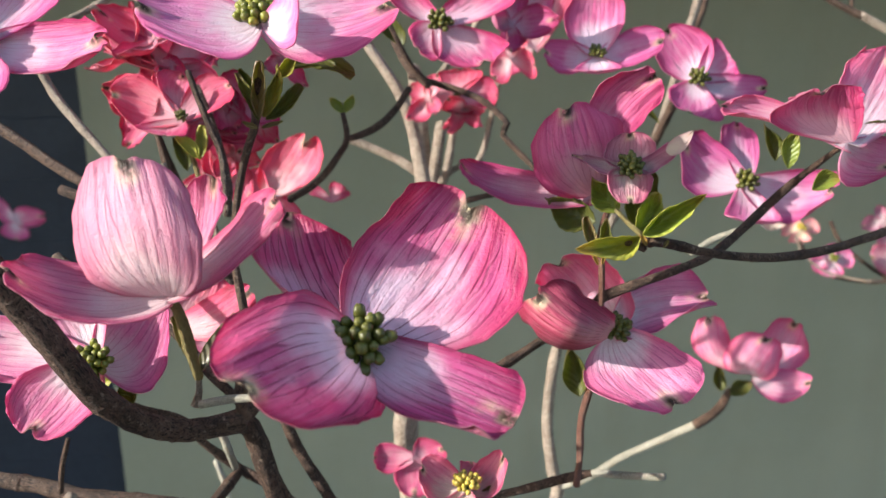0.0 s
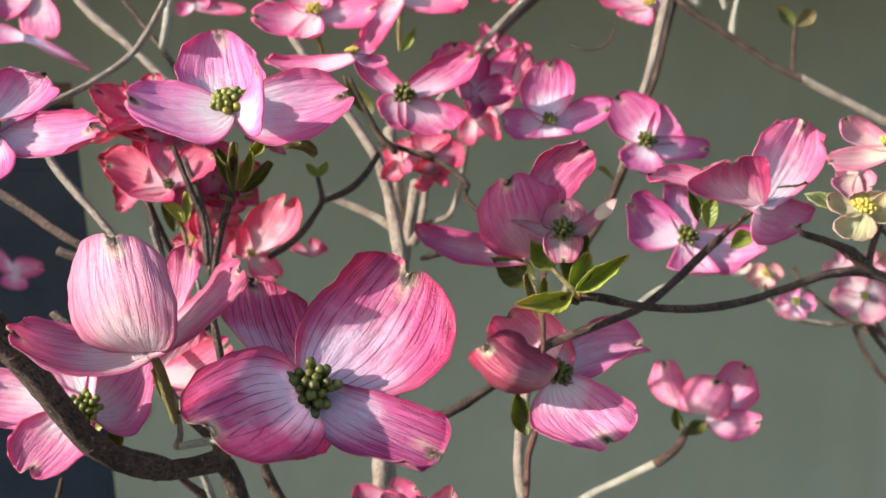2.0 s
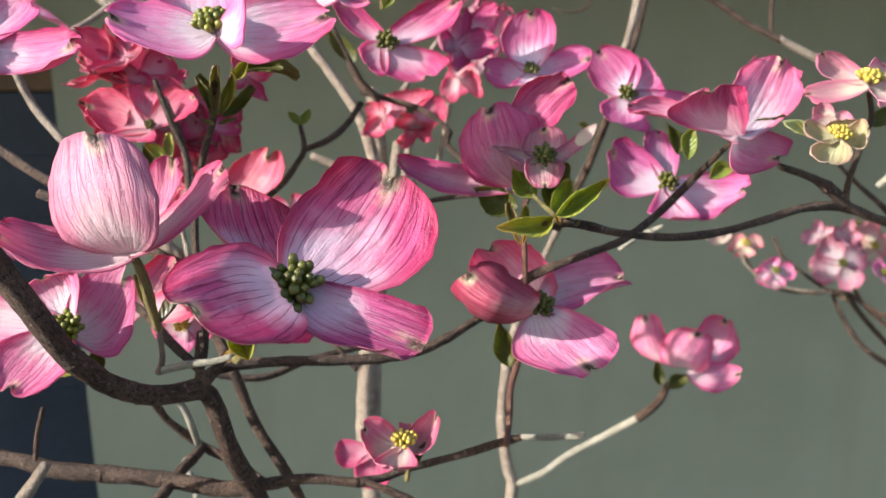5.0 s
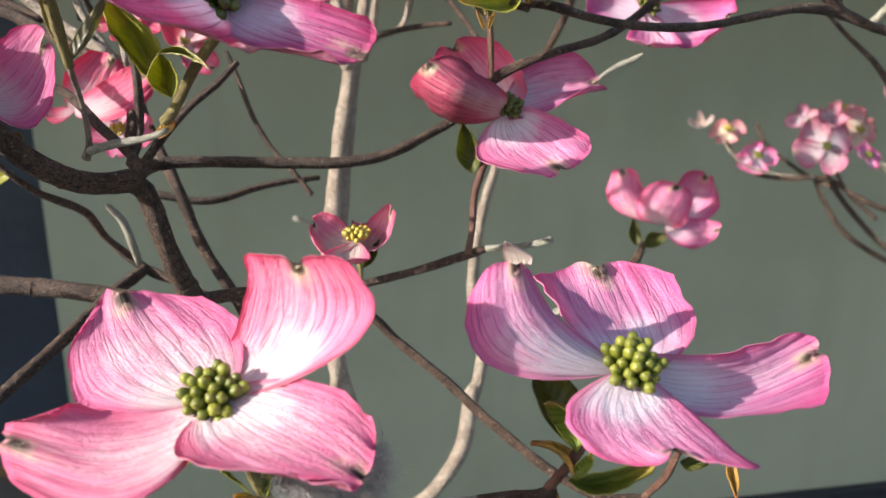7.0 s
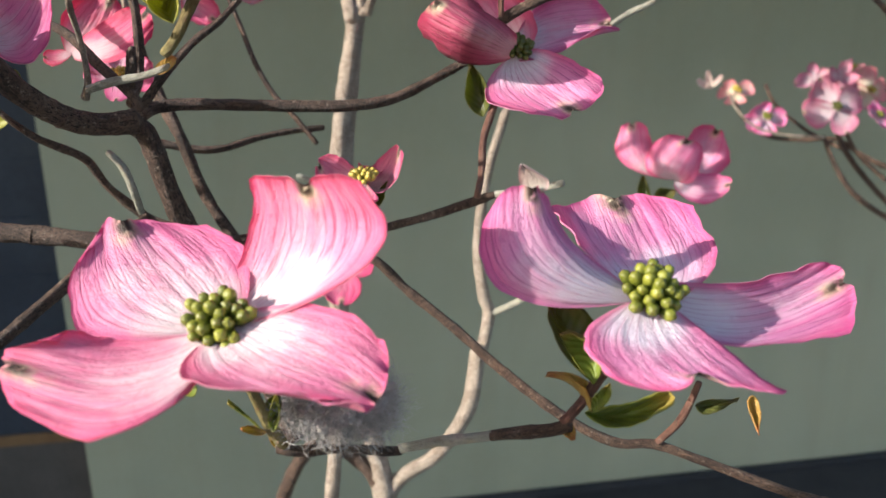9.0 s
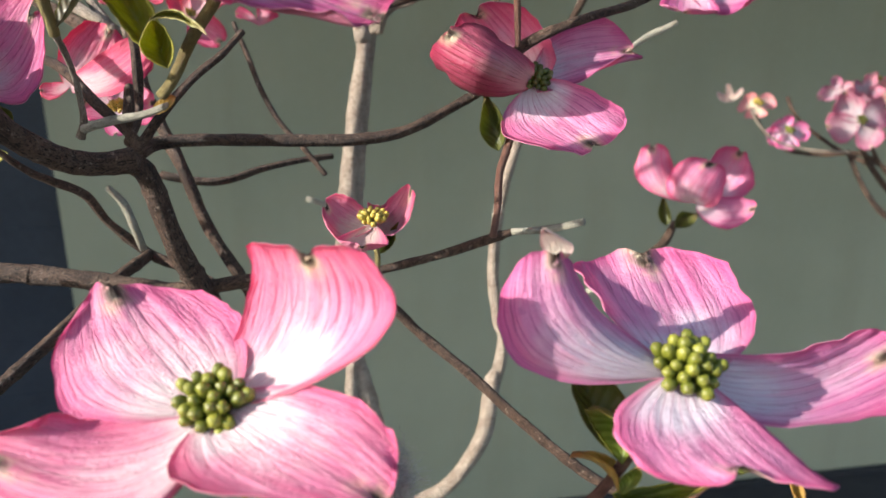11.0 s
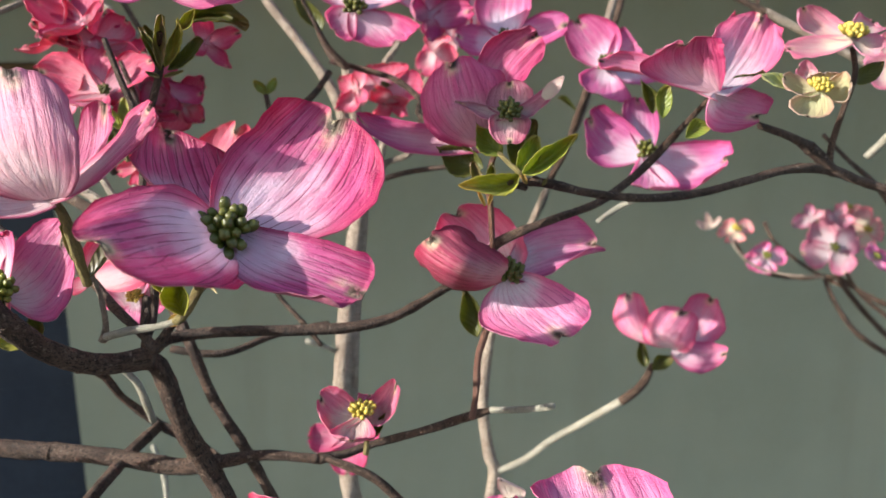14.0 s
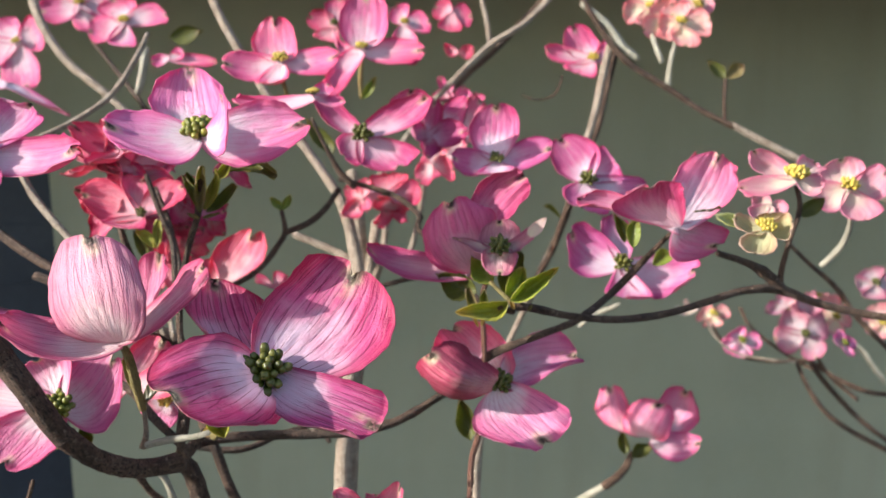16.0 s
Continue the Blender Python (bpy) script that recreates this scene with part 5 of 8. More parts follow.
flower('deep red-pink dogwood flower among brown stems', P_red, (-0.1261, 0.4801, 1.4519), (0.2050, -0.7050, 0.6789), 0, [
    ((-20.2, 1.7, 6.5), (-14.1, 6.9, 2.5), (-15.3, -0.2, -4.8), (-20.2, -0.4, 0.9), (-12.5, 6.4, 12.6), (-18.5, 3.7, 11.7), 0.4),
    ((13.2, 5.5, 12.5), (6.4, 6.6, 6.4), (-1.0, 6.2, 13.7), (8.2, 7.2, 15.5), (13.4, -0.1, 2.6), (17.2, 3.4, 8.5), 0.4),
    ((7.7, -11.0, -17.2), (6.5, -3.7, -13.9), (-4.7, -5.7, -12.0), (0.8, -9.7, -16.5), (16.7, -8.5, -11.9), (14.1, -11.4, -16.5), 0.4),
    ((31.6, -2.3, -7.7), (20.9, -0.6, -9.8), (18.6, 1.0, -2.6), (28.8, 0.3, -4.1), (23.7, -6.9, -13.3), (32.0, -4.6, -10.7), 0.3),
])
flower('coral pink dogwood flower among brown stems', P_coral, (-0.1381, 0.4960, 1.4216), (-0.0192, -0.6511, 0.7587), 0, [
    ((-5.8, 2.6, 15.7), (-5.1, 6.5, 8.5), (-11.0, 1.3, 5.9), (-9.4, 1.7, 13.0), (1.5, 3.9, 12.7), (-1.6, 3.3, 17.1), 0.4),
    ((8.6, -8.9, -16.6), (7.4, -1.2, -11.9), (-1.5, -3.7, -11.4), (3.2, -7.9, -16.6), (14.8, -6.0, -9.2), (13.4, -9.3, -15.3), 0.4),
    ((15.3, 2.3, 5.5), (11.1, 5.1, 3.4), (7.5, 3.5, 11.5), (12.4, 3.6, 9.5), (15.0, -0.8, -2.0), (17.1, 0.9, 1.1), 0.4),
])
flower('small pink dogwood flower on a thin stem', P_pink, (0.0253, 0.7606, 1.5987), (0.0819, -0.7567, 0.6487), 0.5, [
    ((-8.3, 7.0, 17.2), (-4.7, 7.7, 10.2), (-14.0, 3.2, 4.2), (-13.6, 5.6, 12.1), (4.1, 6.7, 18.2), (-2.4, 7.8, 20.9), 0.4),
    ((24.1, -0.5, 2.1), (16.9, 2.6, 1.2), (13.0, 3.6, 13.5), (20.8, 1.9, 9.0), (20.6, -4.2, -9.2), (25.5, -2.9, -5.0), 0.4),
    ((1.5, -9.3, -20.5), (1.3, -3.6, -16.0), (-11.2, -5.8, -13.6), (-6.3, -8.5, -18.9), (13.8, -7.0, -16.0), (9.2, -9.3, -20.4), 0.4),
])
flower('red-pink dogwood flower in shade', P_red, (0.0749, 0.8018, 1.6148), (-0.0236, -0.7571, 0.6528), 0, [
    ((-17.5, 3.6, 6.2), (-10.2, 4.8, 2.6), (-16.5, -0.6, -7.5), (-20.5, 1.9, -0.8), (-4.5, 4.4, 14.2), (-13.0, 5.0, 12.6), 0.4),
    ((18.7, -1.2, -3.6), (12.6, 2.0, -3.6), (10.8, 3.2, 10.1), (16.9, 1.4, 4.5), (14.4, -4.9, -15.4), (19.1, -3.7, -11.3), 0.4),
    ((-3.4, -9.0, -19.8), (-2.4, -3.6, -16.5), (-14.9, -5.6, -13.7), (-11.0, -8.2, -18.1), (10.1, -7.0, -16.7), (4.5, -9.1, -19.9), 0.4),
])
flower('red-pink dogwood flower behind a pink one', P_red, (-0.0416, 0.7421, 1.5951), (-0.0236, -0.7571, 0.6528), 0.5, [
    ((-25.8, 4.2, 8.5), (-13.2, 5.2, 4.8), (-17.5, 0.0, -3.7), (-27.3, 2.6, 2.4), (-9.3, 4.6, 14.9), (-22.2, 5.5, 13.9), 0.4),
    ((4.3, 7.7, 24.8), (3.6, 7.5, 16.9), (-9.3, 5.3, 19.2), (-3.9, 7.8, 24.7), (16.4, 4.0, 16.4), (12.1, 7.0, 23.0), 0.4),
    ((-9.0, -6.0, -14.9), (-7.6, -1.8, -12.8), (-20.0, -2.6, -8.2), (-16.3, -4.6, -12.2), (4.6, -6.5, -15.0), (-1.0, -7.0, -16.4), 0.4),
])
flower('small dark red dogwood flower in shade', P_red, (0.0827, 0.8158, 1.5758), (-0.0236, -0.7571, 0.6528), 0, [
    ((-16.2, 1.2, 4.2), (-10.7, 3.6, 1.4), (-11.9, 1.7, 8.4), (-16.2, 1.8, 8.1), (-9.7, -0.4, -4.7), (-14.8, 0.5, 0.0), 0.3),
    ((15.6, -0.2, 2.3), (8.8, 2.7, -0.5), (7.9, 0.8, 7.1), (14.5, 0.5, 6.6), (9.5, -1.4, -7.2), (15.5, -0.9, -2.2), 0.3),
])
flower('small pink dogwood flower beside a grey spur', P_pink, (-0.1954, 0.7224, 1.5636), (-0.0236, -0.7571, 0.6528), 0, [
    ((-17.1, 0.1, -3.1), (-9.9, 2.6, -3.9), (-11.2, 2.9, 3.4), (-17.0, 2.0, 0.7), (-9.1, -3.0, -8.5), (-15.7, -1.7, -6.6), 0.3),
    ((13.4, 0.3, 5.2), (7.9, 3.0, 2.2), (4.8, 3.3, 9.1), (11.2, 2.2, 8.5), (10.1, -2.7, -2.3), (14.5, -1.5, 1.4), 0.3),
    ((43.6, -2.0, -3.4), (23.9, 0.6, -2.7), (23.4, 1.7, 3.2), (41.6, -0.2, -0.2), (24.4, -3.9, -6.6), (42.1, -3.7, -6.3), 0.3),
])
flower('coral pink dogwood flower in a crowd of blossoms', P_coral, (0.0491, 0.6181, 1.4674), (0.0819, -0.7567, 0.6487), 0, [
    ((-11.1, -5.6, -12.9), (-6.8, -0.2, -8.6), (-11.9, 0.4, 0.1), (-13.9, -3.3, -7.8), (-1.7, -6.3, -14.8), (-7.5, -7.5, -17.0), 0.4),
    ((16.6, -3.3, -4.7), (12.1, 0.8, -4.3), (9.7, 2.8, 7.0), (14.6, -0.3, 1.7), (14.0, -6.5, -13.0), (17.2, -6.1, -10.7), 0.4),
    ((2.6, 4.0, 13.1), (2.2, 6.4, 9.4), (-8.0, 3.9, 10.4), (-3.8, 4.0, 12.7), (12.1, 3.2, 10.3), (8.7, 3.6, 12.6), 0.3),
])
flower('small young pink dogwood flower with yellow-green buds', P_youngpink, (0.0098, 0.3038, 1.3092), (0.0027, -0.3148, 0.9491), 0.66, [
    ((-18.2, 4.6, 7.5), (-12.4, 4.2, -0.7), (-9.3, 9.0, 8.8), (-16.0, 9.3, 10.7), (-13.9, -6.7, -2.5), (-18.9, -0.4, 3.7), 0.5),
    ((15.6, 1.7, 14.3), (10.1, 4.6, -0.2), (4.8, 8.0, 6.4), (13.3, 5.5, 15.8), (10.3, -4.5, -0.4), (16.6, -2.2, 11.6), 0.2),
    ((-3.0, -15.1, -2.1), (-3.8, -10.5, -6.5), (-12.9, -10.7, -1.8), (-8.7, -14.3, -1.5), (5.8, -11.5, -3.3), (2.9, -14.8, -2.5), 0.4),
    ((2.2, 13.7, 4.3), (2.6, 11.0, 1.3), (-2.4, 10.0, 5.8), (-1.2, 13.3, 4.5), (8.3, 9.5, 4.5), (5.4, 13.0, 3.8), 0.3),
])
flower('red-pink dogwood flower behind the stem', P_red, (-0.0206, 0.5331, 1.1898), (0.2218, -0.6228, 0.7503), 0, [
    ((-29.5, 0.7, 0.4), (-20.0, 3.0, -1.4), (-19.7, 4.9, 8.9), (-28.1, 3.4, 6.0), (-20.4, -4.1, -9.1), (-28.5, -2.1, -5.2), 0.4),
    ((20.6, 1.4, 6.9), (10.5, 3.6, 2.6), (4.2, 5.5, 13.0), (16.0, 4.3, 12.2), (16.4, -3.8, -5.3), (23.6, -1.5, 0.9), 0.4),
    ((0.0, -12.4, -22.9), (-0.0, -1.5, -12.9), (-14.3, -4.7, -10.8), (-8.8, -11.7, -21.9), (14.2, -5.4, -11.2), (8.9, -12.1, -22.1), 0.4),
])
flower('half-open rose pink dogwood flower on a pale twig', P_folded, (0.2204, 0.5423, 1.2511), (0.2538, -0.1718, 0.9519), 0, [
    ((-29.0, 14.9, 37.6), (-28.6, 3.3, 17.9), (-38.8, 11.2, 15.7), (-36.5, 13.8, 32.9), (-13.1, 8.1, 13.6), (-18.4, 13.8, 34.3), 0.4, 0.04, 0.04, 0.08),
    ((7.7, -0.7, 28.5), (-8.8, -12.0, 16.4), (-23.2, -4.2, 13.4), (-11.5, 1.0, 33.4), (12.1, -7.1, 5.2), (18.1, -2.2, 23.7), 0.5, 0.05, 0.05, 0.04),
    ((33.9, 19.0, 34.5), (24.9, 20.0, 14.5), (6.2, 15.3, 18.8), (15.7, 20.1, 37.1), (40.1, 7.3, 6.8), (41.2, 14.3, 25.3), 0.5, 0.05, 0.05, 0.06),
    ((36.9, -9.6, -2.1), (18.3, -7.8, -4.5), (17.3, 0.8, 4.2), (36.1, -3.9, 3.6), (9.6, -15.9, -12.1), (27.2, -15.9, -10.7), 0.4, 0.04, 0.04, 0.05),
])
flower('dusty pink dogwood flower on a thin twig near the wall', P_dust, (0.4788, 0.8222, 1.2596), (-0.1280, -0.8330, 0.5382), 0.6, [
    ((-16.6, 9.1, 29.3), (-12.2, 8.9, 15.8), (-27.5, 4.1, 7.3), (-25.4, 7.6, 22.3), (2.8, 7.9, 25.9), (-6.6, 10.0, 33.9), 0.4),
    ((23.4, 1.3, 13.9), (17.8, 3.8, 9.4), (11.6, 5.5, 25.1), (18.8, 4.1, 22.6), (23.5, -3.6, -4.7), (26.2, -1.5, 4.2), 0.4),
    ((9.4, -12.3, -25.3), (9.3, -4.0, -16.5), (-4.7, -7.0, -20.0), (0.6, -12.0, -27.2), (22.5, -6.5, -10.6), (17.5, -11.7, -21.4), 0.4),
    ((-32.6, -1.4, -3.2), (-21.4, 0.8, -6.3), (-25.1, 2.3, 9.1), (-33.6, 1.4, 6.0), (-17.6, -6.5, -19.9), (-28.9, -4.0, -12.0), 0.4),
])
flower('peach pink dogwood flower on a thin twig near the wall', P_peach, (0.5250, 0.8450, 1.2734), (-0.0236, -0.7571, 0.6528), 0.6, [
    ((-8.3, 7.9, 23.4), (-5.8, 8.3, 13.5), (-20.8, 4.1, 8.8), (-17.2, 6.8, 19.0), (8.9, 6.8, 20.0), (1.2, 8.5, 26.0), 0.4),
    ((17.9, -0.4, 1.2), (13.0, 2.6, 0.4), (12.4, 3.7, 13.9), (16.9, 2.1, 9.0), (13.4, -4.2, -11.4), (17.5, -2.9, -6.7), 0.4),
    ((-5.2, -8.7, -18.1), (-4.1, -3.2, -14.4), (-17.3, -5.3, -12.0), (-13.2, -7.9, -16.7), (9.0, -6.5, -14.1), (3.1, -8.7, -18.0), 0.4),
    ((-19.5, -1.3, 0.6), (-15.4, 1.2, -1.7), (-15.1, 1.9, 9.2), (-18.7, 1.0, 6.7), (-15.3, -5.2, -10.7), (-18.8, -3.4, -5.6), 0.4),
])
flower('pale peach dogwood flower on a thin twig near the wall', P_peach, (0.3969, 0.8900, 1.2673), (-0.0144, -0.5275, 0.8494), 0.6, [
    ((-14.4, 3.5, 6.4), (-10.0, 4.6, 1.6), (-18.7, -0.4, -6.7), (-19.0, 2.0, 0.4), (-1.9, 3.9, 11.8), (-8.6, 4.7, 11.9), 0.4),
    ((19.4, 0.4, 6.7), (13.8, 3.0, 3.6), (9.8, 3.5, 11.8), (16.3, 2.4, 10.8), (17.1, -3.0, -2.4), (20.9, -1.7, 2.1), 0.4),
    ((-2.3, -7.9, -12.2), (-1.0, -3.0, -11.3), (-13.2, -5.2, -10.6), (-9.7, -7.4, -12.3), (10.8, -5.8, -8.6), (5.2, -7.7, -11.1), 0.4),
])
flower('pale pink dogwood flower on a thin twig near the wall', P_pale, (0.4189, 0.8542, 1.2439), (-0.0236, -0.7571, 0.6528), 0.6, [
    ((-7.1, 4.4, 14.1), (-5.8, 5.4, 7.5), (-18.0, 1.0, 2.7), (-14.3, 3.4, 10.0), (6.3, 4.0, 14.0), (0.7, 5.2, 17.0), 0.4),
    ((22.1, -0.4, 2.5), (15.5, 2.4, -0.4), (13.0, 3.1, 10.0), (19.7, 1.8, 8.3), (17.8, -4.0, -8.8), (22.7, -2.6, -3.4), 0.4),
    ((-2.6, -8.6, -16.8), (-0.7, -3.2, -13.2), (-13.0, -5.2, -10.7), (-10.1, -7.9, -15.5), (11.6, -6.4, -12.8), (5.2, -8.6, -16.8), 0.4),
    ((-20.9, -2.0, -4.6), (-16.2, 0.7, -5.4), (-17.3, 1.2, 4.1), (-20.7, 0.1, 0.7), (-15.0, -5.5, -12.7), (-19.3, -4.0, -9.7), 0.4),
])
flower('dusty pink dogwood flower on a thin twig near the wall', P_dust, (0.5607, 0.8301, 1.3164), (-0.0236, -0.7571, 0.6528), 0.6, [
    ((-3.9, 4.8, 17.0), (-2.9, 5.8, 10.6), (-18.1, 1.8, 7.8), (-13.2, 3.9, 14.1), (12.3, 3.9, 15.0), (5.7, 5.2, 18.5), 0.4),
    ((24.0, -0.7, 1.2), (17.6, 2.2, -1.4), (15.5, 3.1, 10.5), (21.8, 1.7, 7.8), (19.5, -4.4, -11.2), (24.3, -3.0, -5.6), 0.4),
    ((-5.5, -8.4, -16.6), (-2.7, -3.2, -13.6), (-17.2, -5.1, -10.6), (-14.2, -7.6, -14.9), (11.8, -6.6, -14.0), (3.8, -8.6, -17.0), 0.4),
    ((-22.4, -1.0, 1.8), (-18.5, 1.5, -0.3), (-19.3, 2.1, 9.1), (-22.2, 1.1, 6.8), (-17.1, -4.6, -7.4), (-20.9, -3.0, -3.4), 0.4),
])
flower('peach pink dogwood flower on a thin twig near the wall', P_peach, (0.5567, 0.8038, 1.2763), (-0.0236, -0.7571, 0.6528), 0.6, [
    ((-5.0, 5.2, 19.7), (-4.0, 6.1, 12.2), (-18.9, 1.8, 7.6), (-14.1, 4.2, 15.6), (10.9, 4.5, 18.3), (4.4, 5.8, 22.2), 0.4),
    ((25.4, -0.7, 1.1), (17.6, 2.4, 0.3), (17.2, 3.5, 13.3), (24.2, 1.7, 8.6), (17.7, -4.3, -10.9), (24.5, -3.1, -6.4), 0.4),
    ((-4.8, -8.2, -14.7), (-2.3, -3.0, -12.4), (-15.0, -5.1, -10.2), (-12.4, -7.5, -13.7), (10.2, -6.2, -11.6), (3.2, -8.2, -14.6), 0.4),
    ((-20.1, -1.5, -1.3), (-17.1, 1.3, -1.7), (-17.7, 2.0, 8.9), (-19.8, 0.7, 4.7), (-16.3, -5.1, -10.2), (-18.9, -3.6, -7.2), 0.4),
])
small_flower('half-open white and pink dogwood bud on a thin twig', P_white, (0.3575, 0.8610, 1.2779), (-0.4, -0.6, 0.7), 11.0, 0, 1.1, 11)
small_flower('dusty magenta dogwood bracts crowded on a thin twig', P_dust, (0.4655, 0.8497, 1.2867), (-0.5, -0.7, 0.5), 20.0, 0, 0.3, 12)
small_flower('pale rose dogwood flower crowded on a thin twig', P_dust, (0.4817, 0.8295, 1.2904), (0.1, -0.8, 0.6), 18.0, 0, 0.5, 13)
small_flower('cream dogwood flower crowded on a thin twig', P_peach, (0.5047, 0.8509, 1.2963), (0.0, -0.3, 0.9), 15.0, 0.5, 0.4, 14)
small_flower('pale pink dogwood flower beside a forked twig', P_pale, (0.5120, 0.7993, 1.2541), (0.2, -0.7, 0.6), 18.0, 0.5, 0.3, 17)
small_flower('dark red dogwood flower tucked behind the pale one', P_red, (-0.1782, 0.4754, 1.4772), (-0.5, -0.5, 0.7), 24.0, 0, 0.35, 21)
small_flower('red-pink dogwood flower tucked behind the pale one', P_red, (-0.1337, 0.4883, 1.4439), (0.3, -0.7, 0.5), 20.0, 0, 0.6, 22)
small_flower('coral red dogwood flower among brown stems', P_coral, (-0.1266, 0.4928, 1.4182), (0.2, -0.8, 0.3), 17.0, 0, 0.7, 23)
small_flower('coral dogwood flower low among brown stems', P_coral, (-0.1516, 0.5288, 1.3949), (-0.3, -0.8, 0.4), 17.0, 0.4, 0.5, 24)
small_flower('red dogwood flower with lit edges in a crowd', P_red, (-0.1535, 0.5044, 1.4699), (0.1, -0.4, 0.9), 26.0, 0, 0.4, 25)
small_flower('coral dogwood flower in a crowd of blossoms', P_coral, (0.0144, 0.5974, 1.4326), (0.1, -0.8, -0.3), 18.0, 0, 0.5, 26)
small_flower('coral dogwood flower seen against the light', P_coral, (-0.0103, 0.5993, 1.4403), (-0.3, -0.8, 0.2), 20.0, 0, 0.4, 27)
small_flower('rose dogwood flower in shade in a crowd', P_rose3, (0.0453, 0.5693, 1.4923), (0.4, -0.8, 0.3), 24.0, 0, 0.5, 28)
small_flower('pink dogwood flower small against the wall', P_pink, (0.0850, 0.7391, 1.5208), (0.2, -0.7, 0.6), 18.0, 0.4, 0.5, 29)
small_flower('pink dogwood flower small against the wall', P_pink, (0.0659, 0.7615, 1.5290), (-0.3, -0.7, 0.6), 16.0, 0, 0.6, 30)
small_flower('bright red-pink dogwood flower crowded behind the pale one', P_red, (-0.1585, 0.4667, 1.4854), (-0.2, -0.6, 0.7), 27.0, 0, 0.45, 41)
small_flower('red-pink dogwood flower with a crumpled bract', P_red, (-0.1647, 0.4699, 1.4504), (-0.5, -0.8, 0.2), 26.0, 0.4, 0.35, 42)
small_flower('deep red dogwood flower between brown stems', P_red, (-0.1319, 0.4772, 1.4410), (0.3, -0.8, 0.2), 24.0, 0, 0.6, 43)
small_flower('dark red dogwood flower at a twig end', P_red, (-0.0934, 0.4931, 1.4734), (0.6, -0.6, 0.2), 19.0, 0, 0.5, 44)
small_flower('red-pink dogwood flower low among the stems', P_coral, (-0.1110, 0.4961, 1.4361), (0.1, -0.8, 0.1), 20.0, 0, 0.5, 45)
flower('candy pink dogwood flower at a branch end', P_candy, (0.1867, 0.1747, 1.2469), (-0.0221, -0.3849, 0.9227), 0, [
    ((-7.4, 2.0, 5.0), (-4.2, 4.8, 1.3), (-6.2, -0.8, -3.4), (-8.2, 0.8, 1.2), (-2.6, 2.9, 8.4), (-6.0, 3.0, 8.5), 0.5),
    ((16.0, 2.0, 8.5), (11.2, 4.2, 5.2), (6.7, 5.3, 10.8), (12.9, 4.1, 10.6), (14.7, -1.9, 2.9), (17.9, -0.3, 5.7), 0.4),
    ((-6.0, -12.1, -5.8), (-2.4, -4.4, -9.7), (-7.7, -5.8, -6.1), (-9.0, -11.5, -5.6), (2.8, -6.3, -6.1), (-2.5, -11.8, -5.5), 0.5),
])
flower('violet pink dogwood flower in front of the dark door', P_violet, (-0.7457, 1.4012, 1.1529), (0.2169, -0.7610, 0.6114), 0, [
    ((51.2, 0.7, 4.6), (15.4, 3.3, 1.4), (9.4, 6.2, 19.4), (45.5, 4.2, 15.0), (21.3, -5.4, -14.7), (52.9, -3.0, -6.2), 0.4),
    ((-40.7, 5.8, 25.4), (-23.1, 6.3, 14.3), (-26.3, 9.9, 34.8), (-41.2, 9.5, 36.5), (-19.5, -2.9, -4.3), (-36.9, 1.7, 12.2), 0.4),
    ((2.7, -13.5, -33.4), (1.8, -6.0, -22.6), (-23.7, -8.0, -18.7), (-13.2, -12.5, -30.4), (27.3, -9.6, -24.2), (18.4, -13.4, -33.7), 0.4),
])

branch('twig', 'short pale cut spur on the stem', W_pale, [(-0.0366, 0.6108, 1.2300, 1.79), (-0.0466, 0.6067, 1.2366, 2.00), (-0.0583, 0.6034, 1.2421, 2.20)])
branch('branch', 'thick curved brown limb of the dogwood tree', W_bark, [(-0.1639, 0.2537, 1.4529, 5.44), (-0.1536, 0.2595, 1.4269, 5.42), (-0.1447, 0.2658, 1.4043, 5.37), (-0.1351, 0.2679, 1.3871, 5.21), (-0.1265, 0.2728, 1.3683, 5.00), (-0.1215, 0.2774, 1.3598, 4.85), (-0.1157, 0.2866, 1.3485, 4.66), (-0.1079, 0.2999, 1.3381, 4.74), (-0.0980, 0.3109, 1.3331, 4.74), (-0.0842, 0.3167, 1.3339, 5.19)])
branch('branch', 'brown branch running down from the fork', W_bark, [(-0.0873, 0.3207, 1.3319, 4.30), (-0.0815, 0.3224, 1.3238, 4.56), (-0.0760, 0.3277, 1.2957, 4.73), (-0.0701, 0.3364, 1.2724, 5.39), (-0.0599, 0.3353, 1.2512, 4.76), (-0.0456, 0.3309, 1.2193, 4.58), (-0.0290, 0.3279, 1.1742, 4.70)])
branch('branch', 'long horizontal brown branch', W_bark, [(-0.2591, 0.3542, 1.2913, 3.2), (-0.2308, 0.3512, 1.2882, 3.5), (-0.2084, 0.3488, 1.2851, 3.7), (-0.1907, 0.3476, 1.2828, 3.9), (-0.1724, 0.3457, 1.2782, 4.40), (-0.1471, 0.3462, 1.2753, 4.44), (-0.1132, 0.3452, 1.2710, 4.25), (-0.0835, 0.3417, 1.2680, 4.23), (-0.0631, 0.3390, 1.2711, 3.40), (-0.0403, 0.3366, 1.2753, 2.58), (-0.0141, 0.3337, 1.2742, 2.37)])
branch('twig', 'thin brown twig on the low branch', W_bark, [(-0.0141, 0.3337, 1.2742, 2.79), (-0.0017, 0.3395, 1.2737, 2.12), (0.0114, 0.3442, 1.2763, 2.03), (0.0380, 0.3454, 1.2826, 2.03), (0.0564, 0.3438, 1.2891, 2.36), (0.0690, 0.3400, 1.2946, 1.63)])
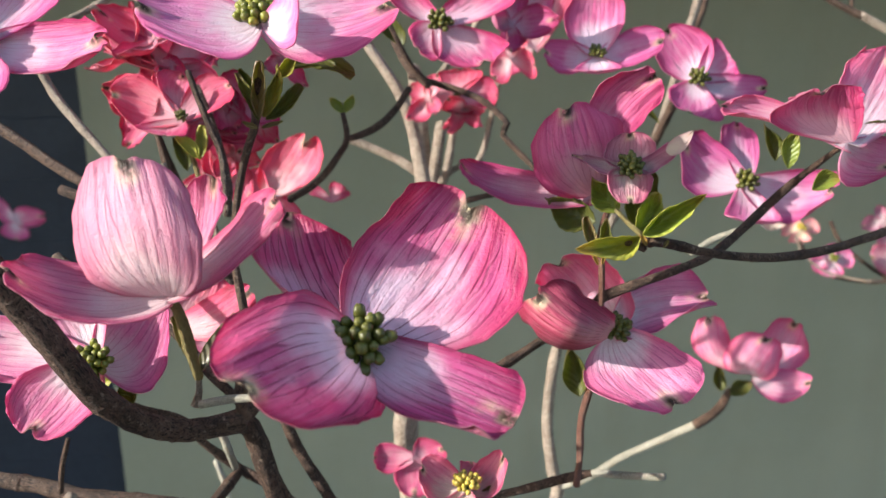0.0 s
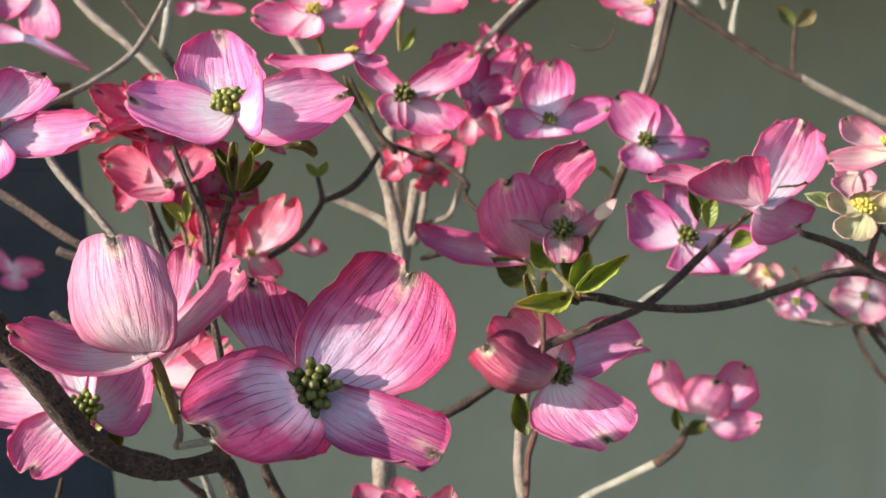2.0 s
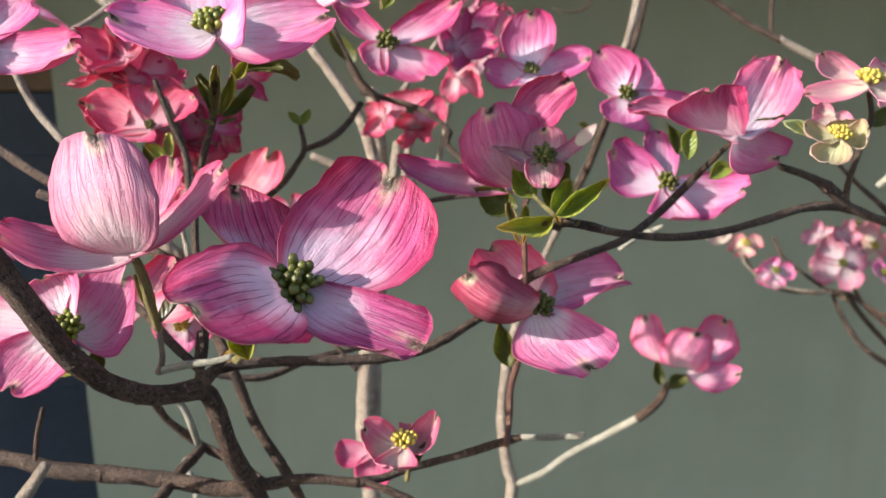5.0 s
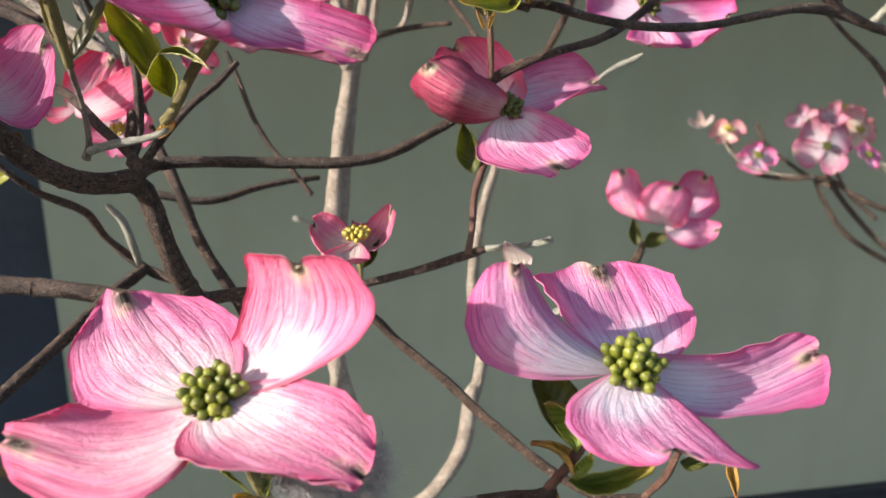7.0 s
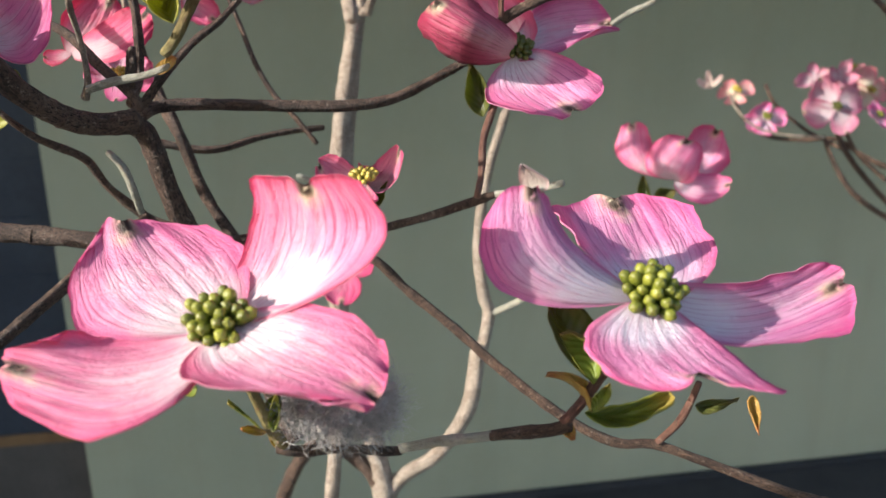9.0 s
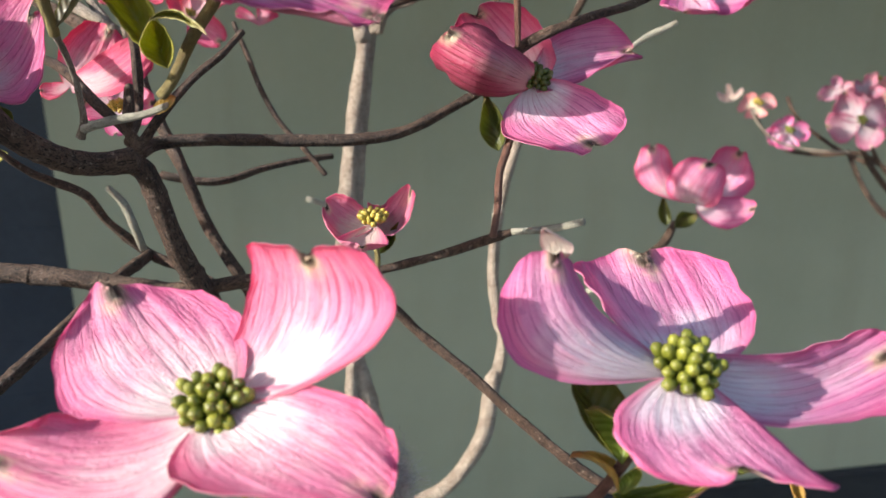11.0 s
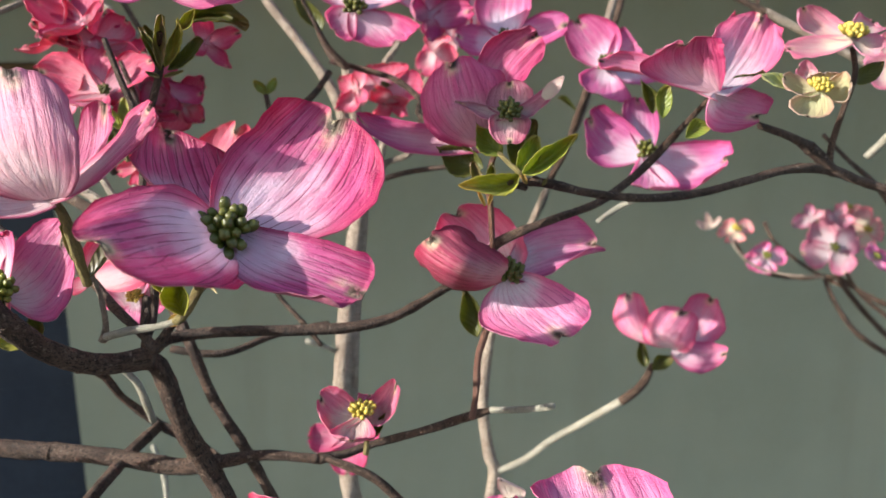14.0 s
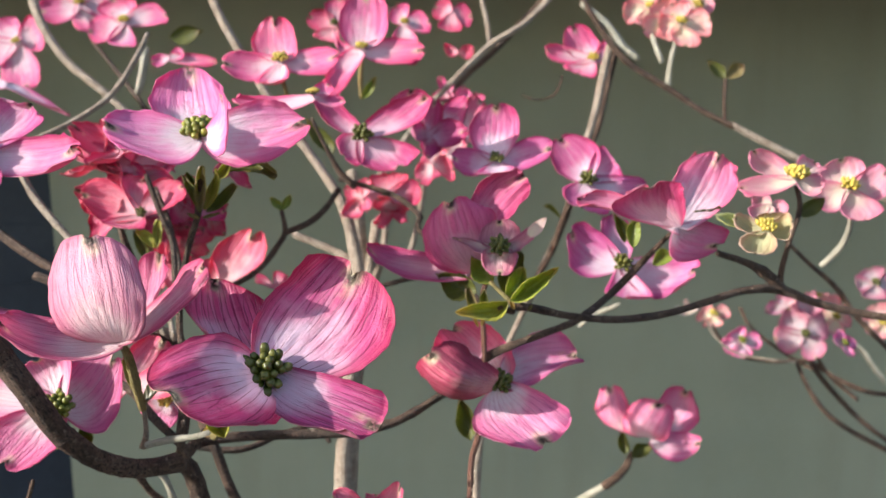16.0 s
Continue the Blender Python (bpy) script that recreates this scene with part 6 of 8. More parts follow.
branch('twig', 'pale grey end of the low twig', W_pale, [(0.0690, 0.3400, 1.2946, 1.63), (0.0845, 0.3314, 1.2984, 1.60), (0.0966, 0.3204, 1.3046, 1.65)])
branch('branch', 'slender brown branch curving upwards', W_bark, [(-0.0849, 0.3255, 1.3342, 2.41), (-0.0822, 0.3334, 1.3364, 2.95), (-0.0688, 0.3385, 1.3370, 2.72), (-0.0476, 0.3440, 1.3361, 2.65), (-0.0230, 0.3483, 1.3348, 2.69), (-0.0003, 0.3528, 1.3339, 2.72), (0.0191, 0.3592, 1.3357, 2.56), (0.0338, 0.3656, 1.3409, 2.33), (0.0503, 0.3737, 1.3484, 2.17), (0.0637, 0.3733, 1.3552, 1.75)])
branch('branch', 'dark brown branch sloping down to a fork', W_bark, [(-0.0103, 0.3336, 1.2741, 1.92), (0.0121, 0.3238, 1.2691, 2.14), (0.0277, 0.3233, 1.2536, 2.17), (0.0487, 0.3123, 1.2391, 2.25), (0.0683, 0.2930, 1.2278, 2.16), (0.0898, 0.2654, 1.2205, 2.10), (0.1101, 0.2567, 1.2128, 2.07), (0.1257, 0.2531, 1.2135, 1.89), (0.1430, 0.2467, 1.2096, 1.87), (0.1663, 0.2385, 1.2037, 2.00), (0.1853, 0.2331, 1.1995, 1.98), (0.2122, 0.2303, 1.1950, 1.82), (0.2392, 0.2284, 1.1930, 1.82)])
branch('branch', 'slim brown branch behind the fork', W_bark, [(-0.1164, 0.4202, 1.3726, 2.82), (-0.1054, 0.4038, 1.3485, 3.01), (-0.0940, 0.3932, 1.3271, 3.11), (-0.0852, 0.3847, 1.3120, 2.95), (-0.0755, 0.3820, 1.2856, 2.98), (-0.0612, 0.3795, 1.2600, 3.02), (-0.0465, 0.3760, 1.2310, 2.82), (-0.0291, 0.3834, 1.1859, 2.95)])
branch('twig', 'thin brown twig behind the branches', W_bark, [(-0.1015, 0.3995, 1.3083, 2.05), (-0.0847, 0.4032, 1.3041, 2.08), (-0.0709, 0.4079, 1.3033, 2.10), (-0.0546, 0.4189, 1.3066, 1.84), (-0.0375, 0.4295, 1.3084, 1.73), (-0.0196, 0.4396, 1.3088, 1.60)])
branch('twig', 'knotty brown twig joining the low branch', W_bark, [(-0.1587, 0.3466, 1.3371, 1.21), (-0.1511, 0.3491, 1.3283, 1.43), (-0.1454, 0.3569, 1.3198, 1.68), (-0.1397, 0.3608, 1.3154, 1.92), (-0.1277, 0.3683, 1.3064, 2.18), (-0.1206, 0.3741, 1.2910, 2.01), (-0.1044, 0.3791, 1.2735, 2.52), (-0.0846, 0.3672, 1.2699, 2.46), (-0.0660, 0.3459, 1.2694, 2.34)])
branch('twig', 'straight brown twig crossing the low branch', W_bark, [(-0.1044, 0.3790, 1.2733, 2.75), (-0.1102, 0.3526, 1.2716, 3.10), (-0.1170, 0.3252, 1.2663, 3.03), (-0.1256, 0.2953, 1.2596, 2.81), (-0.1356, 0.2746, 1.2519, 2.77), (-0.1453, 0.2569, 1.2443, 2.64)])
branch('twig', 'thin knotted brown twig', W_bark, [(-0.0682, 0.4403, 1.3800, 1.26), (-0.0609, 0.4346, 1.3636, 1.41), (-0.0532, 0.4264, 1.3459, 1.41), (-0.0436, 0.4190, 1.3308, 1.40), (-0.0312, 0.4133, 1.3183, 1.40), (-0.0204, 0.4087, 1.3056, 1.40)])
branch('twig', 'short pale twig below the fork', W_pale, [(-0.1139, 0.3606, 1.3115, 1.64), (-0.1084, 0.3634, 1.3031, 1.93), (-0.1052, 0.3651, 1.2905, 1.96), (-0.1052, 0.3722, 1.2784, 1.72)])
branch('twig', 'pale cut spur on the branch', W_pale, [(-0.0973, 0.3018, 1.3485, 1.75), (-0.0862, 0.2994, 1.3519, 1.74), (-0.0718, 0.2958, 1.3549, 1.43), (-0.0622, 0.2935, 1.3584, 1.28)])
branch('twig', 'short upright spur on the branch', W_bark, [(-0.0802, 0.3017, 1.3493, 1.51), (-0.0792, 0.3032, 1.3547, 1.42), (-0.0797, 0.3060, 1.3643, 1.42)])
branch('twig', 'forked spur with a bud', W_sunbark, [(-0.1023, 0.3109, 1.3436, 1.86), (-0.0997, 0.3098, 1.3510, 1.38), (-0.0973, 0.3015, 1.3655, 1.11), (-0.0949, 0.2894, 1.3778, 1.13), (-0.0790, 0.2462, 1.3862, 1.00)])
branch('flower_stalk', 'green-brown flower stalk under the cup-shaped flower', W_stalk, [(-0.0790, 0.2462, 1.3862, 1.58), (-0.0798, 0.2428, 1.3962, 1.84), (-0.0799, 0.2385, 1.4065, 1.97), (-0.0805, 0.2354, 1.4140, 1.66), (-0.0829, 0.2346, 1.4185, 1.28)])
branch('flower_stalk', 'green flower stalk behind the large flower', W_stalk, [(-0.0563, 0.2677, 1.3655, 1.84), (-0.0508, 0.2638, 1.3710, 1.81), (-0.0411, 0.2573, 1.3853, 1.95), (-0.0299, 0.2446, 1.3971, 1.84), (-0.0267, 0.2273, 1.4001, 1.51)])
branch('twig', 'dark twig rising from the fork', W_bark, [(-0.0790, 0.3084, 1.3410, 2.02), (-0.0695, 0.3117, 1.3535, 1.84), (-0.0590, 0.3200, 1.3653, 1.67), (-0.0493, 0.3272, 1.3733, 1.51), (-0.0418, 0.3346, 1.3818, 1.34)])
branch('twig', 'upright spur with scaly buds', W_bark, [(-0.0837, 0.3104, 1.3476, 2.27), (-0.0828, 0.3139, 1.3624, 1.77)])
branch('branch', 'brown branch behind the coral flower', W_bark, [(-0.1723, 0.3534, 1.3954, 2.30), (-0.1552, 0.3449, 1.3853, 2.06), (-0.1385, 0.3368, 1.3766, 1.83), (-0.1151, 0.3290, 1.3693, 2.00), (-0.0964, 0.3146, 1.3568, 2.14), (-0.0833, 0.3091, 1.3462, 2.12), (-0.0789, 0.3071, 1.3396, 2.12)])
# these two brown stems get the lit bark colour for the sun on them
branch('branch', 'upright stem coloured pale as in sun', W_sunbark, [(-0.0237, 0.6851, 1.4576, 5.21), (-0.0193, 0.6813, 1.4174, 6.19), (-0.0160, 0.6764, 1.3717, 7.19), (-0.0142, 0.6484, 1.3466, 6.32), (-0.0218, 0.6347, 1.2991, 6.95), (-0.0272, 0.6211, 1.2515, 7.16), (-0.0312, 0.6061, 1.1997, 7.60), (-0.0303, 0.6011, 1.1348, 7.49), (-0.0128, 0.5875, 1.0629, 7.60), (-0.0019, 0.5796, 1.0076, 9.07), (0.0070, 0.5728, 0.9555, 10.12), (0.0145, 0.5910, 0.8178, 11.47)])
branch('branch', 'upright brown stem coloured as sunlit beside the pale one', W_sunbark, [(-0.0012, 0.6791, 1.4124, 4.46), (-0.0101, 0.6609, 1.3549, 4.83), (-0.0152, 0.6468, 1.3108, 4.83), (-0.0214, 0.6257, 1.2445, 5.20), (-0.0252, 0.6139, 1.1751, 5.27), (-0.0283, 0.5894, 1.0989, 5.27), (-0.0348, 0.5723, 1.0128, 5.73), (-0.0497, 0.5770, 0.8950, 6.87)])
branch('branch', 'stem fork leaning away', W_bark, [(-0.0514, 0.5760, 1.0218, 5.26), (-0.0642, 0.5763, 1.0045, 5.77), (-0.0787, 0.5828, 0.9737, 5.90), (-0.0947, 0.5899, 0.9284, 6.57)])
branch('branch', 'short brown stem joining the pale one', W_bark, [(-0.0466, 0.5751, 1.0196, 4.78), (-0.0256, 0.5763, 1.0102, 5.77), (-0.0068, 0.5750, 0.9928, 6.30), (0.0048, 0.5716, 0.9678, 6.34)])
branch('branch', 'slim pale upright stem', W_sunbark, [(0.1063, 0.6279, 1.2847, 3.56), (0.0955, 0.6277, 1.2474, 4.02), (0.0884, 0.6224, 1.2107, 4.47), (0.0855, 0.6122, 1.1754, 4.47), (0.0895, 0.6019, 1.1399, 4.86), (0.0938, 0.5973, 1.1244, 5.27), (0.0863, 0.5879, 1.0913, 4.86), (0.0850, 0.5888, 1.0974, 6.26), (0.0760, 0.5746, 1.0522, 6.69), (0.0511, 0.5684, 1.0133, 5.88), (0.0222, 0.5725, 0.9893, 6.40), (0.0048, 0.5716, 0.9678, 7.30)])
branch('twig', 'pale twig carrying the half-open flower', W_pale, [(0.0938, 0.5973, 1.1244, 2.95), (0.1180, 0.5908, 1.1396, 2.90), (0.1392, 0.5855, 1.1588, 2.86), (0.1631, 0.5751, 1.1787, 2.97), (0.1895, 0.5563, 1.2053, 3.02)])
branch('twig', 'brown end of the pale twig', W_bark, [(0.1877, 0.5569, 1.2037, 3.78), (0.1972, 0.5550, 1.2123, 3.34), (0.2045, 0.5534, 1.2216, 3.32), (0.2097, 0.5530, 1.2348, 2.47)])
branch('flower_stalk', 'brown twig under the dusky flower', W_redstalk, [(0.0592, 0.3243, 1.2974, 1.52), (0.0617, 0.3332, 1.3068, 1.54), (0.0630, 0.3422, 1.3198, 1.77), (0.0663, 0.3478, 1.3288, 1.78), (0.0712, 0.3542, 1.3404, 1.59), (0.0778, 0.3610, 1.3534, 1.21)])
branch('twig', 'dark twig crossing the branch', W_bark, [(0.0696, 0.3638, 1.3662, 1.89), (0.0734, 0.3636, 1.3721, 2.69), (0.0849, 0.3592, 1.3790, 2.13), (0.1039, 0.3606, 1.3855, 2.01), (0.1248, 0.3708, 1.3907, 2.05), (0.1443, 0.3866, 1.3992, 2.12), (0.1590, 0.3929, 1.4106, 2.27), (0.1697, 0.3848, 1.4260, 1.67), (0.1783, 0.3668, 1.4431, 1.19)])
branch('flower_stalk', 'upright twig below the young flower', W_redstalk, [(0.0707, 0.3478, 1.3742, 1.25), (0.0699, 0.3487, 1.3928, 1.45), (0.0689, 0.3491, 1.4083, 1.44), (0.0736, 0.3473, 1.4239, 1.23), (0.0769, 0.3446, 1.4335, 1.01)])
branch('branch', 'smooth brown branch with rings', W_bark, [(0.0834, 0.3352, 1.4069, 1.69), (0.0939, 0.3358, 1.4063, 2.15), (0.1124, 0.3394, 1.4013, 1.92), (0.1314, 0.3433, 1.3979, 1.95), (0.1493, 0.3475, 1.3967, 2.11), (0.1718, 0.3560, 1.3975, 2.01), (0.1975, 0.3668, 1.4012, 2.06), (0.2247, 0.3786, 1.4052, 2.26), (0.2487, 0.3876, 1.4034, 2.87), (0.2691, 0.3868, 1.3958, 2.44), (0.2925, 0.3851, 1.3901, 2.31), (0.3225, 0.3833, 1.3853, 2.31), (0.3625, 0.3912, 1.3797, 2.35)])
branch('twig', 'short brown twig with a knot', W_bark, [(0.2504, 0.3876, 1.4037, 3.00), (0.2388, 0.3855, 1.4134, 3.31), (0.2253, 0.3820, 1.4209, 2.13), (0.2060, 0.3757, 1.4277, 1.77)])
branch('twig', 'thin twig under the cream flowers', W_bark, [(0.2483, 0.3871, 1.4062, 2.00), (0.2488, 0.3859, 1.4183, 1.66), (0.2516, 0.3833, 1.4353, 1.47), (0.2558, 0.3837, 1.4517, 1.47), (0.2538, 0.3847, 1.4647, 1.30)])
branch('twig', 'dark twig behind the cream flowers', W_bark, [(0.3469, 0.5976, 1.4021, 1.62), (0.3658, 0.5941, 1.3831, 1.79), (0.3894, 0.5899, 1.3618, 2.34), (0.4082, 0.5853, 1.3357, 2.34), (0.4366, 0.5799, 1.3072, 2.34)])
branch('twig', 'pale spur under the cream flower', W_pale, [(0.3383, 0.5158, 1.3947, 2.54), (0.3429, 0.4981, 1.4122, 2.46), (0.3387, 0.4809, 1.4309, 1.98), (0.3299, 0.4692, 1.4518, 1.54)])
branch('twig', 'thin brown twig near the wall', W_bark, [(0.3928, 0.8776, 1.2584, 1.54), (0.4015, 0.8747, 1.2414, 1.77), (0.4212, 0.8612, 1.2239, 2.03), (0.4574, 0.8492, 1.2199, 2.27), (0.4927, 0.8382, 1.2226, 2.25), (0.5205, 0.8246, 1.2059, 2.95), (0.5542, 0.8113, 1.1927, 2.92), (0.6060, 0.8089, 1.1893, 2.92)])
branch('twig', 'thin brown twig sloping down', W_bark, [(0.4817, 0.8329, 1.2514, 2.23), (0.4969, 0.8322, 1.2175, 2.96), (0.5229, 0.8263, 1.1848, 2.96), (0.5527, 0.8154, 1.1539, 2.95), (0.5982, 0.8088, 1.1213, 2.95)])
branch('twig', 'pale crooked spur near the wall', W_pale, [(0.5327, 0.8408, 1.2485, 2.48), (0.5503, 0.8285, 1.2381, 3.44), (0.5605, 0.8203, 1.2201, 3.42), (0.5801, 0.8108, 1.1958, 3.40)])
branch('twig', 'thin brown twig near the wall', W_bark, [(0.4336, 0.8988, 1.2739, 2.61), (0.4432, 0.8850, 1.2523, 1.79), (0.4730, 0.8701, 1.2276, 2.05), (0.4992, 0.8365, 1.2127, 1.99)])
branch('branch', 'knotty brown branch above the blossoms', W_bark, [(0.1705, 0.6808, 1.6395, 2.55), (0.1964, 0.6782, 1.5951, 2.57), (0.2252, 0.6764, 1.5576, 2.94), (0.2648, 0.6762, 1.5323, 2.96), (0.2962, 0.6740, 1.5118, 2.61), (0.3270, 0.6705, 1.4963, 2.97)])
# same branch continued; only its colour changes, to paint in the sunshine
branch('branch', 'brown stretch of the knotty branch coloured as sunlit', W_sunbark, [(0.3250, 0.6708, 1.4979, 3.31), (0.3578, 0.6671, 1.4808, 3.31), (0.4040, 0.6619, 1.4576, 3.31), (0.4503, 0.6571, 1.4370, 3.31), (0.5017, 0.6517, 1.4137, 3.31)])
branch('twig', 'pale spur on the knotty branch', W_pale, [(0.1863, 0.6804, 1.6077, 3.05), (0.2097, 0.6796, 1.5878, 3.57), (0.2228, 0.6785, 1.5703, 4.09), (0.2385, 0.6780, 1.5577, 3.08)])
branch('twig', 'thin upright twig with a small bud', W_bark, [(0.3183, 0.6716, 1.5015, 1.81), (0.3180, 0.6744, 1.5193, 1.81), (0.3192, 0.6775, 1.5398, 2.07)])
branch('twig', 'short pale upright twig', W_pale, [(0.2658, 0.6762, 1.5323, 3.09), (0.2681, 0.6792, 1.5527, 2.32), (0.2736, 0.6842, 1.5732, 2.07)])
branch('twig', 'short pale upright twig', W_pale, [(0.2609, 0.6799, 1.5552, 2.58), (0.2545, 0.6849, 1.5733, 2.32), (0.2600, 0.7211, 1.5924, 2.16)])
# sun on this stem is painted by the lighter bark, on every side
branch('branch', 'upright brown stem coloured as sunlit all round', W_sunbark, [(0.2176, 0.6905, 1.5815, 3.50), (0.2084, 0.6810, 1.5504, 3.86), (0.1992, 0.6707, 1.5147, 3.46), (0.1901, 0.6617, 1.4871, 3.05), (0.1786, 0.6513, 1.4498, 2.83), (0.1672, 0.6414, 1.4155, 2.81), (0.1485, 0.6318, 1.3817, 2.62), (0.1343, 0.6179, 1.3543, 2.58), (0.1237, 0.6241, 1.3268, 2.64), (0.1098, 0.6284, 1.2938, 2.92), (0.1053, 0.6269, 1.2813, 3.15)])
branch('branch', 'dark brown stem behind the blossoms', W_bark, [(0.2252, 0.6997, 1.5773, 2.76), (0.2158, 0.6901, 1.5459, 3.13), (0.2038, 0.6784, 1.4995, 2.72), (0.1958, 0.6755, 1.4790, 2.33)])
# full sun painted by the lighter bark colour
branch('branch', 'sloping branch coloured as in full sun', W_sunbark, [(0.1889, 0.7817, 1.6410, 3.21), (0.1477, 0.7719, 1.6010, 3.19), (0.1128, 0.7647, 1.5793, 3.17), (0.0782, 0.7559, 1.5473, 3.15), (0.0496, 0.7471, 1.5167, 2.91), (0.0158, 0.7315, 1.4730, 2.87), (-0.0116, 0.7165, 1.4358, 3.06)])
branch('branch', 'dark brown branch behind the blossoms', W_bark, [(0.1689, 0.8005, 1.6270, 3.08), (0.1210, 0.7894, 1.5775, 3.06), (0.0853, 0.7807, 1.5457, 3.05), (0.0615, 0.7670, 1.5170, 2.58)])
branch('twig', 'thin pale twig among the blossoms', W_sunbark, [(0.1017, 0.7839, 1.6358, 2.58), (0.1089, 0.7733, 1.6012, 2.56), (0.1105, 0.7648, 1.5793, 2.55)])
branch('branch', 'pale tan stem slanting up', W_sunbark, [(-0.1526, 0.6908, 1.6312, 3.54), (-0.1342, 0.6789, 1.5906, 4.01), (-0.1111, 0.6672, 1.5529, 3.74), (-0.0858, 0.6551, 1.5133, 3.71), (-0.0559, 0.6430, 1.4743, 3.93), (-0.0313, 0.6315, 1.4382, 4.39), (-0.0191, 0.6202, 1.4002, 5.33), (-0.0117, 0.6035, 1.3591, 5.73)])
branch('branch', 'pale tan stem behind the pale flower', W_sunbark, [(-0.3369, 0.7581, 1.6317, 4.37), (-0.3166, 0.7408, 1.5901, 4.31), (-0.2885, 0.7247, 1.5573, 3.99), (-0.2558, 0.7097, 1.5330, 3.68), (-0.2281, 0.7000, 1.5095, 3.39), (-0.2007, 0.6900, 1.4837, 3.11)])
branch('twig', 'pale twig curving behind the blossoms', W_sunbark, [(-0.1643, 0.5601, 1.5688, 2.03), (-0.1705, 0.5472, 1.5492, 2.16), (-0.1859, 0.5335, 1.5222, 2.13), (-0.2085, 0.5213, 1.5041, 2.09), (-0.2323, 0.5101, 1.4914, 1.90), (-0.2433, 0.4991, 1.4832, 1.87)])
branch('twig', 'pale grey upright spur', W_pale, [(-0.1726, 0.5793, 1.5601, 3.06), (-0.1754, 0.5764, 1.5407, 3.06), (-0.1791, 0.5742, 1.5256, 2.62)])
branch('twig', 'thin dark brown twig', W_bark, [(-0.2747, 0.7479, 1.5801, 2.18), (-0.2470, 0.7322, 1.5497, 2.16), (-0.2198, 0.7161, 1.5174, 2.40), (-0.2011, 0.7013, 1.4912, 2.36)])
branch('branch', 'grey-brown branch before the dark door', W_sunbark, [(-0.2156, 0.4467, 1.4778, 2.27), (-0.2069, 0.4436, 1.4603, 2.41), (-0.1942, 0.4361, 1.4467, 2.39), (-0.1783, 0.4281, 1.4317, 2.23), (-0.1590, 0.4147, 1.4145, 1.91)])
branch('branch', 'dark brown branch by the dark door', W_bark, [(-0.2587, 0.4632, 1.4443, 2.95), (-0.2342, 0.4554, 1.4321, 2.92), (-0.2138, 0.4478, 1.4201, 2.89), (-0.1936, 0.4405, 1.4102, 2.58), (-0.1633, 0.4324, 1.3969, 2.27)])
branch('twig', 'thin twig with a green bud tip', W_bark, [(-0.0602, 0.5004, 1.4415, 1.51), (-0.0577, 0.4990, 1.4264, 1.86), (-0.0630, 0.4977, 1.4166, 2.04), (-0.0759, 0.4957, 1.4008, 2.04), (-0.0929, 0.4896, 1.3901, 2.02)])
branch('twig', 'bent slender brown twig', W_bark, [(-0.0577, 0.4989, 1.4256, 2.04), (-0.0417, 0.4994, 1.4322, 2.20), (-0.0301, 0.5055, 1.4415, 2.05), (-0.0204, 0.5123, 1.4550, 2.07)])
branch('twig', 'tan twig behind the flowers', W_sunbark, [(-0.0714, 0.6331, 1.4064, 3.19), (-0.0469, 0.6307, 1.3965, 3.19), (-0.0270, 0.6236, 1.3875, 3.42), (-0.0121, 0.6163, 1.3763, 3.88)])
branch('branch', 'brown stem behind the red-pink flowers', W_bark, [(-0.0734, 0.3348, 1.4740, 2.08), (-0.0763, 0.3373, 1.4566, 1.75), (-0.0821, 0.3403, 1.4418, 1.60), (-0.0875, 0.3423, 1.4208, 1.61), (-0.0889, 0.3388, 1.3976, 1.79), (-0.0857, 0.3351, 1.3743, 1.98), (-0.0859, 0.3315, 1.3511, 1.98), (-0.0839, 0.3097, 1.3416, 1.89)])
branch('twig', 'dark twig behind the red-pink flowers', W_bark, [(-0.1186, 0.3920, 1.4735, 1.46), (-0.1102, 0.3883, 1.4513, 1.68), (-0.1040, 0.3856, 1.4354, 1.68), (-0.0997, 0.3722, 1.4151, 1.65)])
branch('twig', 'thin twig below the red-pink flower', W_bark, [(-0.1522, 0.4387, 1.4407, 1.60), (-0.1470, 0.4356, 1.4214, 1.95), (-0.1420, 0.4316, 1.3968, 1.95)])
branch('twig', 'dark twig crossing behind the blossoms', W_bark, [(-0.0208, 0.5183, 1.4615, 1.64), (-0.0003, 0.5169, 1.4565, 1.97), (0.0223, 0.5048, 1.4492, 1.93), (0.0381, 0.4922, 1.4363, 1.90), (0.0358, 0.4931, 1.4292, 1.91), (0.0586, 0.4762, 1.4066, 1.61), (0.0772, 0.4588, 1.3818, 1.44)])
branch('branch', 'upright pale stem behind the blossoms', W_sunbark, [(0.0152, 0.6533, 1.4542, 2.67), (0.0097, 0.6563, 1.4207, 2.95), (0.0045, 0.6489, 1.3871, 3.19), (-0.0026, 0.6535, 1.3610, 3.24)])
branch('branch', 'upright pale stem behind the blossoms', W_sunbark, [(0.0432, 0.6523, 1.4502, 2.18), (0.0362, 0.6539, 1.4109, 2.46), (0.0276, 0.6487, 1.3869, 2.46), (0.0077, 0.6522, 1.3789, 2.47), (-0.0075, 0.6535, 1.3610, 2.74)])
branch('branch', 'slender brown flower stem', W_bark, [(-0.0084, 0.5008, 1.4582, 2.10), (-0.0193, 0.4983, 1.4700, 1.67), (-0.0281, 0.4970, 1.4870, 1.45), (-0.0367, 0.4960, 1.5056, 1.23)])
branch('branch', 'brown stem below the rose flower', W_bark, [(-0.0092, 0.5008, 1.4582, 2.41), (-0.0231, 0.5435, 1.4658, 2.01), (-0.0331, 0.5673, 1.4805, 1.78)])
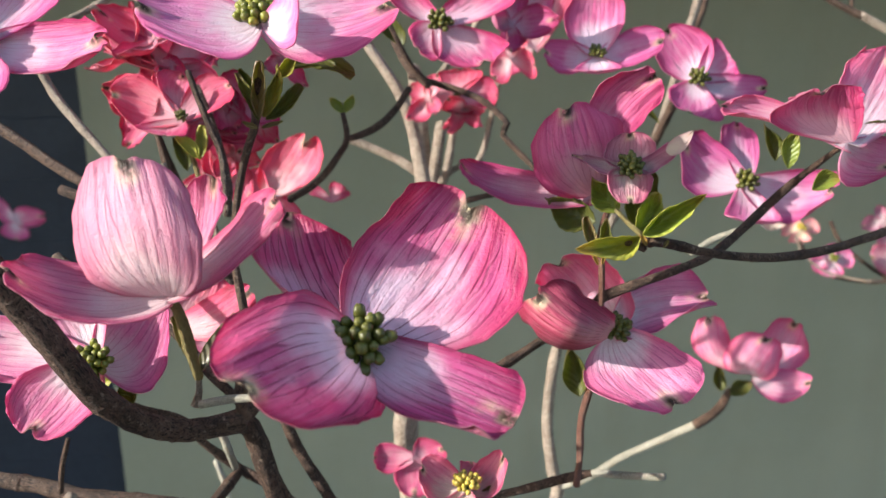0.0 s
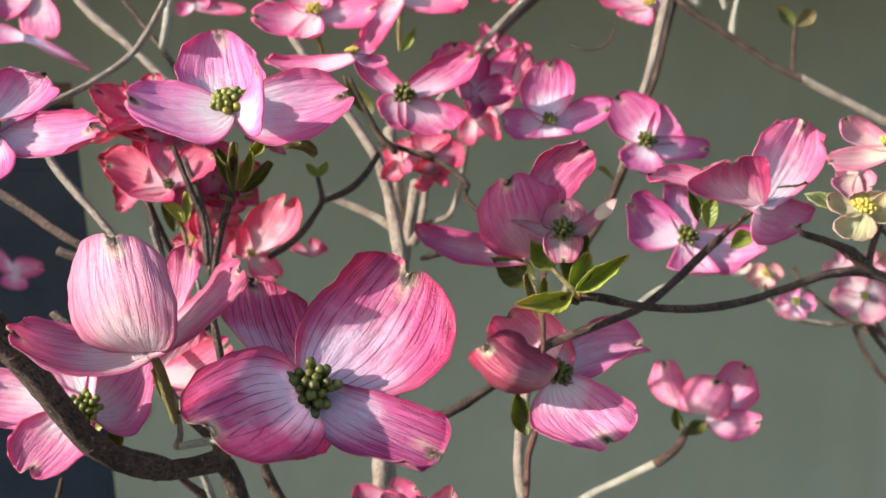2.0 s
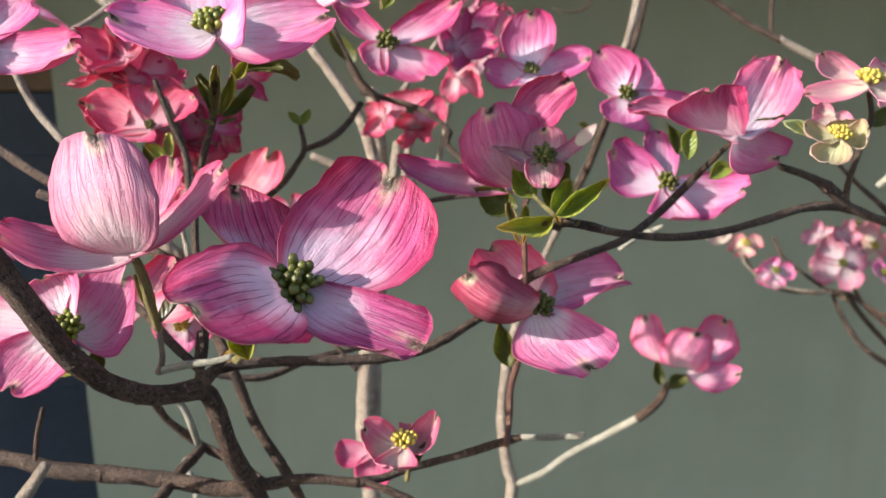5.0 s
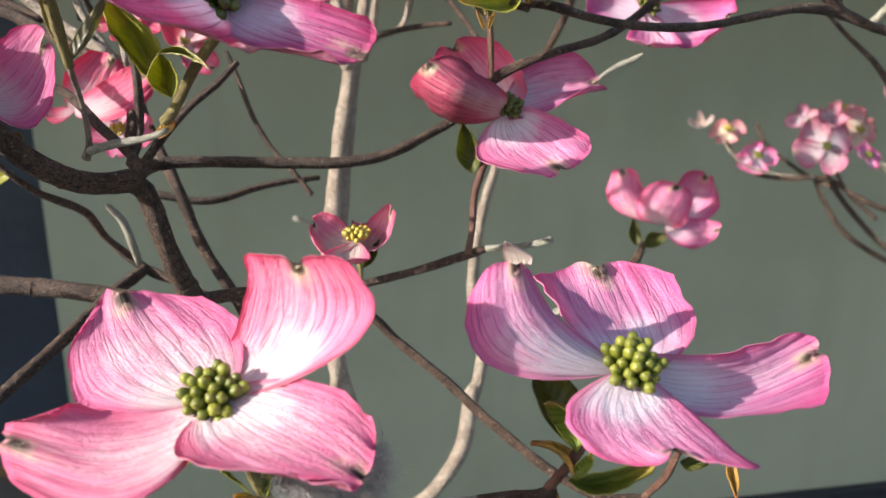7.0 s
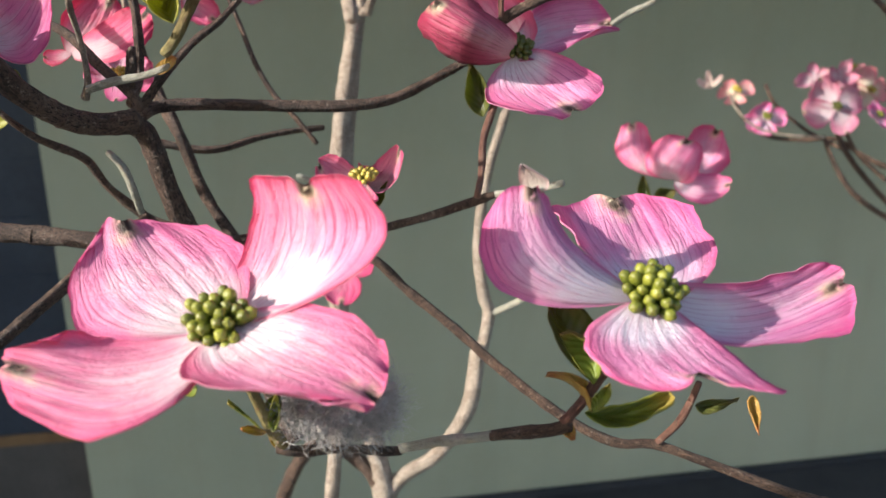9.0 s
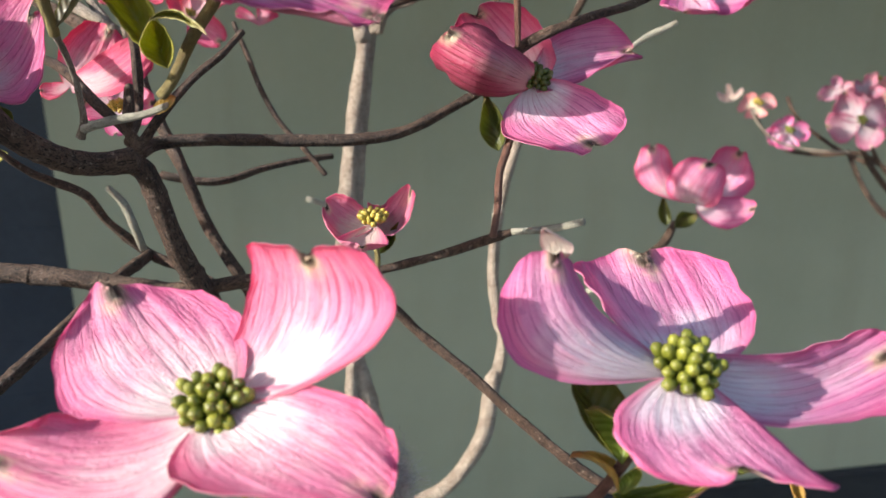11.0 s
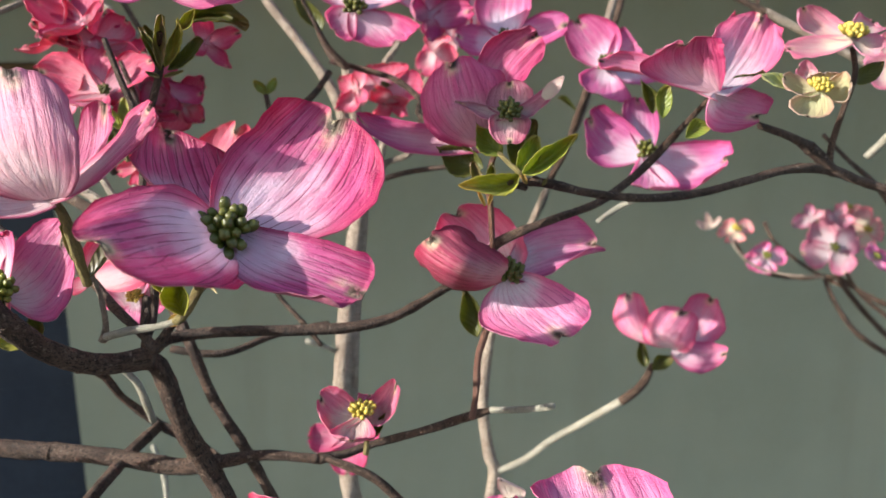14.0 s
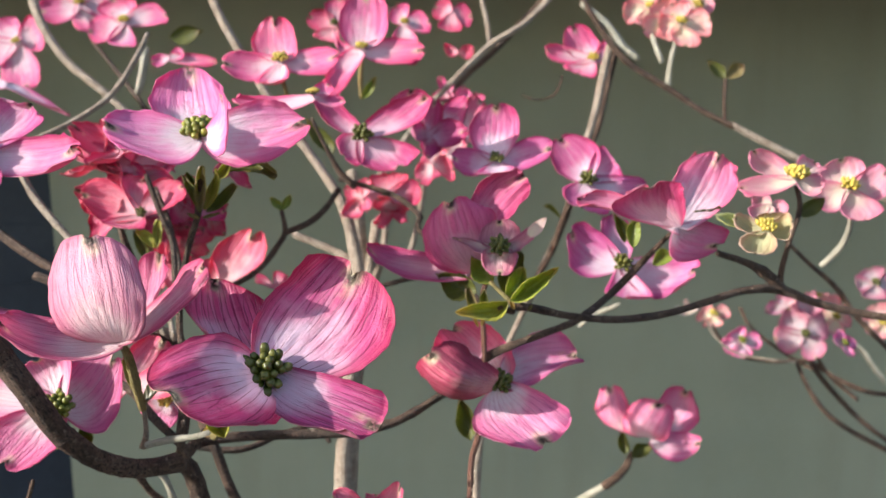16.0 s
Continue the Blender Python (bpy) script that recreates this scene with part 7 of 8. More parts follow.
branch('twig', 'twig below the violet flower', W_bark, [(0.1612, 0.5783, 1.4434, 3.06), (0.1561, 0.5935, 1.4190, 3.15), (0.1505, 0.6084, 1.3934, 2.78), (0.1396, 0.6230, 1.3664, 2.87), (0.1355, 0.6253, 1.3497, 2.40), (0.1241, 0.6271, 1.3263, 2.43)])
branch('twig', 'small withered twig tip', W_pale, [(0.1471, 0.4725, 1.3612, 1.54), (0.1609, 0.4746, 1.3700, 1.88), (0.1749, 0.4711, 1.3770, 1.52)])
branch('twig', 'grey twig under the two candy pink flowers', W_bark, [(-0.0101, 0.1782, 1.2616, 1.71), (-0.0044, 0.1794, 1.2595, 1.72), (0.0079, 0.1844, 1.2572, 1.41), (0.0199, 0.1897, 1.2528, 1.63), (0.0252, 0.1921, 1.2512, 1.46)])
# same twig, recoloured pale so that this stretch looks lit by the sun
branch('twig', 'pale sunlit stretch of the twig', W_pale, [(0.0245, 0.1923, 1.2516, 1.55), (0.0361, 0.1872, 1.2570, 1.61), (0.0527, 0.1826, 1.2616, 1.58)])
branch('twig', 'grey end of the twig at the leaves', W_bark, [(0.0522, 0.1826, 1.2615, 1.67), (0.0603, 0.1799, 1.2640, 1.91), (0.0694, 0.1771, 1.2664, 2.06), (0.0744, 0.1765, 1.2685, 2.22)])
branch('flower_stalk', 'smooth reddish flower stalk', W_redstalk, [(0.0727, 0.1767, 1.2690, 1.60), (0.0775, 0.1765, 1.2757, 1.58), (0.0831, 0.1771, 1.2846, 1.71), (0.0894, 0.1775, 1.2934, 1.42), (0.0940, 0.1778, 1.3013, 1.12)])
branch('flower_stalk', 'knobbly red-brown flower twig', W_redstalk, [(0.1264, 0.2515, 1.2155, 1.46), (0.1330, 0.2491, 1.2253, 1.60), (0.1361, 0.2470, 1.2353, 1.42), (0.1380, 0.2448, 1.2451, 1.24)])
branch('flower_stalk', 'smooth green flower stalk', W_stalk, [(-0.0083, 0.1783, 1.2621, 1.54), (-0.0108, 0.1771, 1.2677, 2.02), (-0.0135, 0.1748, 1.2765, 1.65), (-0.0171, 0.1725, 1.2885, 1.29), (-0.0205, 0.1704, 1.3008, 1.10)])
branch('flower_stalk', 'thin green flower stalk', W_stalk, [(-0.0660, 0.5582, 1.5456, 1.49), (-0.0644, 0.5609, 1.5310, 1.50), (-0.0630, 0.5694, 1.5207, 1.53)])
branch('flower_stalk', 'thin green flower stalk', W_stalk, [(-0.0099, 0.6395, 1.5602, 1.92), (-0.0114, 0.6413, 1.5391, 2.18), (-0.0109, 0.6438, 1.5225, 1.95)])
branch('flower_stalk', 'smooth green flower stalk', W_stalk, [(0.0107, 0.3037, 1.2911, 1.41), (0.0113, 0.3041, 1.2960, 1.17), (0.0100, 0.3048, 1.3020, 0.94)])
branch('twig', 'thin brown twig behind the blossoms', W_bark, [(0.0068, 0.5025, 1.3851, 1.77), (0.0318, 0.5036, 1.3910, 1.77), (0.0599, 0.4988, 1.3945, 1.58)])
branch('twig', 'tiny twig on the low branch', W_bark, [(-0.1683, 0.3210, 1.2965, 1.20), (-0.1652, 0.3191, 1.3101, 1.18), (-0.1601, 0.3173, 1.3247, 1.04)])
branch('twig', 'short pale spur at the low branch', W_sunbark, [(-0.1899, 0.3229, 1.2591, 3.55), (-0.1760, 0.3270, 1.2777, 3.28), (-0.1677, 0.3296, 1.2896, 2.46)])
branch('twig', 'thin pale twig in front of the wall', W_pale, [(-0.1671, 0.5417, 1.1832, 2.05), (-0.1592, 0.5358, 1.1634, 2.25), (-0.1567, 0.5306, 1.1457, 2.05), (-0.1541, 0.5185, 1.1043, 2.05)])

branch('twig', 'thin pale twig carrying small blossoms', W_sunbark, [(0.3745, 0.8483, 1.2700, 1.05), (0.3819, 0.8443, 1.2546, 1.12), (0.4010, 0.8345, 1.2373, 1.26), (0.4288, 0.8269, 1.2305, 1.40), (0.4674, 0.8152, 1.2293, 1.61)])
branch('twig', 'dark twig behind the small blossoms', W_bark, [(0.4703, 0.8582, 1.2798, 1.40), (0.4854, 0.8484, 1.2622, 1.70), (0.4964, 0.8372, 1.2387, 1.90), (0.5149, 0.8293, 1.2080, 2.20), (0.5461, 0.8217, 1.1803, 2.40)])
branch('twig', 'dark bowed twig below the small blossoms', W_bark, [(0.4712, 0.8254, 1.2291, 2.20), (0.4794, 0.8082, 1.2016, 2.60), (0.4976, 0.8011, 1.1746, 2.90), (0.5257, 0.7952, 1.1535, 3.00), (0.5710, 0.7881, 1.1293, 3.20)])
branch('twig', 'slender brown twig under the red flowers', W_bark, [(-0.1570, 0.4559, 1.4356, 1.30), (-0.1525, 0.4533, 1.4241, 1.60), (-0.1503, 0.4604, 1.4098, 1.80), (-0.1479, 0.4678, 1.3969, 2.00)])
branch('twig', 'slender brown twig under the red flowers', W_bark, [(-0.1289, 0.4412, 1.4627, 1.30), (-0.1222, 0.4375, 1.4460, 1.70), (-0.1169, 0.4338, 1.4293, 1.80), (-0.1109, 0.4203, 1.4148, 1.90), (-0.1089, 0.4070, 1.4010, 2.00)])
branch('flower_stalk', 'thin green stalk among red flowers', W_stalk, [(-0.1475, 0.4749, 1.4293, 1.20), (-0.1432, 0.4721, 1.4166, 1.40), (-0.1397, 0.4693, 1.4040, 1.50)])
branch('flower_stalk', 'green stalk between leaves', W_stalk, [(0.0727, 0.3394, 1.4199, 1.00), (0.0772, 0.3360, 1.4153, 1.10), (0.0826, 0.3326, 1.4108, 1.30)])

branch('branch', 'pale tan branch behind the flower stalk', W_sunbark, [(-0.1788, 0.4268, 1.4163, 2.60), (-0.1594, 0.4221, 1.4027, 2.80), (-0.1396, 0.4127, 1.3906, 2.80), (-0.1211, 0.4041, 1.3811, 2.80), (-0.1164, 0.4202, 1.3726, 3.00)])
branch('branch', 'dark branch behind the flower stalk', W_bark, [(-0.2050, 0.4360, 1.4082, 2.80), (-0.1767, 0.4272, 1.3996, 3.00), (-0.1520, 0.4178, 1.3883, 3.00), (-0.1261, 0.4033, 1.3777, 3.00), (-0.1146, 0.4185, 1.3667, 3.00)])
branch('twig', 'pale twig behind the grey leaf', W_sunbark, [(-0.1463, 0.4274, 1.4236, 1.60), (-0.1399, 0.4221, 1.4057, 1.90), (-0.1316, 0.4177, 1.3912, 2.00), (-0.1170, 0.4033, 1.3788, 2.10), (-0.1164, 0.4202, 1.3726, 2.20)])
branch('twig', 'thin pale twig behind the olive leaf', W_sunbark, [(-0.1168, 0.4086, 1.3981, 1.20), (-0.1137, 0.4053, 1.3868, 1.40), (-0.1096, 0.3973, 1.3773, 1.60), (-0.1155, 0.4197, 1.3708, 1.70)])
branch('twig', 'round dark bud knob at the branch end', W_bark, [(0.0766, 0.3335, 1.4060, 1.60), (0.0783, 0.3337, 1.4067, 2.40), (0.0804, 0.3335, 1.4060, 1.80), (0.0847, 0.3330, 1.4045, 1.50)])
branch('twig', 'ringed joint at the branch end', W_bark, [(0.0856, 0.3324, 1.4062, 1.50), (0.0883, 0.3319, 1.4084, 1.90), (0.0907, 0.3315, 1.4070, 1.60)])
leaf('small orange-brown bud scale at the joint', L_leafo, (0.0845, 0.3305, 1.4067), (-2.5, 1.3, 4.6), (-0.9, 1.7, 2.3), (-0.1, 0.8, 2.9), (-2.0, 0.6, 1.9))
leaf('small dark bud scale at the joint', L_leafb, (0.0914, 0.3302, 1.4062), (2.0, 0.7, 2.7), (1.4, 1.3, 1.1), (1.9, 0.2, 0.8), (0.5, 0.4, 1.7))
branch('twig', 'thin curled bare twig before the wall', W_bark, [(0.1376, 0.7198, 1.5275, 0.80), (0.1510, 0.7187, 1.5228, 1.00), (0.1656, 0.7191, 1.5252, 1.10), (0.1730, 0.7159, 1.5342, 1.20), (0.1752, 0.7131, 1.5451, 1.30)])
leaf('dark bronze-green leaf arching under the pale flower', L_leafd, (-0.0651, 0.3377, 1.4778), (30.7, -6.7, -1.7), (13.1, 5.0, 4.3), (14.0, -3.2, -0.2), (14.9, -0.9, 10.2))
leaf('glossy olive leaf under the pale flower', L_olive, (-0.0661, 0.3331, 1.4751), (8.9, 2.1, 9.9), (4.6, 3.9, 3.9), (7.9, 0.4, 2.0), (2.7, 1.4, 6.5))
leaf('narrow dark bronze sheath leaf on the stem', L_leafd, (-0.0734, 0.3314, 1.4581), (-9.5, 4.1, 18.5), (-4.6, 5.1, 9.3), (-0.9, 2.4, 11.1), (-6.7, 1.9, 8.3))
leaf('narrow brown-green sheath leaf hugging the stem', L_leafb, (-0.0721, 0.3276, 1.4593), (0.5, 4.9, 22.4), (-1.6, 6.4, 10.7), (3.4, 2.4, 11.1), (-4.5, 2.5, 11.3))
leaf('narrow olive sheath leaf hugging the stem', L_olive, (-0.0713, 0.3297, 1.4595), (6.1, 4.5, 20.9), (3.1, 6.2, 9.6), (7.7, 2.0, 9.1), (0.5, 2.4, 11.1))
leaf('narrow dark bronze sheath leaf leaning out', L_leafd, (-0.0712, 0.3335, 1.4583), (14.2, 3.0, 14.1), (7.4, 4.3, 5.7), (10.4, 0.8, 3.9), (5.8, 1.8, 8.4))
leaf('dark bronze leaf tucked under the pale flower', L_leafd, (-0.0740, 0.3414, 1.4660), (-8.9, 2.7, 11.9), (-6.1, 4.2, 4.9), (-2.9, 1.6, 7.0), (-7.8, 0.8, 3.6))
leaf('small bronze bud scale at a stem joint', L_leafb, (-0.0740, 0.3308, 1.4553), (-6.4, 0.6, 2.4), (-3.5, 1.3, 1.0), (-2.8, 0.5, 2.3), (-3.7, 0.0, 0.1))
leaf('small bronze bud scale at a stem joint', L_leafb, (-0.0724, 0.3309, 1.4555), (8.6, 0.5, 2.6), (4.1, 1.2, 1.1), (4.7, 0.0, 0.1), (4.0, 0.5, 2.4))
leaf('small olive leaf among the brown stems', L_leafy, (-0.1274, 0.4292, 1.4261), (-12.1, 2.6, 11.4), (-6.0, 3.4, 6.0), (-2.7, 2.0, 9.0), (-7.9, 0.9, 3.8))
leaf('small olive leaf among the brown stems', L_olive, (-0.1274, 0.4291, 1.4255), (1.5, 3.9, 17.8), (0.8, 3.9, 8.5), (4.8, 1.9, 8.6), (-1.9, 2.0, 9.1))
leaf('bright yellow-green leaf with an orange tip', L_leafy, (0.0807, 0.3266, 1.4114), (-27.6, -6.5, -3.1), (-9.0, 6.0, -5.3), (-11.0, -2.5, 1.3), (-9.4, -5.6, -9.8))
leaf('dark olive leaf clasping the young flower', L_leaf, (0.0744, 0.3411, 1.4183), (-11.4, 4.2, 14.7), (-5.9, 7.1, 6.5), (-1.4, 2.9, 10.5), (-11.6, 1.1, 3.1))
leaf('upright dark green leaf behind the young flower', L_leafd, (0.0811, 0.3391, 1.4117), (8.7, 6.0, 22.9), (4.1, 9.2, 11.5), (10.5, 2.3, 9.3), (-4.1, 4.0, 14.4))
leaf('dark green leaf beside the bright one', L_leaf, (0.0809, 0.3339, 1.4116), (9.0, 4.2, 16.1), (6.7, 8.0, 7.0), (10.6, 1.1, 4.9), (0.9, 2.7, 9.9))
leaf('young bright green leaf, folded, with an orange tip', L_bright, (0.0820, 0.3287, 1.4116), (24.8, -0.9, 17.7), (14.2, 10.7, 6.1), (15.3, -2.3, 2.3), (8.6, 0.4, 11.6))
leaf('broad dark olive leaf behind the twig', L_leafd, (0.0666, 0.3498, 1.4119), (-22.3, 5.2, 9.8), (-11.6, 7.2, 2.8), (-8.4, 4.0, 10.4), (-15.4, 0.2, -4.1))
leaf('narrow olive sheath below the leaves', L_leafb, (0.0667, 0.3428, 1.4013), (-5.9, 3.8, 13.7), (-3.4, 4.9, 6.3), (-0.9, 2.1, 7.7), (-6.4, 1.6, 5.5))
leaf('narrow green sheath below the leaves', L_leafd, (0.0682, 0.3408, 1.4015), (2.2, 3.6, 13.5), (2.2, 4.8, 6.4), (4.8, 1.6, 6.2), (-1.1, 1.9, 7.1))
leaf('red-brown bud scale at a joint', L_leafo, (0.0664, 0.3391, 1.3953), (-4.0, 2.3, 8.1), (-1.5, 2.2, 4.2), (-0.5, 1.3, 4.8), (-2.7, 1.1, 3.8))
leaf('red-brown bud scale at a joint', L_leafo, (0.0681, 0.3392, 1.3958), (3.6, 2.1, 8.0), (1.5, 2.1, 4.1), (2.5, 1.0, 3.7), (0.2, 1.3, 4.7))
leaf('orange-red bud scale at the spur tip', L_leafo, (-0.0677, 0.2938, 1.3553), (7.7, -2.3, 7.1), (4.0, 0.7, 2.9), (0.9, 1.2, 4.1), (6.2, -1.6, 2.1))
leaf('dark olive leaf under the dusky flower', L_leafd, (0.0632, 0.3481, 1.3293), (-7.8, 1.5, 26.1), (-2.2, 6.5, 12.5), (-9.6, 3.1, 10.0), (2.9, 0.1, 14.8))
leaf('small dull green young leaf', L_leafd, (0.1525, 0.3765, 1.4340), (-6.2, 2.9, 17.5), (-1.4, 4.5, 9.1), (-6.3, 1.7, 9.5), (3.3, 1.3, 9.5))
leaf('light green upright young leaf', L_leaf, (0.1546, 0.3660, 1.4324), (3.3, 2.5, 17.0), (0.6, 3.4, 9.0), (-3.6, 1.8, 10.9), (4.8, 1.0, 7.7))
leaf('fresh young light green leaf', L_leaf, (0.1655, 0.3642, 1.4230), (12.6, 0.3, 4.6), (6.4, 2.5, 4.6), (4.8, 1.3, 9.3), (7.9, -0.2, 0.6))
leaf('dark green leaf behind the folded flower', L_leafd, (0.1814, 0.3771, 1.4450), (26.7, 0.4, 8.4), (14.6, 2.4, 5.5), (14.5, 0.8, 8.5), (14.5, -0.0, 3.1))
leaf('narrow pale yellow-green leaf', L_lime, (0.2125, 0.3458, 1.4455), (-20.0, -2.3, 7.1), (-10.7, 1.4, 3.3), (-9.7, 3.6, 7.8), (-10.5, -3.5, 1.4))
leaf('grey-brown underside of a small leaf on the stalk', L_leafp, (-0.0788, 0.2446, 1.3881), (13.5, -0.3, 20.6), (7.8, 3.3, 9.6), (3.1, 5.0, 10.1), (10.1, -1.1, 10.6))
leaf('narrow brown scale-like leaf', L_leafb, (-0.0798, 0.2420, 1.3936), (-5.2, 2.1, 14.5), (-2.8, 2.8, 6.3), (-4.1, 1.7, 6.0), (-1.4, 2.0, 6.9))
leaf('sunlit olive leaf with a dark folded edge', L_olive, (-0.0487, 0.2456, 1.3790), (-17.7, 5.4, 27.8), (-11.4, 13.6, 13.5), (-3.0, 3.5, 17.7), (-13.6, 2.1, 11.0))
leaf('curled olive leaf with visible veins', L_olive, (-0.0437, 0.2356, 1.3774), (-3.6, 0.1, 14.7), (-5.5, 11.4, 6.6), (2.5, 0.5, 9.5), (-7.7, 0.0, 6.3))
leaf('pale dry curled leaf rim', L_olivep, (-0.0477, 0.2353, 1.3907), (18.2, -8.0, -3.5), (7.5, 4.1, 0.8), (8.6, -3.6, -0.5), (9.8, -2.6, 3.5))
leaf('dark green leaf below the flower', L_leafd, (0.0799, 0.1774, 1.2818), (-8.4, 11.1, 20.2), (-5.5, 10.8, 11.0), (-11.7, 4.9, 13.6), (2.6, 8.5, 13.7))
leaf('folded green leaf with visible veins', L_leaf, (0.0801, 0.1744, 1.2823), (-8.8, 1.1, 15.0), (-1.0, 5.5, 10.0), (-6.6, 2.9, 7.9), (0.5, -0.9, 10.4))
leaf('folded green leaf with a dry orange tip', L_leaf, (0.0779, 0.1738, 1.2738), (24.4, -3.4, 6.1), (13.0, 6.3, -4.6), (11.4, -3.8, -3.7), (10.0, -1.2, 4.1))
leaf('dark green leaf folded shut', L_leaf, (0.0797, 0.1719, 1.2747), (3.3, -2.9, 11.1), (3.6, 1.5, 5.1), (0.4, 1.7, 5.2), (4.2, -1.7, 5.1))
leaf('orange and green curled leaf', L_leafo, (0.0799, 0.1737, 1.2737), (-14.4, -3.4, 13.4), (-5.9, 2.6, 8.0), (-2.8, 3.4, 10.0), (-5.1, -0.9, 9.4))
leaf('small red scale-like leaf', L_leafo, (0.0727, 0.1765, 1.2682), (1.2, -6.7, -1.0), (1.7, -0.3, -2.2), (2.9, -0.2, -0.3), (-0.5, -0.8, -2.4))
leaf('yellow-brown drooping leaf tip', L_leafo, (0.1273, 0.1766, 1.2766), (0.1, -7.1, -9.0), (0.5, 0.2, -5.3), (-1.7, -1.2, -4.1), (2.5, -1.4, -4.0))
leaf('dark green leaf in shade', L_leafd, (0.1384, 0.2465, 1.2342), (16.9, 0.3, 3.3), (6.3, 2.6, -0.9), (5.7, 0.8, 3.2), (6.7, -1.3, -3.2))
leaf('narrow green leaf on the stalk', L_leaf, (-0.0138, 0.1739, 1.2705), (-8.6, 0.9, 8.0), (-5.5, 2.5, 3.9), (-5.7, 2.1, 5.5), (-4.6, 1.2, 3.1))
leaf('dark green leaf on the stalk', L_leafd, (-0.0113, 0.1738, 1.2705), (2.9, 3.2, 10.3), (0.6, 3.7, 4.9), (-2.4, 1.9, 5.5), (3.4, 1.6, 5.5))
leaf('pointed yellow-green bud scale', L_leaf, (-0.0100, 0.1726, 1.2702), (1.8, -0.4, 12.1), (0.4, 3.6, 5.1), (-1.9, 1.9, 5.5), (2.2, 1.4, 4.7))
leaf('curled orange leaf bud scale', L_leafo, (-0.0121, 0.1735, 1.2694), (-6.1, -2.9, 3.1), (-4.3, 1.2, 0.4), (-4.1, 0.9, 2.2), (-3.3, -0.0, -0.5))
leaf('curled orange leaf bud scale', L_leafo, (-0.0075, 0.1778, 1.2605), (-4.3, -1.8, 6.9), (-3.1, 2.0, 3.0), (-3.9, 0.7, 1.6), (-1.7, 1.5, 4.4))
leaf('small green leaf under the dark flower', L_leaf, (-0.0298, 0.1710, 1.2851), (-4.8, -0.1, -1.1), (-1.6, 1.0, -0.3), (-1.9, 0.8, 2.3), (-1.3, -0.7, -2.3))
leaf('dark green leaf at the flower stem', L_leafd, (0.0119, 0.3053, 1.2967), (8.1, -0.5, 13.4), (4.8, 3.5, 5.5), (2.5, 1.9, 6.8), (6.4, 1.2, 4.5))
leaf('dark green leaf below the half-open flower', L_leafd, (0.2053, 0.5582, 1.2309), (-1.7, 5.6, 19.2), (-0.8, 5.2, 7.2), (-6.1, 2.5, 8.1), (4.3, 2.2, 8.0))
leaf('dark green leaf below the half-open flower', L_leafd, (0.2084, 0.5481, 1.2322), (16.5, 2.5, 9.7), (8.4, 4.7, 6.0), (4.3, 3.3, 11.8), (12.3, 0.3, 1.8))
leaf('small green opening bud leaf', L_leaf, (-0.0592, 0.4994, 1.4416), (-8.7, 1.6, 8.7), (-4.3, 1.9, 4.6), (-6.7, 0.7, 2.8), (-1.9, 1.1, 6.7))
leaf('small green opening bud leaf', L_leaf, (-0.0592, 0.4994, 1.4416), (5.7, 1.4, 10.6), (3.1, 1.8, 5.5), (0.1, 1.0, 6.7), (6.0, 0.5, 4.7))
leaf('small dark green opening leaf', L_leafd, (0.3192, 0.6775, 1.5398), (-16.3, 3.1, 16.4), (-8.1, 3.6, 8.7), (-13.4, 1.3, 5.2), (-3.0, 2.1, 12.8))
leaf('small brown-pink leaf bud', L_leafb, (0.3192, 0.6775, 1.5398), (17.7, 1.1, 11.1), (11.0, 2.9, 8.1), (7.4, 1.9, 14.3), (14.5, -0.1, 2.5))
leaf('dark green leaf behind the blossoms', L_leafd, (0.1561, 0.5940, 1.4212), (-15.6, 2.5, 11.1), (-7.8, 4.0, 8.4), (-8.9, 3.0, 13.3), (-6.7, 1.0, 4.5))
leaf('dark green leaf behind pink blossoms', L_leafd, (-0.2010, 0.7462, 1.5852), (32.8, -0.3, 5.2), (16.5, 1.6, 1.0), (16.5, 1.1, 10.7), (16.3, -1.8, -8.2))
leaf('dark green leaf beside a pink flower', L_leafd, (0.1814, 0.1766, 1.2520), (2.9, 7.0, 22.0), (2.1, 7.0, 8.9), (-1.7, 3.4, 10.1), (5.4, 3.0, 10.2))
leaf('yellow pointed leaf tip', L_leafo, (0.1831, 0.1732, 1.2418), (-11.0, -1.8, 5.9), (-5.0, 2.8, 1.8), (-4.4, 1.5, 4.0), (-4.4, 0.5, 0.8))
leaf('dark leaf under the rose flower', L_leafd, (-0.0235, 0.5058, 1.4807), (-18.8, 5.9, 26.3), (-8.5, 4.5, 10.8), (-15.2, 2.2, 9.5), (-1.8, 2.9, 13.1))
leaf('small green leaf by the stem', L_leaf, (-0.0100, 0.6285, 1.5220), (12.1, 2.5, 18.8), (7.3, 3.2, 9.1), (3.9, 1.7, 11.8), (10.6, 0.7, 7.0))
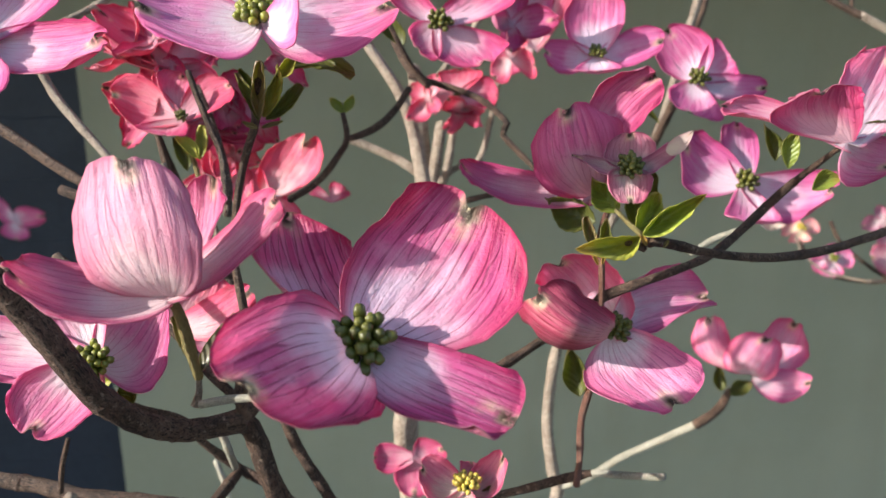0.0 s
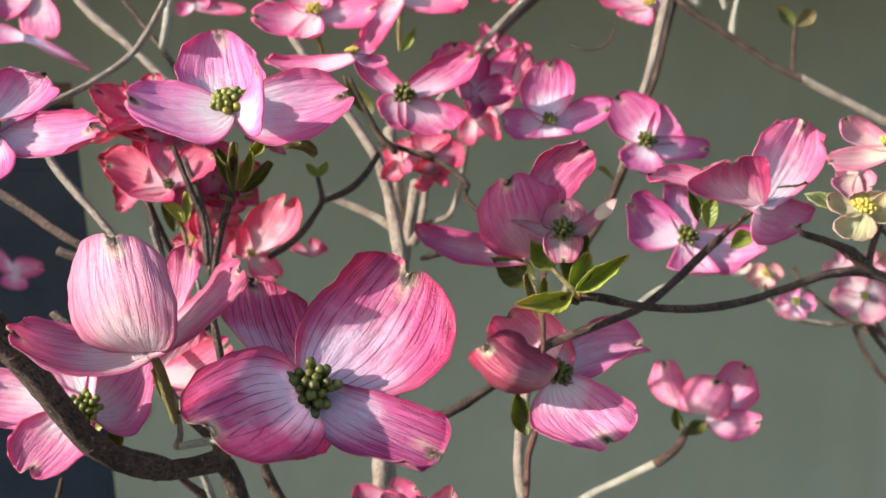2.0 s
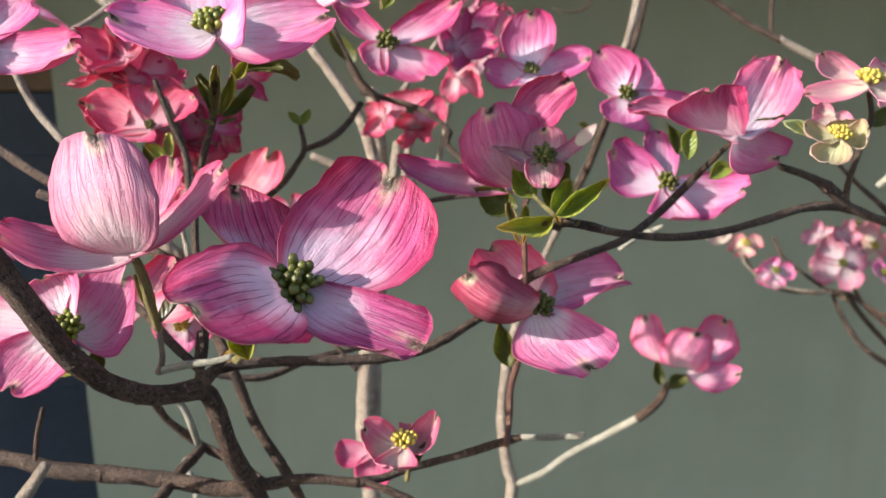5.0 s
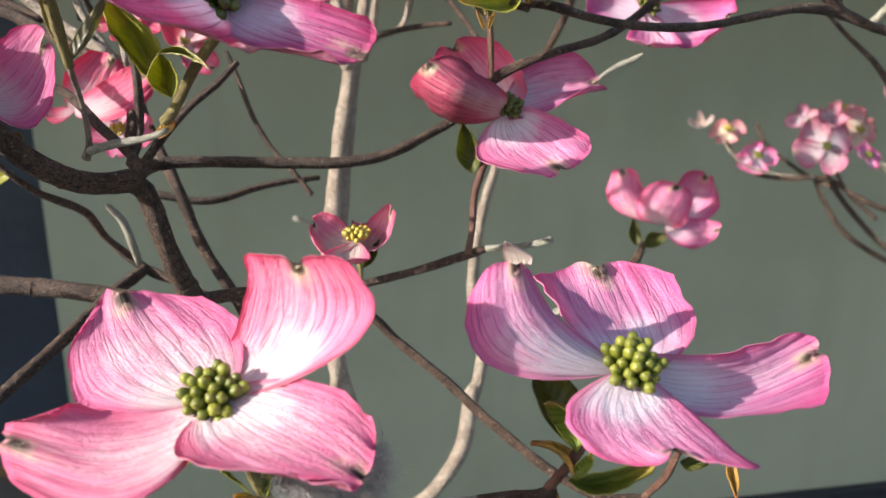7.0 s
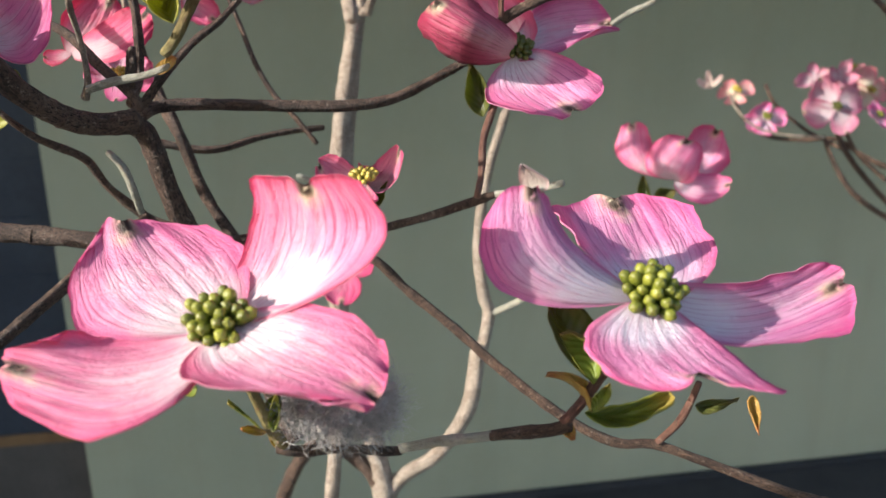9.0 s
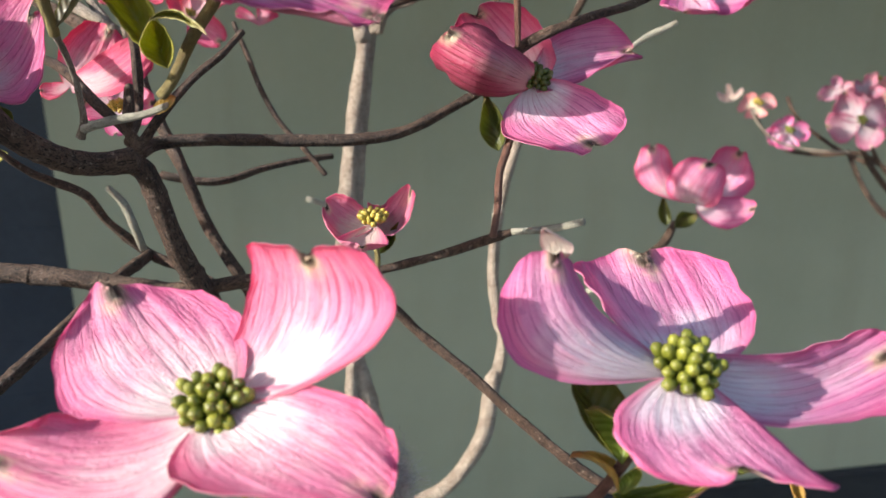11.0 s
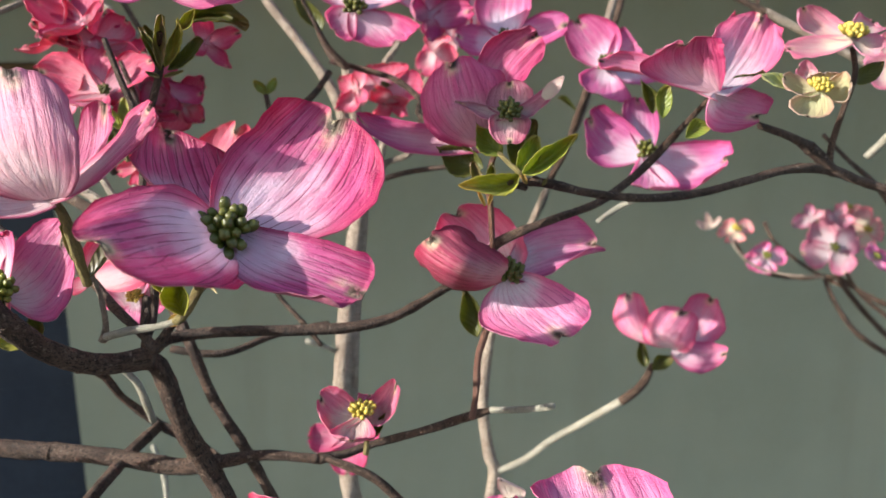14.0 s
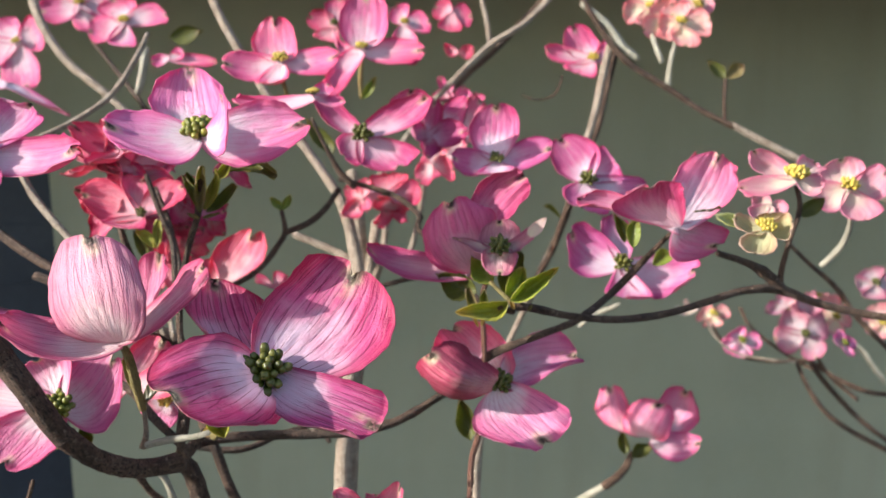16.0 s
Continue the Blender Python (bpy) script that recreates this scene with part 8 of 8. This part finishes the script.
leaf('dark green leaf under the coral flower', L_leafd, (-0.1236, 0.3002, 1.3497), (-4.5, 2.5, 8.7), (-2.8, 4.1, 3.5), (-6.8, 0.9, 3.2), (1.1, 1.6, 5.4))
leaf('olive leaf behind the limb', L_olive, (-0.1628, 0.3745, 1.3252), (-21.9, -0.6, -3.7), (-12.3, 2.4, -3.3), (-13.6, 1.1, 2.8), (-11.1, -2.0, -7.7))
leaf('dark green leaf behind the red flowers', L_leafd, (-0.1412, 0.4514, 1.4154), (-8.7, 4.3, 19.1), (-2.5, 4.1, 9.1), (-7.0, 2.0, 8.7), (1.9, 2.3, 10.4))
leaf('green leaf under the cream flower', L_leafd, (0.2583, 0.3848, 1.4466), (13.2, 1.3, 11.3), (5.9, 2.8, 6.1), (1.7, 1.4, 9.7), (9.9, 0.1, 3.2))

branch("trunk", "grey-brown dogwood trunk rising from the ground", W_bark, [(0.000, 0.578, 0.90, 15.0), (0.004, 0.584, 0.78, 17.0), (-0.010, 0.592, 0.58, 19.0), (0.006, 0.600, 0.36, 21.0), (-0.002, 0.606, 0.14, 25.0), (0.0, 0.610, -0.03, 36.0)])


# ---- a tuft of grey down caught under one flower ----
def down_tuft(centre, size, count):
    """Many fine curled hairs in one soft clump."""
    rng = np.random.default_rng(77)
    verts, faces = [], []
    for _ in range(count):
        p = np.clip(rng.normal(0, 0.36, 3), -0.8, 0.8) * size
        way = unit(rng.normal(0, 1, 3))
        side = unit(np.cross(way, rng.normal(0, 1, 3))) * rng.uniform(0.00004, 0.00009)
        for i in range(6):
            verts += [p - side, p + side]
            if i:
                k = len(verts)
                faces.append((k - 4, k - 3, k - 1, k - 2))
            way = unit(way + rng.normal(0, 0.55, 3))
            p = p + way * rng.uniform(0.0009, 0.0022)
    ob = mesh_object("down_tuft", verts, faces, [DOWN])
    ob.location = centre
    return tagged(ob, "tuft of fine grey plant down clinging under a flower", "plant down", "", "stuff")


down_tuft((0.0082, 0.1794, 1.2745), np.array((0.020, 0.009, 0.012)), 10500)
